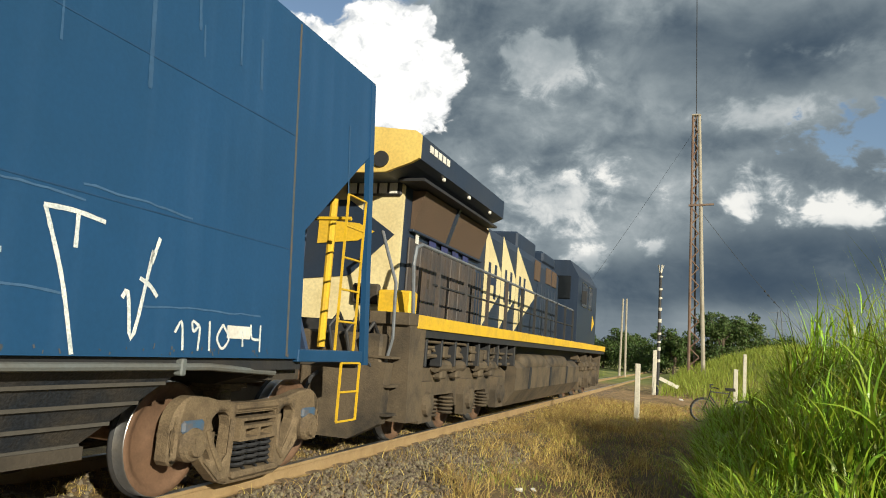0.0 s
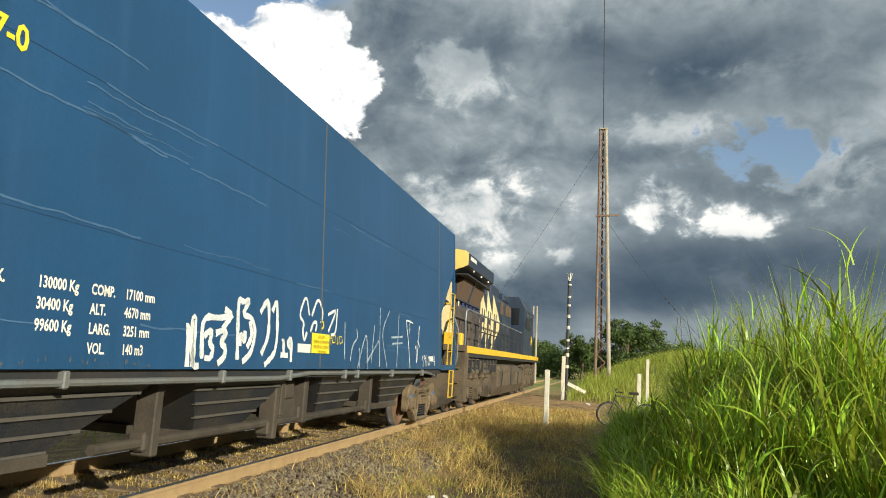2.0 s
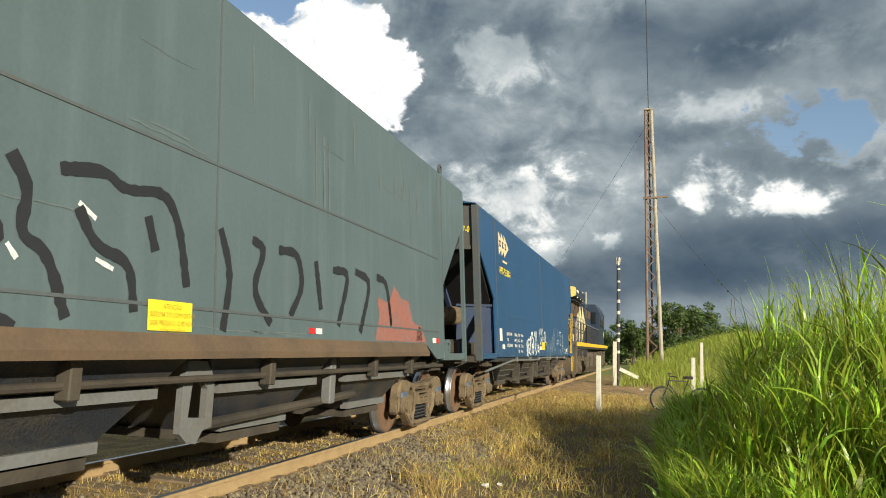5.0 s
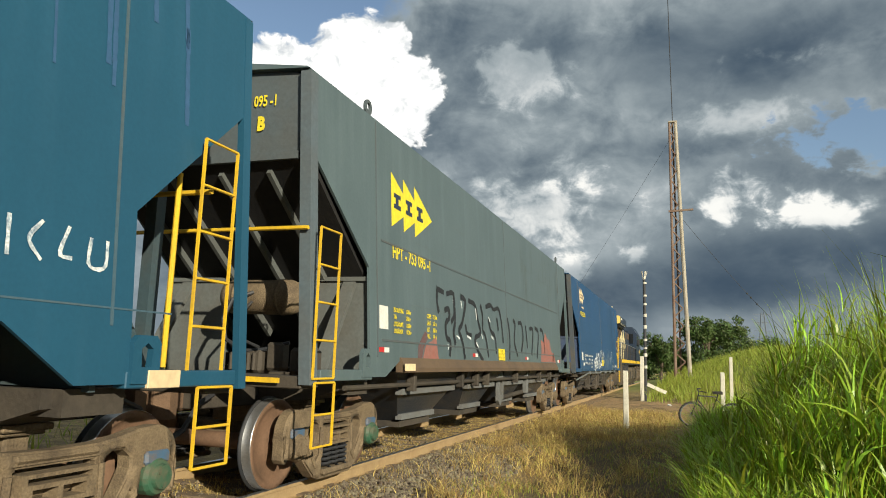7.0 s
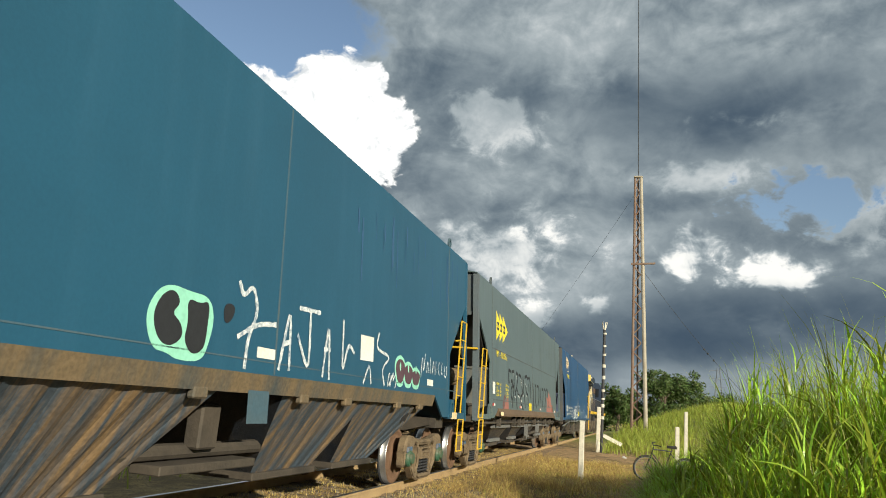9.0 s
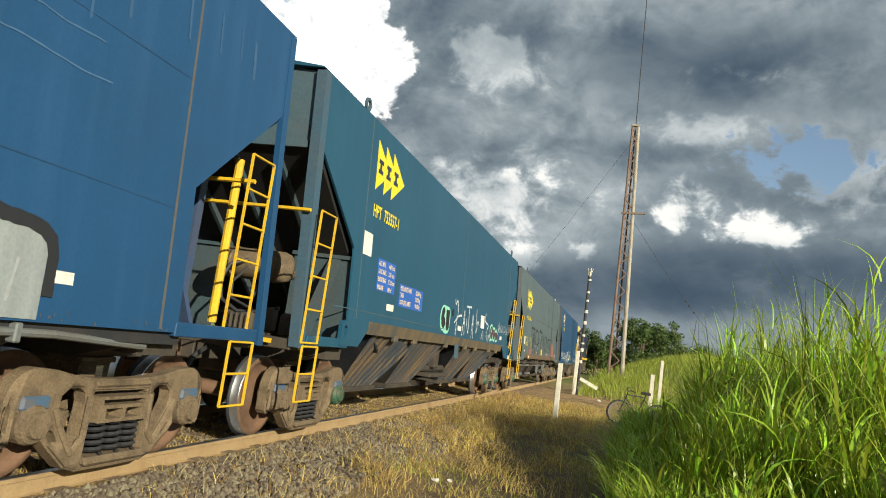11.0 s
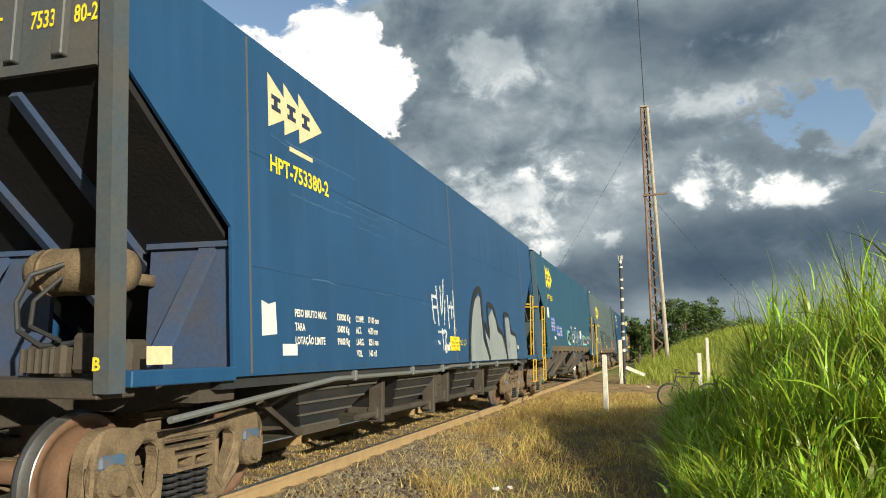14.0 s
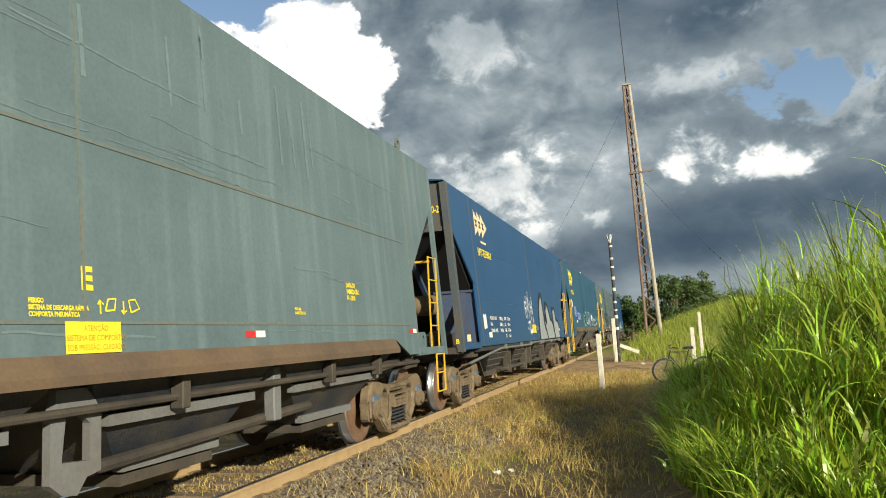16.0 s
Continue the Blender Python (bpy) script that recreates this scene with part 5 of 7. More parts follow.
scribble(wagon_one, CHALK_FAINT, [
    [(8.98, 1.78), (8.99, 1.28)],
    [(9.21, 1.26), (9.3, 1.49), (9.51, 1.58), (9.45, 1.71)],
    [(9.57, 1.45), (9.6, 1.16)],
    [(9.51, 1.16), (9.9, 1.76), (9.94, 1.15)],
    [(10.11, 1.24), (10.25, 1.81)],
    [(9.9, 1.24), (10.48, 1.59)],
    [(10.53, 2.1), (10.52, 1.18)],
    [(11.02, 2.08), (10.59, 1.72), (10.92, 1.18)],
    [(11.57, 2.07), (11.46, 1.18)],
    [(11.19, 1.56), (11.8, 1.59)],
    [(11.14, 1.66), (11.8, 1.7)]], 0.032, 0.5, "faint graffiti strokes")
scratches(wagon_one, 26, 4, PALE_CHALK)
sheen_runs(wagon_one, 10.2, 15.8, 7, FAINT_SHEEN_RUN, 12)
sill_wear(wagon_one, 2, WEAR)
for text_, x_ in (("HPT", 0.05), ("7533", 0.54), ("87-0", 0.94)):
    letters(text_, 0.19, 0.044, 3.72, SIGN_YELLOW, wagon_one, 0.004, 0.62, "end", x=x_)

handling_marks(wagon_one, 8.48, 1.46, 0.8)

# second wagon, dark grey
wagon_two = wagon("banded", GREY, GREY_D, (True, False), SIGN_YELLOW, ((True,), ()))
common_marks(wagon_two, "HPT - 753 095 -1", SIGN_YELLOW, SIGN_YELLOW, INK, 2.1, 3.04, 0.72, 1.55, 2.64, 0.245, 0.84)
decal(rect(1.68, 1.94, 1.72, 2.0), WHITE, wagon_two, "white_patch", "white paint patch")
data_table(wagon_two, 2.12, 1.95, (("PESO BRUTO MAX.", "130.000 kg"), ("TARA", "28.800 kg"), ("LOTAÇÃO LIMITE", "101.200 kg"), ("LOTAÇÃO NOM.", "101.200 kg")), SIGN_YELLOW, 0.078, 0.088, 0.42, 0.50)
data_table(wagon_two, 3.34, 1.95, (("COMP.", "17,10 m"), ("LARG.", "3,20 m"), ("ALT.", "4,58 m"), ("VOL.", "149 m³")), SIGN_YELLOW, 0.085, 0.095, 0.24, 0.7)
decal([(3.11, 1.38), (3.18, 1.52), (3.41, 1.71), (3.25, 1.76), (2.98, 1.55), (2.95, 1.37)], RED_SMEAR, wagon_two, "red_patch", "dark red paint smear")
decal([(3.8, 1.38), (3.71, 1.7), (3.48, 1.62), (3.3, 1.59), (3.22, 1.5), (3.14, 1.38)], FADED_RED, wagon_two, "red_patch", "faded red paint patch", 0.006)
decal([(13.2, 1.42), (13.3, 1.62), (13.45, 1.66), (13.5, 1.42)], FADED_RED, wagon_two, "red_patch", "faded red paint patch")
scribble(wagon_two, INK_BLACK, [
    [(3.83, 2.45), (3.78, 2.22), (3.87, 2.06)],
    [(3.79, 2.42), (4.12, 2.39)],
    [(4.24, 2.38), (4.59, 2.45), (4.65, 2.26), (4.61, 2.05), (4.44, 1.96)],
    [(4.13, 2.12), (4.34, 2.17), (4.39, 2.02), (4.15, 1.93), (4.19, 1.7), (4.41, 1.67), (4.34, 1.43)],
    [(4.59, 2.44), (4.67, 1.99), (4.54, 1.81), (4.64, 1.62)],
    [(4.98, 2.41), (5.28, 2.38), (5.15, 2.14), (5.01, 1.95), (4.81, 1.86), (5.02, 1.69), (5.13, 1.4)],
    [(5.21, 1.97), (5.28, 1.8), (5.56, 1.8)]], 0.085, 0.4, "black graffiti outlines")
scribble(wagon_two, INK_BLACK, [
    [(5.42, 2.38), (5.84, 2.36), (5.98, 2.07), (6.18, 1.85), (5.68, 1.76), (5.93, 1.53), (6.26, 1.38)],
    [(6.17, 2.37), (6.31, 2.19), (6.25, 1.91), (6.46, 1.84), (6.62, 1.45)],
    [(6.52, 2.36), (6.9, 2.44), (7.07, 2.34), (7.5, 2.43), (7.68, 2.19), (7.78, 1.74)],
    [(6.68, 2.15), (6.83, 1.92), (7.16, 1.86), (7.21, 1.52)],
    [(7.32, 2.21), (7.41, 1.97)]], 0.085, 0.4, "black graffiti outlines")
scribble(wagon_two, INK_BLACK, [
    [(8.21, 2.27), (8.38, 1.91), (8.27, 1.42)],
    [(8.7, 2.25), (8.93, 2.2), (8.7, 1.79), (9.04, 1.51)],
    [(9.17, 2.22), (9.55, 2.25), (9.67, 1.91), (9.4, 1.6)],
    [(9.95, 2.21), (10.07, 1.7)],
    [(10.37, 2.16), (10.83, 2.19), (10.5, 1.55)],
    [(10.99, 2.21), (11.49, 2.15), (11.12, 1.49)],
    [(11.67, 2.21), (12.03, 2.19), (12.18, 1.6)]], 0.09, 0.4, "thin black graffiti outlines")
scribble(wagon_two, CHALK, [
    [(4.57, 2.37), (4.62, 2.16)],
    [(4.99, 2.34), (5.04, 2.22)],
    [(4.25, 1.61), (4.28, 1.53)],
    [(4.7, 1.76), (4.87, 1.72)],
    [(5.28, 1.78), (5.5, 1.74)],
    [(5.84, 2.28), (5.89, 2.09)],
    [(6.24, 2.33), (6.27, 2.19)],
    [(6.68, 2.18), (6.83, 2.1)],
    [(6.18, 1.85), (6.25, 1.77)],
    [(5.83, 1.69), (5.95, 1.61)],
    [(6.84, 1.84), (7.0, 1.79)]], 0.035, 0.4, "white graffiti highlights")
warning(wagon_two, 7.35, 1.40, 0.5, 0.22)
for y in (1.66, 5.6, 9.8):
    decal(rect(y, y + 0.15, 1.44, 1.50), SIGN_RED, wagon_two, "reflector", "red and white reflector")
    decal(rect(y + 0.152, y + 0.30, 1.44, 1.50), WHITE, wagon_two, "reflector")
decal(rect(14.02, 14.2, 1.40, 1.48), WHITE, wagon_two, "reflector")
decal(rect(14.202, 14.38, 1.40, 1.48), SIGN_RED, wagon_two, "reflector")
decal([(11.6, 1.4), (11.75, 1.7), (11.7, 1.95), (12.1, 1.9), (12.3, 2.15), (12.6, 2.0), (12.9, 1.98), (13.05, 1.7), (13.45, 1.62), (13.7, 1.4)], FADED_RED, wagon_two, "red_patch", "faded red graffiti patch")
letters("753 095 -1", 0.17, 0.03, 3.96, SIGN_YELLOW, wagon_two, 0.004, 0.66, "end", x=0.42)
letters("B", 0.20, 0.03, 3.70, SIGN_YELLOW, wagon_two, 0.012, 0.8, "end", x=0.68)
scratches(wagon_two, 14, 9, GREY_SCRAPE)
sheen_runs(wagon_two, 8.0, 15.5, 3, GREY_SCRAPE, 18)
decal(rect(2.26, 2.63, 1.22, 1.31), CREAM, wagon_two, "maker_plate", "small maker's plate", 0.09)

# third wagon, teal
wagon_three = wagon("corrugated", TEAL, TEAL_D, (True, True), SIGN_YELLOW, ((True,), (True, False)))
common_marks(wagon_three, "HPT  753557-1", SIGN_YELLOW, SIGN_YELLOW, INK, 1.95, 3.35, 0.72, 1.3, 2.98, 0.25, 0.78)
decal(rect(1.70, 2.04, 2.40, 2.72), WHITE, wagon_three, "white_patch", "white paint patch")
decal(rect(2.36, 3.2, 1.98, 2.44), LABEL_BLUE, wagon_three, "blue_label", "blue data label with pale print")
data_table(wagon_three, 2.40, 2.34, (("ALT. MÁX.", "4.670 mm"), ("LARG. MÁX.", "3.251 mm"), ("ENTRE ENG.", "17.100 mm"), ("VOLUME", "149 m³")), CREAM, 0.095, 0.115, 0.46, 0.72)
decal(rect(3.46, 4.84, 1.83, 2.19), LABEL_BLUE, wagon_three, "blue_label", "blue data label with pale print")
data_table(wagon_three, 3.52, 2.09, (("PESO BRUTO MÁX.", "120.000 kg"), ("TARA", "29.000 kg"), ("LOTAÇÃO LIMITE", "91.000 kg")), CREAM, 0.105, 0.11, 0.86, 0.72)
for y, z in ((2.9, 1.72), (7.80, 1.66), (13.35, 1.66)):
    decal(rect(y, y + 0.34, z, z + 0.10), WHITE, wagon_three, "white_patch")
decal([(10.35, 2.16), (10.8, 2.17), (10.81, 1.85), (10.36, 1.84)], WHITE, wagon_three, "white_patch", "white paint patch")


def rounded(pts):
    """Cuts the corners of a closed outline three times."""
    for _ in range(3):
        pts = [(a[0] + (b[0] - a[0]) * f, a[1] + (b[1] - a[1]) * f) for a, b in zip(pts, pts[1:] + pts[:1]) for f in (0.25, 0.75)]
    return pts


def blob(parent, y, z, w, h, mat, proud, name="graffiti", label=""):
    pts = [(y + w / 2 + w / 2 * math.cos(a) * (1 + 0.12 * math.sin(3 * a)), z + h / 2 + h / 2 * math.sin(a) * (1 + 0.08 * math.cos(2 * a)))
           for a in [i * 2 * math.pi / 28 for i in range(28)]]
    decal(pts, mat, parent, name, label, proud)


def bubbles(parent, y, z, w, h, fill, count, tilt=0.0):
    """Round throw-up letters with a mint outline."""
    step = w / count
    for i in range(count):
        blob(parent, y + i * step - 0.04, z - 0.05 + tilt * i, step * 1.2, h * (1 - 0.13 * i), MINT, 0.004 + 0.001 * i, label="mint green bubble graffiti")
        blob(parent, y + i * step, z + 0.02 + tilt * i, step * 1.02, h * (1 - 0.13 * i) - 0.13, fill, 0.009 + 0.001 * i)
        blob(parent, y + i * step + step * 0.40, z + h * 0.40 + tilt * i, step * 0.12, h * 0.26, MINT, 0.014)


decal(rounded([(6.46, 1.59), (6.6, 1.54), (6.93, 1.55), (7.01, 1.72), (7.06, 1.92), (6.97, 2.09), (6.68, 2.09), (6.44, 2.11), (6.28, 2.03), (6.18, 1.83), (6.29, 1.6)]), MINT, wagon_three, "graffiti", "mint green and black bubble graffiti")
decal(rounded([(6.5, 1.63), (6.65, 1.72), (6.61, 1.83), (6.48, 1.89), (6.59, 1.98), (6.49, 2.08), (6.34, 2.01), (6.26, 1.84), (6.35, 1.67)]), INK_BLACK, wagon_three, "graffiti", "", 0.007)
decal(rounded([(6.7, 1.84), (6.66, 1.7), (6.78, 1.59), (6.94, 1.65), (6.96, 1.81), (6.97, 2.06), (6.83, 2.01), (6.66, 2.04)]), INK_BLACK, wagon_three, "graffiti", "", 0.009)
decal(rounded([(7.2, 1.89), (7.33, 1.94), (7.37, 2.08), (7.18, 2.08)]), INK_BLACK, wagon_three, "graffiti", "", 0.007)
bubbles(wagon_three, 11.74, 1.60, 1.15, 0.50, MAROON, 3)
scribble(wagon_three, CHALK_WORN, [
    [(7.4, 2.31), (7.48, 2.17), (7.65, 2.32), (7.76, 2.07), (7.61, 1.82), (7.59, 1.54)],
    [(7.43, 1.81), (7.77, 1.97), (8.12, 2.0)],
    [(8.22, 1.57), (8.41, 2.28), (8.44, 1.58)],
    [(8.28, 1.83), (8.44, 1.87)],
    [(8.59, 2.24), (9.11, 2.26)],
    [(8.86, 2.23), (8.89, 1.55), (8.58, 1.96)],
    [(9.24, 1.56), (9.36, 2.25), (9.42, 1.54)],
    [(9.25, 1.87), (9.43, 1.88)],
    [(9.77, 2.27), (9.78, 1.59), (9.94, 2.02), (10.14, 1.9)]], 0.045, 0.5)
scribble(wagon_three, CHALK_WORN, [
    [(10.48, 1.55), (10.68, 1.84), (10.76, 1.56)],
    [(11.0, 2.26), (10.89, 2.03), (11.51, 1.97), (11.14, 1.79), (11.27, 1.56)],
    [(11.64, 1.75), (11.45, 1.57)]], 0.04, 0.45)
scribble(wagon_three, CHALK, [
    [(11.39, 1.55), (11.46, 1.78), (11.52, 1.63), (11.58, 1.75), (11.51, 1.55)],
    [(11.66, 1.71), (11.6, 1.62), (11.75, 1.76)],
    [(11.72, 1.54), (11.76, 1.65)],
    [(12.82, 1.58), (12.87, 1.67)]], 0.016, 0.3)
scribble(wagon_three, CHALK_WORN, [[(12.98, 1.78), (13.04, 2.16), (13.12, 1.82), (13.20, 2.16)], [(13.28, 1.86), (13.35, 2.09), (13.39, 1.86)], [(13.50, 2.13), (13.50, 1.86)],
                              [(13.61, 1.86), (13.70, 2.13), (13.75, 1.86)], [(13.84, 2.09), (13.84, 1.86)], [(14.06, 2.09), (13.95, 1.97), (14.06, 1.86)],
                              [(14.25, 2.09), (14.17, 1.90), (14.28, 1.90)], [(14.42, 2.05), (14.39, 1.86), (14.55, 1.86), (14.55, 2.05)]], 0.026, 0.5)
bm = bmesh.new()
box(bm, 1.50, 1.53, 14.94, 15.26, 1.12, 1.24, 0.004)
part("maker_plate", bm, CREAM, wagon_three, "small cream maker's plate")
decal(rect(7.74, 8.12, 1.06, 1.52), TEAL_D, wagon_three, "painted_bracket", proud=-0.02)
sheen_runs(wagon_three, 10.0, 15.5, 13, FAINT_SHEEN_RUN, 20)
letters("753557-1", 0.2, 0.03, 3.76, SIGN_YELLOW, wagon_three, 0.004, 1.0, "end", x=0.1)

# fourth wagon, blue
wagon_four = wagon("ribbed", BLUE, BLUE_D, (False, True), CREAM, ((), ()))
common_marks(wagon_four, "HPT-753380-2", SIGN_YELLOW, CREAM, INK, squeeze=0.90)
decal(rect(2.45, 2.95, 3.38, 3.43), CREAM, wagon_four, "lettering_bar")
decal([(1.86, 1.5), (2.12, 1.52), (2.10, 1.82), (1.98, 1.79), (1.86, 1.82)], WHITE, wagon_four, "white_patch", "white paint patch")
decal(rect(2.22, 2.5, 1.32, 1.43), WHITE, wagon_four, "white_patch")
data_table(wagon_four, 2.46, 1.70, (("PESO BRUTO MAX.", "130000 Kg"), ("TARA", "30400 Kg"), ("LOTAÇÃO LIMITE", "99600 Kg")), WHITE, col=0.95)
data_table(wagon_four, 3.92, 1.70, (("COMP.", "17100 mm"), ("ALT.", "4670 mm"), ("LARG.", "3251 mm"), ("VOL.", "140 m3")), WHITE, col=0.36)
warning(wagon_four, 7.78, 1.36, 0.56, 0.24, "D", 0.3)
decal(rect(7.46, 7.76, 1.36, 1.46), WHITE, wagon_four, "white_patch")
decal(rect(13.48, 13.66, 1.40, 1.48), WHITE, wagon_four, "white_patch")
SILVER_SHAPES = [
    [(9.04, 1.165), (9.06, 1.23), (9.18, 1.72), (9.38, 2.09), (9.65, 2.34), (9.93, 2.45), (10.07, 2.40), (10.12, 1.58), (10.54, 1.165)],
    [(10.36, 1.165), (10.26, 1.77), (10.71, 1.55), (10.67, 2.04), (11.04, 2.23), (11.38, 1.95), (11.45, 1.76), (11.93, 1.68), (12.26, 1.165)],
    [(12.33, 1.165), (12.3, 2.09), (12.71, 2.14), (12.8, 1.73), (13.42, 1.70), (13.4, 1.165)]]
for k, shape in enumerate(SILVER_SHAPES):
    decal(shape, SILVER, wagon_four, "graffiti", "silver and black graffiti lettering", 0.004 + 0.002 * k)
for k, line in enumerate([
    [(9.01, 1.165), (9.01, 1.23), (9.08, 1.63), (9.3, 2.10), (9.55, 2.39), (9.88, 2.57), (10.13, 2.56), (10.12, 2.16), (10.19, 1.69), (10.59, 1.165)],
    [(10.3, 1.79), (10.32, 1.94), (10.66, 1.54), (10.59, 2.18), (10.69, 2.33), (11.19, 2.27), (11.41, 1.96), (11.5, 1.83), (11.93, 1.73), (12.25, 1.29), (12.33, 1.165)],
    [(12.26, 1.165), (12.11, 1.91), (12.19, 2.21), (12.76, 2.18), (12.84, 1.77), (13.46, 1.73), (13.45, 1.31)]]):
    scribble(wagon_four, INK_BLACK, [line], 0.14 - 0.025 * k, 0.2, "black graffiti outline").location.x = 0.008
rng4 = random.Random(5)
scribble(wagon_four, SILVER_LIGHT, [[(y, 1.25 + rng4.random() * 0.2), (y + 0.05, (1.75 if y < 10 else 1.5) + rng4.random() * 0.1)]
                                    for y in [9.35 + i * 0.10 for i in range(39)] if rng4.random() < 0.5 and not 10.1 < y < 10.45 and not 12.0 < y < 12.4],
         0.025, 0.5, "pale graffiti hatching").location.x = 0.006
scribble(wagon_four, CHALK_WORN, [
    [(6.9, 2.24), (6.95, 1.8), (7.02, 1.8)], [(6.9, 2.22), (7.14, 2.22)], [(6.95, 2.05), (7.14, 2.05)], [(7.14, 2.4), (7.2, 1.76)],
    [(7.36, 2.42), (7.36, 1.8), (7.62, 2.66), (7.48, 2.3)], [(7.6, 2.2), (7.5, 1.78)], [(7.76, 2.3), (7.78, 1.72)], [(7.8, 2.1), (8.1, 2.1)],
    [(8.12, 2.4), (8.08, 1.54)], [(7.96, 2.2), (7.96, 1.9)], [(7.12, 1.66), (7.5, 1.66)], [(7.36, 1.72), (7.38, 1.36)], [(7.46, 1.7), (7.62, 1.66), (7.5, 1.52), (7.62, 1.36), (7.48, 1.34)],
    [(7.1, 1.5), (7.24, 1.48)], [(7.7, 1.48), (7.84, 1.46)]], 0.052, 0.6)
scratches(wagon_four, 30, 21, PALE_CHALK)
sheen_runs(wagon_four, 10.2, 15.8, 8, FAINT_SHEEN_RUN)
sill_wear(wagon_four, 6, WEAR)
for text_, x_ in (("HPT", 0.05), ("7533", 0.54), ("80-2", 0.94)):
    letters(text_, 0.19, 0.044, 3.72, SIGN_YELLOW, wagon_four, 0.004, 0.62, "end", x=x_)
letters("B", 0.12, -0.02, 1.24, SIGN_YELLOW, wagon_four, 0.004, 1.0, "end", x=1.37)
decal(rect(0.35, 0.62, 1.27, 1.40), CREAM, wagon_four, "maker_plate", "small cream plate")

handling_marks(wagon_four, 8.42, 1.44, 0.75)

# fifth wagon, faded green
wagon_five = wagon("banded", PALE, PALE_D, (False, True), SIGN_YELLOW, ((), ()))
warning(wagon_five, 7.98, 1.39, 0.47, 0.20)
letters("E", 0.20, 8.12, 1.80, SIGN_YELLOW, wagon_five, 0.01)
letters("DATA DE\nFABRICAÇÃO\n01 - 2010", 0.075, 12.2, 2.02, SIGN_YELLOW, wagon_five, 0.004, 0.8)
letters("PERIGO\nSISTEMA DE DESCARGA RÁPIDA\nCOMPORTA PNEUMÁTICA", 0.04, 7.72, 1.70, SIGN_YELLOW, wagon_five, 0.002, 0.8)
letters("PINTURA\nMANUTENÇÃO", 0.04, 10.9, 1.72, SIGN_YELLOW, wagon_five, 0.002, 0.8)
handling_marks(wagon_five, 8.28, 1.64, 0.7)
for y in (9.98, 14.28):
    decal(rect(y, y + 0.16, 1.46, 1.52), SIGN_RED, wagon_five, "reflector", "red and white reflector")
    decal(rect(y + 0.162, y + 0.32, 1.46, 1.52), WHITE, wagon_five, "reflector")
scratches(wagon_five, 46, 31, PALE_BLUE)
sheen_runs(wagon_five, 3.0, 15.5, 18, PALE_BLUE, 24)

TRAIN = [(wagon_one, 0.0), (wagon_two, -PITCH - 0.08), (wagon_three, -2 * PITCH - 0.08), (wagon_four, -3 * PITCH), (wagon_five, -4 * PITCH)]

# ---- locomotive ----
LOCO = material("locomotive_blue", (0.019, 0.034, 0.064), 0.45, 0, (0.05, 0.046, 0.042), 0.4, 0.8, 30, 0.05, 0.12)
LOCO_YELLOW = material("locomotive_yellow", (0.78, 0.56, 0.16), 0.5, 0, (0.5, 0.33, 0.1), 0.5, 1.5, 30, 0.05, 0.1)
LOCO_CREAM = material("locomotive_cream", (0.80, 0.68, 0.38), 0.5, 0, (0.55, 0.42, 0.2), 0.5, 1.5, 30, 0.05)
STRIPE = material("yellow_stripe", (0.80, 0.50, 0.03), 0.5, 0, (0.45, 0.28, 0.06), 0.5, 3, 30, 0.05)
GRILLE = material("dusty_grille", (0.115, 0.074, 0.048), 0.85, 0, (0.09, 0.06, 0.04), 0.5, 3, 80, 0.5)
DOOR_BROWN = material("sooty_door", (0.060, 0.055, 0.056), 0.6, 0, (0.15, 0.10, 0.065), 0.7, 1.4, 30, 0.1, 0.3)
LOCO_UNDER = material("dusty_underframe", (0.125, 0.094, 0.060), 0.8, 0, (0.024, 0.022, 0.021), 0.95, 1.7, 40, 0.35)
NOTICE_BLUE = material("dull_blue_plate", (0.045, 0.055, 0.17), 0.6, 0, (0.03, 0.03, 0.05), 0.6, 5)
DARK_GLASS = material("dark_glass", (0.015, 0.018, 0.022), 0.08, 0, None, 0.1)
GREY_RAIL = material("grey_handrail", (0.20, 0.22, 0.25), 0.5, 0.2, (0.12, 0.1, 0.08), 0.5, 4)

loco = empty("locomotive", "dark blue diesel locomotive with yellow end and cream arrow markings", "locomotive")
LY = 17.1


def lp(name, build, mat, parent=None, label="", smooth=False):
    b = bmesh.new()
    build(b)
    return part(name, b, mat, parent or loco, label, smooth)


# platform, stripe, hood
lp("platform", lambda b: (box(b, -1.45, 1.45, 0.62, 20.0, 1.45, 1.60), box(b, -0.85, 0.85, 0.7, 19.9, 1.10, 1.45)), BLACK)
for s in (1, -1):
    lp("stripe", lambda b: box(b, s * 1.44, s * 1.475, 0.66, 20.0, 1.555, 1.735, 0.004), STRIPE, label="yellow side stripe")
hood = lp("hood", lambda b: prism(b, [(-0.95, 1.6), (0.95, 1.6), (0.95, 3.55), (0.80, 3.78), (-0.80, 3.78), (-0.95, 3.55)], 1.12, 12.7, "y"), LOCO)
lp("end_wall", lambda b: prism(b, [(-0.94, 1.62), (0.94, 1.62), (0.94, 3.55), (0.80, 3.80), (-0.80, 3.80), (-0.94, 3.55)], 1.05, 1.119, "y"), LOCO_CREAM, label="cream painted rear wall")
lp("end_arrow", lambda b: prism(b, [(-0.9, 2.15), (0.2, 2.25), (0.85, 2.85), (0.1, 3.35), (-0.9, 3.3)], 1.03, 1.049, "y"), LOCO)
lp("end_mark", lambda b: prism(b, [(-0.35, 2.7), (0.3, 2.75), (0.55, 2.88), (0.3, 3.0), (-0.35, 3.05)], 1.012, 1.029, "y"), STRIPE)
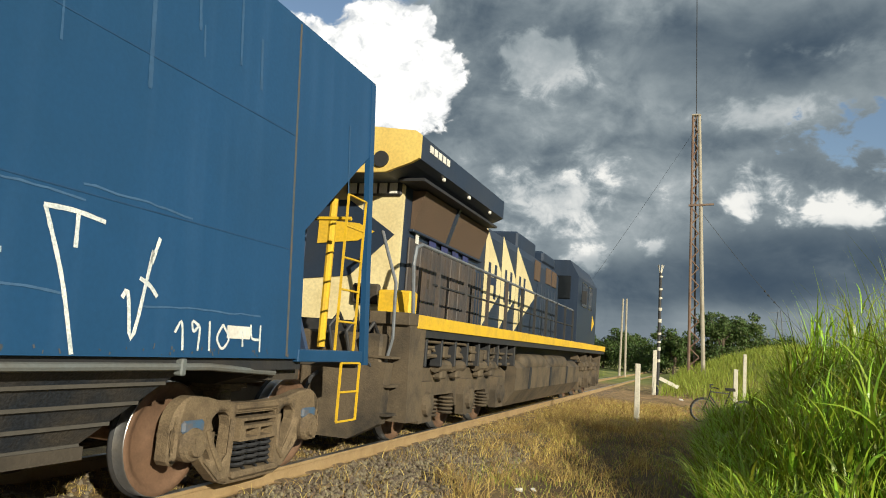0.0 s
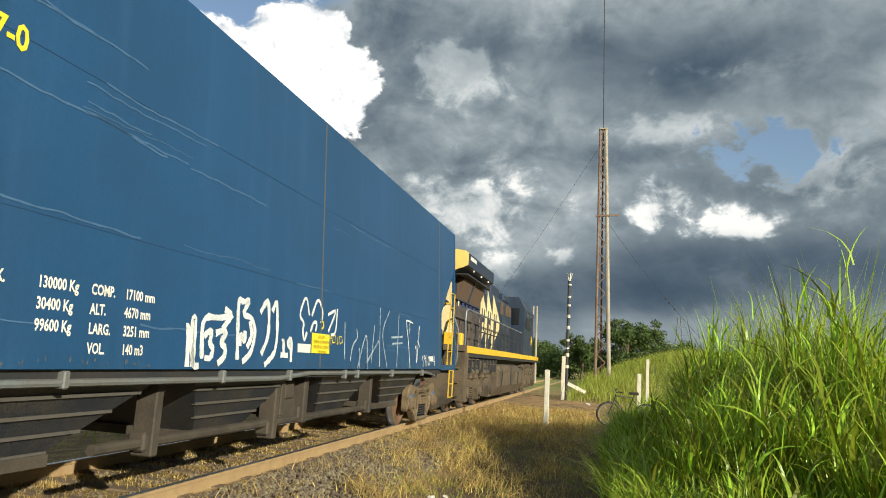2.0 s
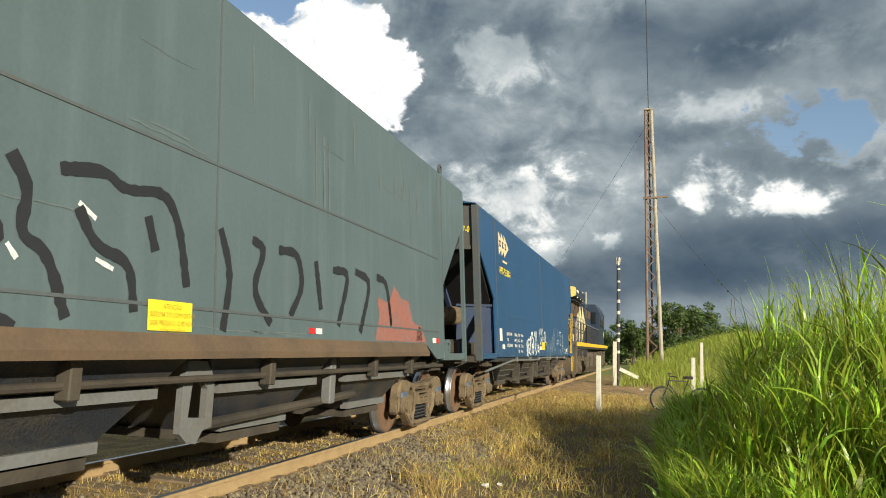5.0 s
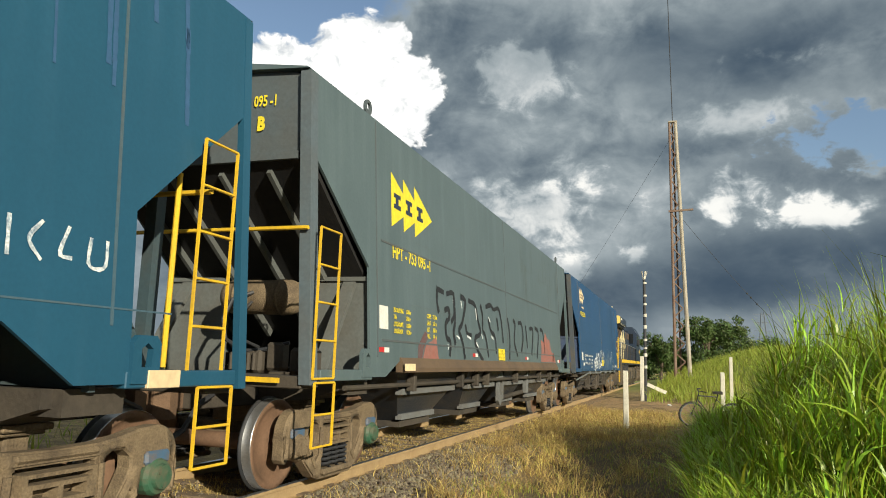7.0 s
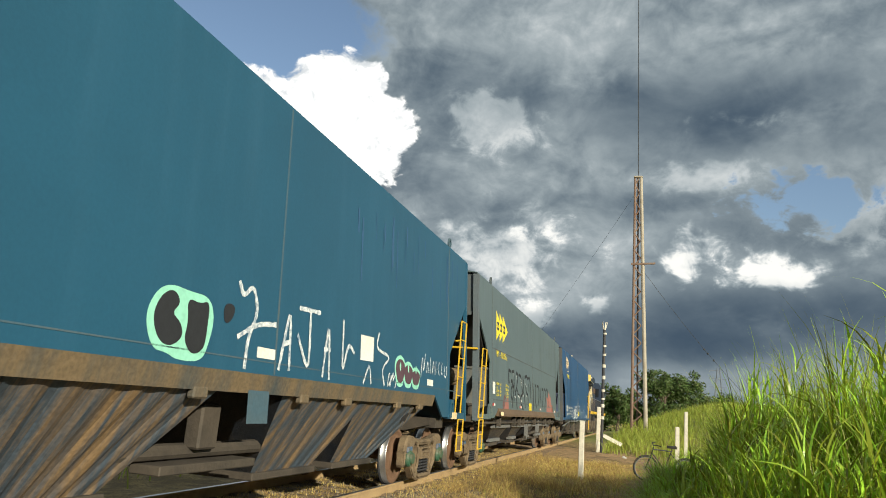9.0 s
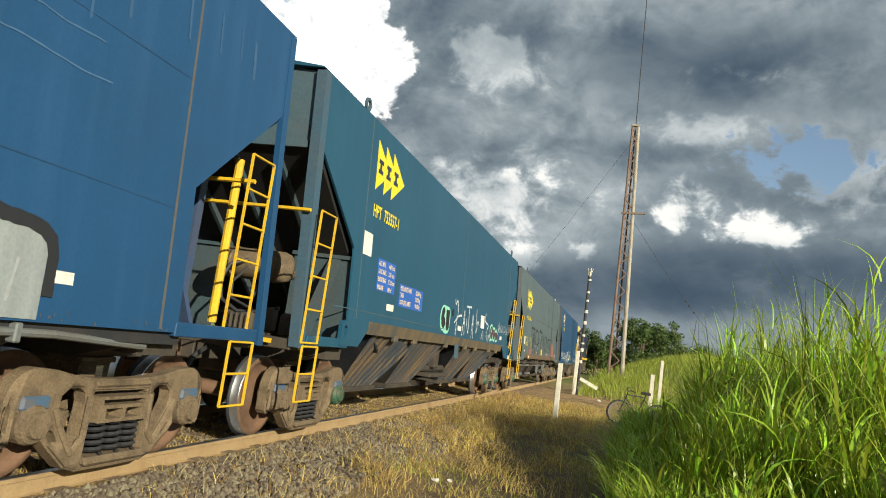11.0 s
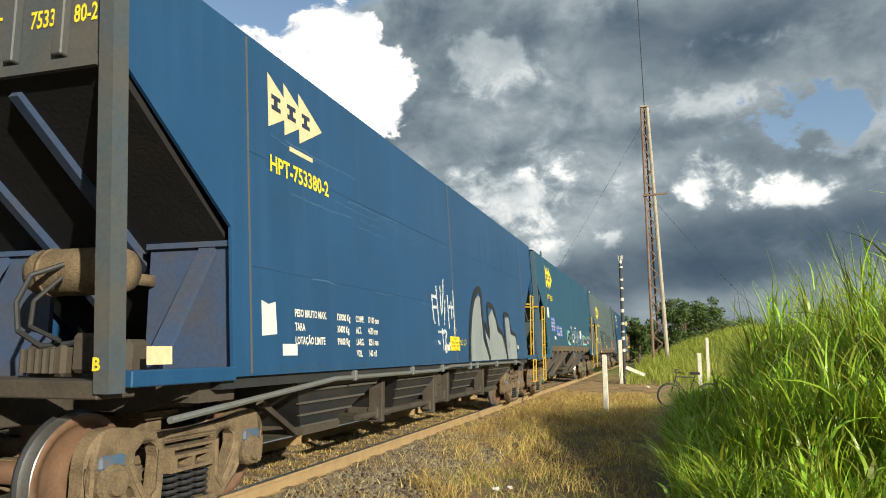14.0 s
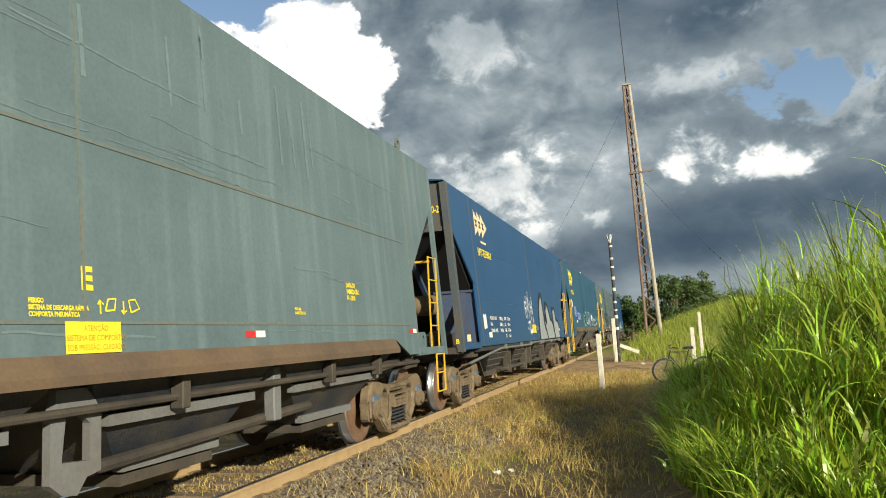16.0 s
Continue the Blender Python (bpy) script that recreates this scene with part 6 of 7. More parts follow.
board = lp("number_board", lambda b: box(b, 0.05, 0.92, 1.0, 1.05, 3.40, 3.62, 0.02), BLACK)
for i in range(5):
    lp("number_bar", lambda b: box(b, 0.10 + i * 0.16, 0.22 + i * 0.16, 0.992, 0.999, 3.43, 3.60), WHITE, board)
lp("cab_light", lambda b: (box(b, 0.30, 0.72, 0.96, 1.05, 1.86, 2.14, 0.03), lathe(b, [(0.10, -0.02), (0.11, 0.03), (0.08, 0.06)], 16, pose(0.5, 0.95, 2.0, 0, 0, -90))), DUSTY, label="round headlight in a box")
lp("yellow_box", lambda b: box(b, 0.80, 1.30, 0.75, 1.0, 1.62, 2.05, 0.03), STRIPE)
# radiator with overhanging wings
RAD = [(-1.42, 3.76), (-1.42, 4.08), (-1.34, 4.13), (-0.7, 4.21), (0.7, 4.21), (1.34, 4.13), (1.42, 4.08), (1.42, 3.76), (1.30, 3.70), (0.95, 3.58), (-0.95, 3.58), (-1.30, 3.70)]
rad = lp("radiator", lambda b: prism(b, RAD, 0.42, 4.60, "y"), LOCO, label="overhanging radiator housing")
lp("radiator_end", lambda b: prism(b, [(x * 1.002, z) for x, z in RAD], 0.36, 0.419, "y"), LOCO_YELLOW, rad, "yellow radiator end")
lp("horn_hole", lambda b: rod(b, (0.88, 0.33, 3.75), (0.88, 0.36, 3.75), 0.11, 16), BLACK, rad)
lp("vent", lambda b: box(b, 0.15, 0.62, 0.32, 0.36, 3.70, 4.10, 0.02), LOCO_YELLOW, rad)
for i in range(5):
    lp("number_bar", lambda b: box(b, 1.421, 1.428, 0.72 + i * 0.17, 0.84 + i * 0.17, 3.93, 4.03), WHITE, rad)
for s in (1, -1):
    for k, (y0, y1) in enumerate(((1.35, 2.75), (2.85, 4.65))):
        lp("screen", lambda b: prism(b, [(s * 0.955, 2.98), (s * 0.99, 2.98), (s * 1.16, 3.54), (s * 0.955, 3.54)], y0, y1, "y"), GRILLE, label="dusty brown air intake screen")
    y = 1.3
    for i in range(8):
        d = lp("engine_door", lambda b: box(b, s * 0.95, s * 0.985, y, y + 0.42, 1.74, 2.86, 0.012), DOOR_BROWN if i < 7 else LOCO)
        lp("latch", lambda b: box(b, s * 0.985, s * 1.0, y + 0.34, y + 0.38, 2.2, 2.34), DUSTY, d)
        y += 0.46
    for i in range(5):
        lp("notice", lambda b: box(b, s * 0.985, s * 0.991, 1.5 + i * 0.55, (1.62 if i == 0 else 1.8) + i * 0.55, 2.80, 3.0), NOTICE_BLUE if i else WHITE)
    for i in range(6):
        lp("engine_door", lambda b: box(b, s * 0.95, s * 0.97, 9.9 + i * 0.46, 10.3 + i * 0.46, 1.78, 3.1, 0.01), LOCO)
    for y0, y1, z0, z1 in ((9.5, 10.1, 3.15, 3.65), (10.9, 11.5, 3.2, 3.62), (11.7, 12.3, 3.2, 3.62)):
        lp("louvre", lambda b: box(b, s * 0.95, s * 0.975, y0, y1, z0, z1), GRILLE)
for s in (1, -1):
    lp("screen_post", lambda b: prism(b, [(s * 0.955, 2.96), (s * 1.01, 2.96), (s * 1.20, 3.56), (s * 0.955, 3.56)], 2.755, 2.845, "y"), LOCO)
    lp("screen_sill", lambda b: box(b, s * 0.95, s * 1.03, 1.30, 4.70, 2.94, 2.978, 0.008), LOCO)
    lp("wing_soffit", lambda b: box(b, s * 0.96, s * 1.34, 0.8, 4.5, 3.56, 3.60), BLACK)
    for i in range(3):
        lp("soffit_lamp", lambda b: box(b, s * 1.36, s * 1.40, 1.4 + i * 1.2, 1.48 + i * 1.2, 3.70, 3.76, 0.01), WHITE)
    for i in range(22):
        lp("door_rib", lambda b: box(b, s * 0.985, s * 0.997, 1.34 + i * 0.165, 1.37 + i * 0.165, 1.80, 2.74), DOOR_BROWN)
    for k, (z, r) in enumerate(((1.32, 0.035), (1.20, 0.028), (1.40, 0.022))):
        lp("air_line", lambda b: pipe(b, [(s * (1.26 + 0.05 * k), 1.1, z), (s * (1.26 + 0.05 * k), 3.0, z), (s * (1.24 + 0.05 * k), 3.4, z - 0.12), (s * (1.24 + 0.05 * k), 6.2, z - 0.12)], r, 7), LOCO_UNDER)
    for i in range(9):
        lp("hanger", lambda b: box(b, s * 1.22, s * 1.40, 1.2 + i * 0.62, 1.26 + i * 0.62, 1.05, 1.46, 0.01), BLACK)
    for y in (7.6, 9.9, 12.2):
        lp("tank_strap", lambda b: prism(b, [(s * 1.36, 0.57), (s * 1.41, 0.55), (s * 1.43, 1.02), (s * 1.39, 1.02)], y, y + 0.12, "y"), BLACK)
# arrow markings on the hood
for s in (1, -1):
    for i in range(3):
        a, x0, x1 = 5.15 + i * 1.25, s * 0.955, s * (0.962 + 0.003 * i)
        q = [(a, 1.78), (a, 3.72), (a + 1.2, 2.95), (a + 1.2, 2.5)] if i < 2 else [(a, 1.78), (a, 3.68), (a + 2.0, 2.72)]
        ar = lp("arrow_head", lambda b: prism(b, q, x0, x1), LOCO_CREAM, label="cream arrow marking")
        lp("mark", lambda b: (box(b, x1, x1 + s * 0.004, a + 0.25, a + 0.42, 2.35, 3.05), box(b, x1, x1 + s * 0.004, a + 0.70, a + 0.87, 2.35, 3.05),
                              box(b, x1, x1 + s * 0.004, a + 0.42, a + 0.70, 2.62, 2.78)), INK, ar)
lp("roof_box", lambda b: box(b, -0.7, 0.7, 8.6, 10.6, 3.76, 4.22, 0.05), LOCO)
lp("roof_box", lambda b: box(b, -0.85, 0.85, 10.9, 12.6, 3.76, 4.08, 0.06), LOCO)
lp("exhaust_stack", lambda b: box(b, -0.3, 0.3, 7.0, 7.9, 3.76, 4.1, 0.04), BLACK)
# cab and nose
cab = lp("cab", lambda b: prism(b, [(-1.42, 1.6), (1.42, 1.6), (1.42, 3.7), (1.15, 4.18), (-1.15, 4.18), (-1.42, 3.7)], 13.4, 17.4, "y"), LOCO)
for s in (1, -1):
    lp("window", lambda b: box(b, s * 1.41, s * 1.43, 14.2, 15.2, 2.85, 3.6, 0.02), DARK_GLASS, cab)
    lp("window", lambda b: box(b, s * 1.41, s * 1.43, 15.5, 16.3, 2.85, 3.6, 0.02), DARK_GLASS, cab)
    lp("arrow_mark", lambda b: prism(b, [(16.5, 2.2), (16.5, 2.7), (17.0, 2.45)], s * 1.421, s * 1.43), STRIPE, cab)
    lp("mirror", lambda b: (box(b, s * 1.46, s * 1.62, 13.9, 13.96, 2.9, 3.3, 0.01), rod(b, (s * 1.4, 13.93, 3.0), (s * 1.5, 13.93, 3.0), 0.015, 6)), BLACK, cab)
lp("windscreen", lambda b: box(b, 0.4, 1.2, 13.37, 13.4, 3.0, 3.7, 0.02), DARK_GLASS, cab)
lp("nose", lambda b: prism(b, [(17.4, 1.6), (19.4, 1.6), (19.3, 2.9), (18.9, 3.1), (17.4, 3.15)], -1.0, 1.0), LOCO)
# handrails, one rail and each stanchion
for s in (1, -1):
    lp("handrail", lambda b: pipe(b, [(s * 1.43, 0.68, 1.0), (s * 1.43, 0.55, 1.75), (s * 1.43, 0.44, 2.35), (s * 1.43, 0.50, 2.6), (s * 1.43, 0.7, 2.66), (s * 1.43, 12.6, 2.62)], 0.026), GREY_RAIL, label="grey tubular handrail")
    lp("mid_rail", lambda b: rod(b, (s * 1.43, 1.2, 2.18), (s * 1.43, 12.6, 2.16), 0.018, 6), BLACK)
    for i in range(10):
        lp("stanchion", lambda b: box(b, s * 1.41, s * 1.46, 1.35 + i * 1.25, 1.41 + i * 1.25, 1.58, 2.64), DOOR_BROWN if i < 4 else BLACK)
    lp("step_well", lambda b: (prism(b, [(0.50, 0.36), (0.95, 0.36), (0.98, 1.62), (0.42, 1.62)], s * 0.95, s * 1.46),
                               box(b, s * 0.9, s * 1.47, 0.36, 1.0, 1.58, 1.74, 0.01)), LOCO_UNDER, label="rear step well plate")
    lp("end_handrail", lambda b: pipe(b, [(s * 1.2, 0.30, 1.05), (s * 1.3, 0.26, 1.4), (s * 1.3, 0.22, 2.1), (s * 1.05, 0.24, 2.75), (s * 0.95, 0.5, 2.75)], 0.022), GREY_RAIL)
    for z in (0.45, 0.80, 1.15):
        lp("step", lambda b: box(b, s * 0.9, s * 1.36, 0.14, 0.42, z, z + 0.03), LOCO_UNDER)
lp("pilot", lambda b: prism(b, [(-1.3, 1.1), (1.3, 1.1), (1.25, 0.35), (0.85, 0.14), (-0.85, 0.14), (-1.25, 0.35)], 0.12, 0.34, "y"), LOCO_UNDER, label="dusty rear pilot plate")
lp("front_pilot", lambda b: prism(b, [(-1.3, 1.5), (1.3, 1.5), (1.25, 0.35), (0.85, 0.14), (-0.85, 0.14), (-1.25, 0.35)], 19.9, 20.15, "y"), LOCO_UNDER)
lp("buffer_beam", lambda b: box(b, -1.2, 1.2, 0.16, 0.62, 1.05, 1.45, 0.03), LOCO_UNDER)
for k, (x, z) in enumerate(((0.55, 1.5), (0.8, 1.45), (1.05, 1.4))):
    lp("hose", lambda b: pipe(b, [(x, 0.4, z), (x + 0.02, 0.16, z + 0.18), (x - 0.05, 0.05, z), (x, 0.1, z - 0.3), (x + 0.1, 0.2, z - 0.45)], 0.024), BLACK)
coupler(loco, 0.12, -1)
coupler(loco, 20.0, 1)
# tank, reservoirs, ducts
tank = lp("fuel_tank", lambda b: prism(b, [(-1.38, 0.55), (-1.15, 0.22), (1.15, 0.22), (1.38, 0.55), (1.40, 1.0), (1.25, 1.15), (-1.25, 1.15), (-1.40, 1.0)], 6.4, 14.4, "y"), LOCO_UNDER)
for s in (1, -1):
    for y in (8.3, 11.2):
        lp("air_tank", lambda b: lathe(b, [(0.05, -1.15), (0.17, -1.1), (0.2, -1.0), (0.2, 1.0), (0.17, 1.1), (0.05, 1.15)], 16, pose(s * 1.22, y, 1.10, 0, 0, 90)), LOCO_UNDER, tank, "", True)
    rl = random.Random(3)
    for i in range(16):
        y = 1.3 + i * 0.36 if i < 13 else 15.0 + (i - 13) * 1.4
        lp("pipework", lambda b: (box(b, s * 1.0, s * (1.25 + 0.12 * rl.random()), y, y + 0.12 + 0.16 * rl.random(), 1.08 + 0.12 * rl.random(), 1.3 + 0.1 * rl.random(), 0.015),
                                  pipe(b, [(s * 1.2, y, 1.38), (s * 1.3, y + 0.2, 1.3 - 0.2 * rl.random()), (s * 1.28, y + 0.5, 1.2)], 0.025, 6)), LOCO_UNDER)


def six_wheel_bogie(y):
    base = new("bogie")
    base.parent = loco
    base.location = (0, y, 0)
    for s in (1, -1):
        sp = 1.95
        outer = [(-2.75, 0.62), (-2.75, 0.92), (-2.3, 1.02), (2.3, 1.02), (2.75, 0.92), (2.75, 0.62), (2.4, 0.62), (2.35, 0.42), (1.55, 0.42), (1.35, 0.62), (0.45, 0.62), (0.35, 0.42),
                 (-0.35, 0.42), (-0.45, 0.62), (-1.35, 0.62), (-1.55, 0.42), (-2.35, 0.42), (-2.4, 0.62)]
        b = bmesh.new()
        prism(b, outer, s * 1.02, s * 1.22)
        part("sideframe", b, LOCO_UNDER, base)
        for a in (-sp, 0, sp):
            b = bmesh.new()
            prism(b, [(a - 0.24, 0.28), (a + 0.24, 0.28), (a + 0.3, 0.6), (a + 0.2, 0.84), (a - 0.2, 0.84), (a - 0.3, 0.6)], s * 1.2, s * 1.34)
            lathe(b, [(0.17, 0.0), (0.16, 0.07), (0.05, 0.09)], 14, Matrix.Translation((s * 1.33, a, 0.53)) @ Matrix.Diagonal((s, 1, 1, 1)))
            part("axle_box", b, LOCO_UNDER, base)
        for a in (-sp + 0.62, -0.62, 0.62, sp - 0.62):
            b = bmesh.new()
            for k in range(5):
                lathe(b, [(0.10, -0.02), (0.13, 0.0), (0.10, 0.02)], 12, pose(s * 1.16, a, 0.33 + k * 0.055, 0, 90, 0))
            part("coil_spring", b, LOCO_UNDER, base)
            b = bmesh.new()
            box(b, s * 1.2, s * 1.36, a - 0.12, a + 0.12, 0.86, 1.12, 0.03)
            rod(b, (s * 1.3, a - 0.25, 1.05), (s * 1.3, a + 0.25, 1.05), 0.09, 10)
            part("brake_cylinder", b, LOCO_UNDER, base)
    for a in (-1.95, 0, 1.95):
        w = shared("wheelset", WHEELSET, base, pose(0, a, WHEEL_R))
        w.scale = (1, 1.12, 1.12)
        w.location.z = WHEEL_R * 1.12
        WHEELS.append((w, a, WHEEL_R * 1.12, 20.0))


six_wheel_bogie(3.45)
six_wheel_bogie(16.9)
TRAIN.append((loco, LY))

# ---- posts, signal, mast ----
def post(x, y, h, w, name="post", label="white painted concrete post in the grass"):
    bm = bmesh.new()
    z = float(ground_z(x, y))
    box(bm, -w / 2, w / 2, -w / 2, w / 2, -0.25, h, 0.012)
    for v in bm.verts:
        v.co.x *= 1 - 0.08 * v.co.z / h
    o = tagged(part(name, bm, CONCRETE), label, "post", "white posts")
    o.location = (x, y, z)
    return o


def place(az, dist):
    return EYE[0] + dist * math.sin(radians(az)), EYE[1] + dist * math.cos(radians(az))


CONCRETE = material("whitewashed_concrete", (0.66, 0.62, 0.52), 0.85, 0, (0.40, 0.36, 0.28), 0.6, 3, 40, 0.3)
WOOD = material("weathered_pole", (0.40, 0.36, 0.29), 0.85, 0, (0.22, 0.17, 0.12), 0.6, 2.0, 30, 0.3)
MAST_RUST = material("rusty_mast", (0.17, 0.10, 0.07), 0.8, 0.1, (0.30, 0.25, 0.2), 0.6, 0.8, 30, 0.2)
post(3.45, 18.84, 1.43, 0.13).rotation_euler = (0, radians(-0.6), 0)
post(*place(2.4, 27.0), 1.45, 0.15, label="short white concrete post behind tall grass")
post(*place(3.0, 33.0), 2.0, 0.14, label="white concrete post on the grassy rise")

sig = empty("signal_pole", "black and white banded pole beside a white post", "pole")
sig.location = (3.02, 34.9, float(ground_z(3.02, 34.9)))
bm = bmesh.new()
rod(bm, (0.05, 0, -0.2), (0.02, 0, 5.75), 0.075, 10, 0.065)
part("pole", bm, BLACK, sig)
rs = random.Random(12)
z = 1.5
while z < 5.6:
    bm = bmesh.new()
    d = rs.uniform(0.07, 0.20)
    rod(bm, (0.05, 0, z), (0.045, 0, z + d), 0.083, 10)
    part("white_band", bm, CONCRETE, sig, "white painted band")
    z += d + rs.uniform(0.14, 0.55)
for i in range(5):
    bm = bmesh.new()
    a = i * 1.3
    bar(bm, (0.02, 0, 5.45), (0.02 + 0.14 * math.cos(a), 0.14 * math.sin(a), 6.05), 0.05, 0.02)
    part("top_strip", bm, CONCRETE, sig)
bm = bmesh.new()
box(bm, -0.20, -0.02, -0.08, 0.08, -0.2, 2.05, 0.015)
part("white_post", bm, CONCRETE, sig, "white concrete post")
bm = bmesh.new()
bar(bm, (0.12, -0.05, 0.78), (0.95, 0.1, 0.42), 0.07, 0.16)
part("fallen_board", bm, CONCRETE, sig, "slanting white board")

mast = empty("radio_mast", "tall guyed lattice mast of rusty steel and pale timber", "mast")
MX, MY = place(-0.35, 50.0)
MZ = float(ground_z(MX, MY))
mast.location = (MX, MY, MZ)
MH = 1.375 + 50 * math.tan(radians(18.6)) - MZ
bm = bmesh.new()
rod(bm, (-0.46, 0, -0.4), (-0.62, 0, MH), 0.10, 8, 0.075)
part("leg", bm, MAST_RUST, mast, "rusty steel leg")
bm = bmesh.new()
rod(bm, (0.46, 0, -0.4), (-0.22, 0, MH), 0.14, 8, 0.11)
part("leg", bm, WOOD, mast, "pale timber leg")
bm = bmesh.new()
rod(bm, (-0.1, 0.5, -0.4), (-0.42, 0.25, MH), 0.06, 8)
part("leg", bm, MAST_RUST, mast)
n = 30
for i in range(n):
    z0, z1 = MH * i / n, MH * (i + 1) / n
    l0, l1 = -0.46 - 0.16 * i / n, -0.46 - 0.16 * (i + 1) / n
    r0_, r1_ = 0.46 - 0.68 * i / n, 0.46 - 0.68 * (i + 1) / n
    bm = bmesh.new()
    m_ = lambda l, r: l + (r - l) * 0.72
    rod(bm, (l0, 0, z0) if i % 2 else (m_(l0, r0_), 0, z0), (m_(l1, r1_), 0, z1) if i % 2 else (l1, 0, z1), 0.045, 6)
    part("brace", bm, MAST_RUST, mast)
bm = bmesh.new()
bar(bm, (-0.75, -0.1, MH * 0.64), (0.85, -0.1, MH * 0.645), 0.12, 0.12)
part("cross_arm", bm, MAST_RUST, mast)
bm = bmesh.new()
box(bm, -0.7, -0.1, -0.14, 0.14, MH - 0.05, MH + 0.06, 0.02)
part("cap", bm, WOOD, mast)
bm = bmesh.new()
rod(bm, (-0.40, 0, MH), (-0.75, 0, MH + 17), 0.028, 6)
part("aerial", bm, BLACK, mast, "thin aerial rod")
for k, (end, r) in enumerate((((8.2, 6.0), 0.013), ((-14.0, 12.0), 0.008))):
    bm = bmesh.new()
    top = Vector((0.0, 0, MH * (0.62 if k == 0 else 0.985)))
    foot = Vector((end[0], end[1], float(ground_z(MX + end[0], MY + end[1])) - MZ + 0.05))
    prev = top
    for i in range(1, 13):
        f = i / 12
        p = top.lerp(foot, f) - Vector((0, 0, 0.35 * math.sin(math.pi * f)))
        rod(bm, prev, p, r, 5)
        prev = p
    part("guy_wire", bm, BLACK, mast, "steel guy wire")
    if k == 0:
        for f in (0.52, 0.55, 0.60):
            bm = bmesh.new()
            p = top.lerp(foot, f) - Vector((0, 0, 0.35 * math.sin(math.pi * f)))
            bmesh.ops.create_icosphere(bm, subdivisions=1, radius=0.08, matrix=Matrix.Translation(p))
            part("insulator", bm, BLACK, mast)

fx, fy = place(-5.7, 60.0)
pole = empty("utility_pole", "slender pale concrete utility pole far off", "pole")
pole.location = (fx, fy, float(ground_z(fx, fy)))
for dx in (-0.14, 0.14):
    bm = bmesh.new()
    rod(bm, (dx * 1.6, 0, -0.3), (dx, 0, 6.3), 0.10, 8, 0.07)
    part("leg", bm, WOOD, pole)

px_, py_ = place(5.25, 330.0)
pylon = empty("pylon", "distant grey steel lattice pylon", "pylon")
pylon.location = (px_, py_, float(ground_z(px_, py_)) - 0.5)
bm = bmesh.new()
for sx in (-1, 1):
    for sy in (-1, 1):
        bar(bm, (sx * 2.4, sy * 2.4, 0), (sx * 0.5, sy * 0.5, 25), 0.16)
part("tower_legs", bm, GREY_RAIL, pylon)
bm = bmesh.new()
for i in range(9):
    z0, z1 = i * 2.7, i * 2.7 + 2.7
    w0, w1 = 2.4 - 1.9 * z0 / 25, 2.4 - 1.9 * min(z1, 25) / 25
    bar(bm, (-w0, -w0, z0), (w1, -w1, z1), 0.10)
    bar(bm, (w0, -w0, z0), (-w1, -w1, z1), 0.10)
part("lattice", bm, GREY_RAIL, pylon)
for z in (17, 20.5, 24):
    bm = bmesh.new()
    bar(bm, (-3.6, 0, z), (3.6, 0, z), 0.16)
    part("arm", bm, GREY_RAIL, pylon)


# ---- bicycle ----
TYRE = material("tyre_rubber", (0.022, 0.021, 0.02), 0.8, 0, (0.08, 0.06, 0.04), 0.5, 6)
BIKE_BLACK = material("black_bicycle_frame", (0.02, 0.02, 0.024), 0.4)


def torus(bm, R, r, sides=26, tube=8, m=Matrix()):
    ring = [[bm.verts.new(m @ Vector(((R + r * math.cos(b)) * math.cos(a), r * math.sin(b), (R + r * math.cos(b)) * math.sin(a))))
             for b in [2 * math.pi * j / tube for j in range(tube)]] for a in [2 * math.pi * i / sides for i in range(sides)]]
    for i in range(sides):
        p, q = ring[i], ring[(i + 1) % sides]
        for j in range(tube):
            bm.faces.new((p[j], p[(j + 1) % tube], q[(j + 1) % tube], q[j]))


bike = empty("bicycle", "black bicycle leaning in the grass beside the dirt track", "bicycle")
for wx in (0.0, 1.05):
    bm = bmesh.new()
    torus(bm, 0.315, 0.027)
    wheel = part("wheel", bm, TYRE, bike, "black bicycle tyre", True)
    wheel.location = (wx, 0, 0.34)
    bm = bmesh.new()
    torus(bm, 0.285, 0.012, 26, 5)
    part("rim", bm, GREY_RAIL, wheel)
    for i in range(14):
        bm = bmesh.new()
        a = i * 2 * math.pi / 14
        rod(bm, (0.02 * math.cos(a), 0, 0.02 * math.sin(a)), (0.285 * math.cos(a), 0, 0.285 * math.sin(a)), 0.003, 4)
        part("spoke", bm, GREY_RAIL, wheel)
bm = bmesh.new()
pipe(bm, [(0.0, 0, 0.34), (0.13, 0, 0.68), (0.18, 0, 0.90)], 0.016)
pipe(bm, [(0.15, 0, 0.74), (0.50, 0, 0.32), (0.66, 0, 0.82), (0.16, 0, 0.84)], 0.016)
pipe(bm, [(0.50, 0, 0.32), (1.05, 0, 0.34), (0.64, 0, 0.76)], 0.012)
part("frame", bm, BIKE_BLACK, bike)
bm = bmesh.new()
pipe(bm, [(0.30, -0.30, 0.98), (0.20, -0.2, 0.99), (0.18, 0, 0.93), (0.20, 0.2, 0.99), (0.30, 0.30, 0.98)], 0.014)
part("handlebar", bm, BIKE_BLACK, bike)
bm = bmesh.new()
prism(bm, [(0.54, -0.03), (0.60, -0.05), (0.78, -0.09), (0.80, 0.09), (0.60, 0.05), (0.54, 0.03)], 0.90, 0.96, "z")
rod(bm, (0.67, 0, 0.82), (0.67, 0, 0.92), 0.014, 6)
part("saddle", bm, TYRE, bike)
bx, by = place(0.15, 20.6)
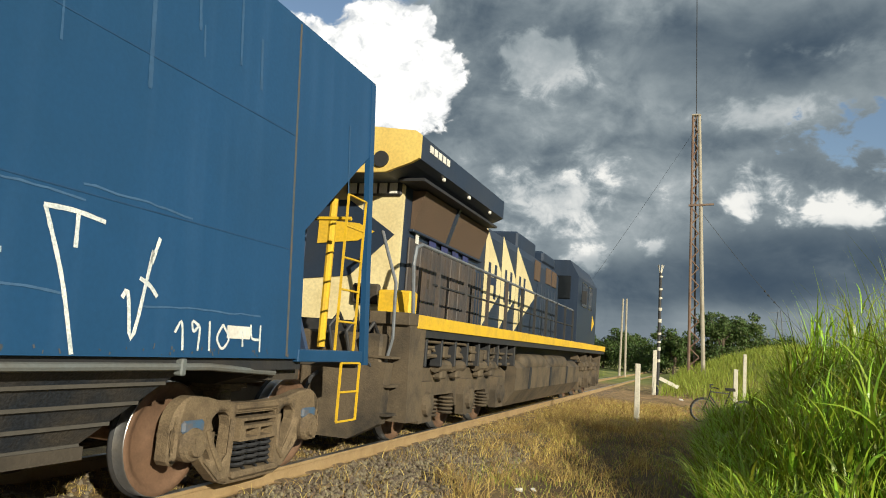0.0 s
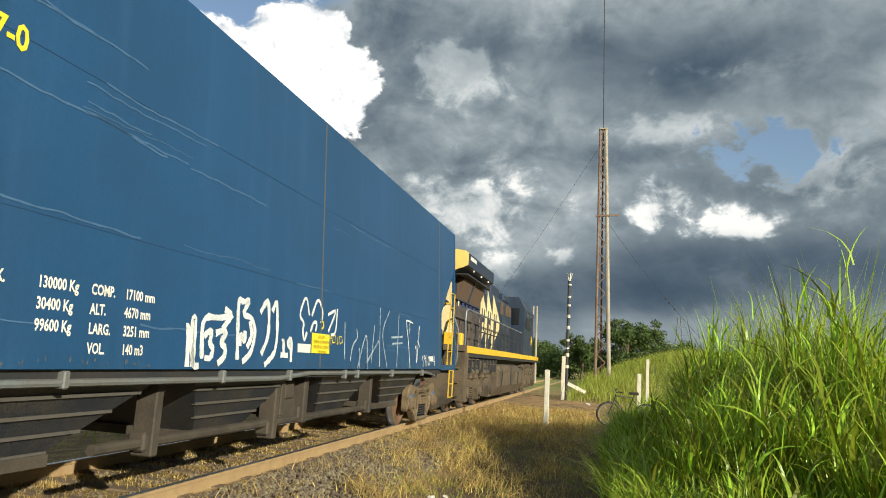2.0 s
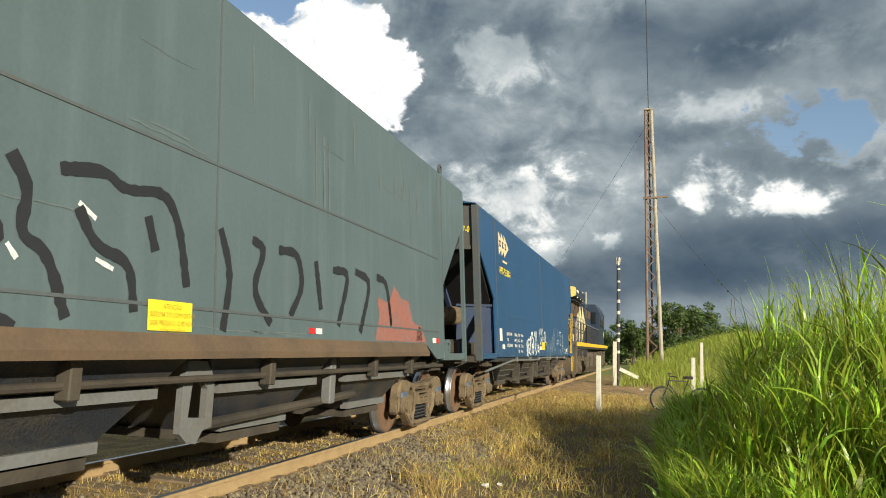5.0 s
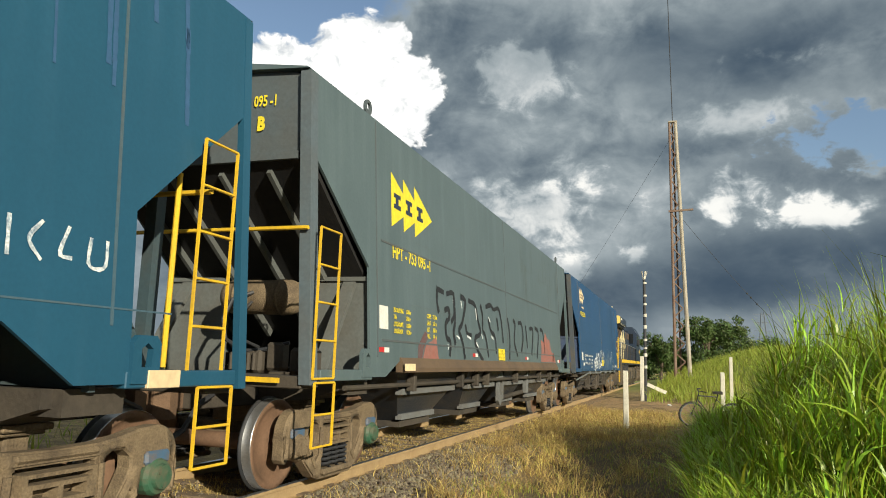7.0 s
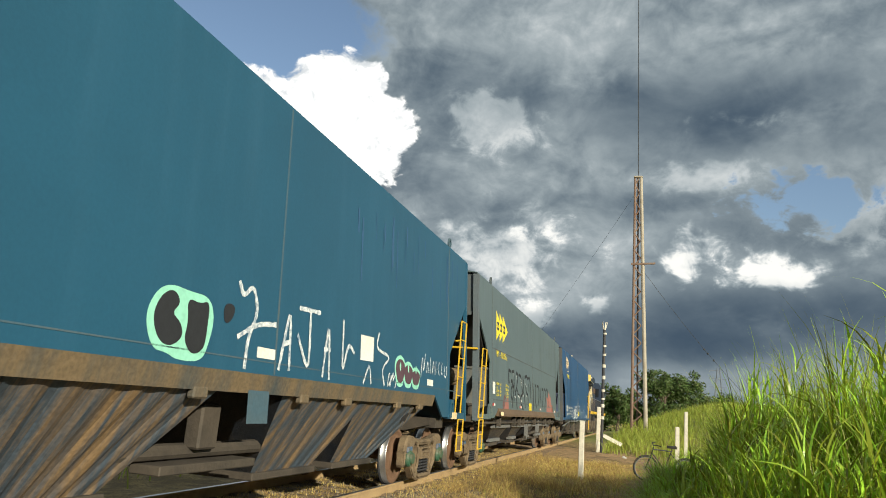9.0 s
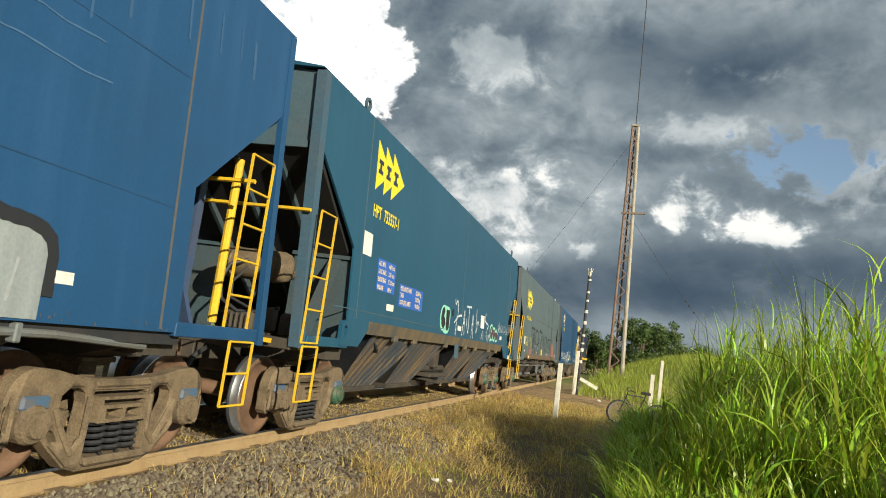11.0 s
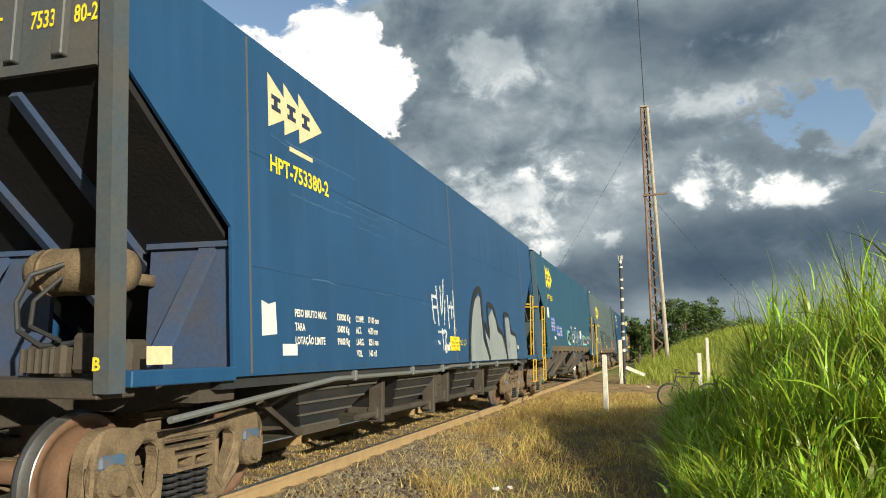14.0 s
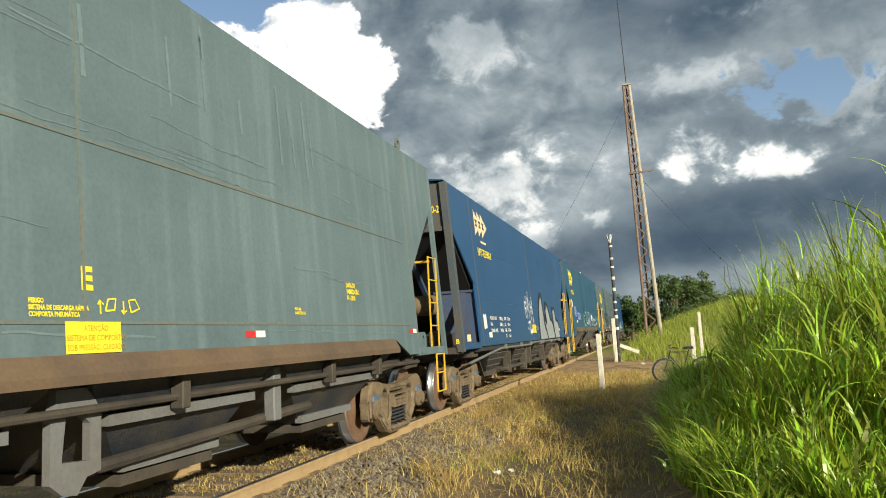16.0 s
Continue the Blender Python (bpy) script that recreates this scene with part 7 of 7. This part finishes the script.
bike.matrix_basis = pose(bx, by, float(ground_z(bx, by)) - 0.02, 8, 0, 14)


# ---- trees ----
BARK = material("tree_bark", (0.10, 0.075, 0.05), 0.9, 0, (0.05, 0.04, 0.03), 0.6, 3, 30, 0.4)
LEAVES = material("tree_leaf", (0.075, 0.115, 0.026), 0.6, 0, (0.040, 0.075, 0.016), 0.6, 0.4, 9, 0.0, trans=0.25, island=0.45)


def tree(x, y, h, w, seed, leaves=2600, leaf=0.34, base=0.30, label="broad dark green tree at the field's edge"):
    r = np.random.default_rng(seed)
    t = empty("tree", label, "tree", "trees on the horizon")
    t.location = (x, y, float(ground_z(x, y)) - 0.1)
    bm = bmesh.new()
    rod(bm, (0, 0, -0.2), (0.05 * w, 0, h * 0.55), 0.05 * h, 8, 0.025 * h)
    ends = []
    for i in range(7):
        a, e = r.uniform(0, 6.28), r.uniform(0.55, 0.92) * h
        p = Vector((math.cos(a) * w * 0.33, math.sin(a) * w * 0.33, e))
        rod(bm, (0.03 * w, 0, h * r.uniform(0.25, 0.5)), p, 0.018 * h, 6, 0.006 * h)
        ends.append(p)
    part("trunk", bm, BARK, t)
    clump = []
    for p in ends:
        for k in range(4):
            clump.append((np.array(p) + r.normal(0, 1, 3) * np.array([0.12 * w, 0.12 * w, 0.09 * h]), r.uniform(0.13, 0.24) * w))
    for k in range(14):
        a = r.uniform(0, 6.28)
        clump.append((np.array([math.cos(a) * w * r.uniform(0.1, 0.46), math.sin(a) * w * r.uniform(0.1, 0.46), h * r.uniform(base, 0.75)]), r.uniform(0.13, 0.24) * w))
    which = r.integers(0, len(clump), leaves)
    c = np.array([clump[i][0] for i in which])
    rad = np.array([clump[i][1] for i in which])
    d = r.normal(0, 1, (leaves, 3))
    d /= np.linalg.norm(d, axis=1)[:, None]
    pos = c + d * (rad * r.uniform(0.55, 1.05, leaves))[:, None] * np.array([1, 1, 0.75])
    a1 = r.normal(0, 1, (leaves, 3))
    a1 /= np.linalg.norm(a1, axis=1)[:, None]
    a2 = np.cross(a1, d)
    a2 /= np.linalg.norm(a2, axis=1)[:, None] + 1e-6
    sz = leaf * r.uniform(0.5, 1.3, leaves)[:, None]
    v = np.stack([pos - a1 * sz, pos - a2 * sz * 0.5, pos + a1 * sz, pos + a2 * sz * 0.5], 1)
    me = bpy.data.meshes.new("crown")
    me.from_pydata(v.reshape(-1, 3).tolist(), [], np.arange(leaves * 4).reshape(-1, 4).tolist())
    me.materials.append(LEAVES)
    o = new("crown", me)
    o.parent = t
    return t


for az, dist, h, w, seed in ((-1.95, 78, 5.2, 3.4, 1), (1.35, 80, 5.6, 4.6, 2), (2.5, 84, 5.9, 4.0, 3), (-5.3, 95, 5.2, 5.5, 4), (-7.2, 100, 4.4, 6.0, 5), (-3.9, 110, 4.2, 7.0, 6),
                             (-9.5, 120, 5.0, 8.0, 7), (-12.5, 115, 5.4, 8.0, 8)):
    tx, ty = place(az, dist)
    tree(tx, ty, h * 0.86, w, seed, 6500, 0.15, 0.12)
for i, (az, dist, h, w) in enumerate(((3.6, 88, 2.2, 4.5), (4.7, 90, 2.0, 4.5), (5.8, 92, 1.8, 4.5), (0.2, 82, 2.6, 4.0), (-0.9, 84, 2.4, 3.6), (-2.9, 86, 2.6, 3.8), (-4.6, 88, 2.8, 4.5))):
    tx, ty = place(az, dist)
    tree(tx, ty, h, w, 40 + i, 1500, 0.15, 0.1, "rounded green bush on the rise")
# far wood along the horizon
rw = np.random.default_rng(77)
nl = 16000
a = np.radians(rw.uniform(-65, 45, nl))
dd = rw.uniform(240, 300, nl)
hh = (4.0 + 2.5 * np.sin(a * 37) * np.sin(a * 11) + 1.5 * np.sin(a * 90)) * rw.uniform(0.0, 1.0, nl) ** 0.8
cx_, cy_ = EYE[0] + dd * np.sin(a), dd * np.cos(a)
c = np.stack([cx_, cy_, ground_z(cx_, cy_) + hh], 1)
u1 = rw.normal(0, 1, (nl, 3))
u1 /= np.linalg.norm(u1, axis=1)[:, None]
u2 = np.cross(u1, rw.normal(0, 1, (nl, 3)))
u2 /= np.linalg.norm(u2, axis=1)[:, None]
sz = rw.uniform(0.4, 1.0, nl)[:, None]
me = bpy.data.meshes.new("far_wood")
me.from_pydata(np.stack([c - u1 * sz, c - u2 * sz * 0.6, c + u1 * sz, c + u2 * sz * 0.6], 1).reshape(-1, 3).tolist(), [], np.arange(nl * 4).reshape(-1, 4).tolist())
me.materials.append(LEAVES)
tagged(new("far_wood", me), "dark green woodland along the horizon", "woodland", kind="stuff")


def rolled(t):
    """Metres rolled at a time, straight between the known ones."""
    return float(np.interp(t, [r[0] for r in ROLL], [r[1] for r in ROLL]))


def motions():
    for ob, y in TRAIN:
        walk(ob, [(t, pose(0, y + d, 0)) for t, d in ROLL])
    for ob, y, r, phase in WHEELS:
        walk(ob, [(i / 10, pose(0, y, r, -math.degrees(rolled(i / 10) / r) + phase)) for i in range(161)])


motions()
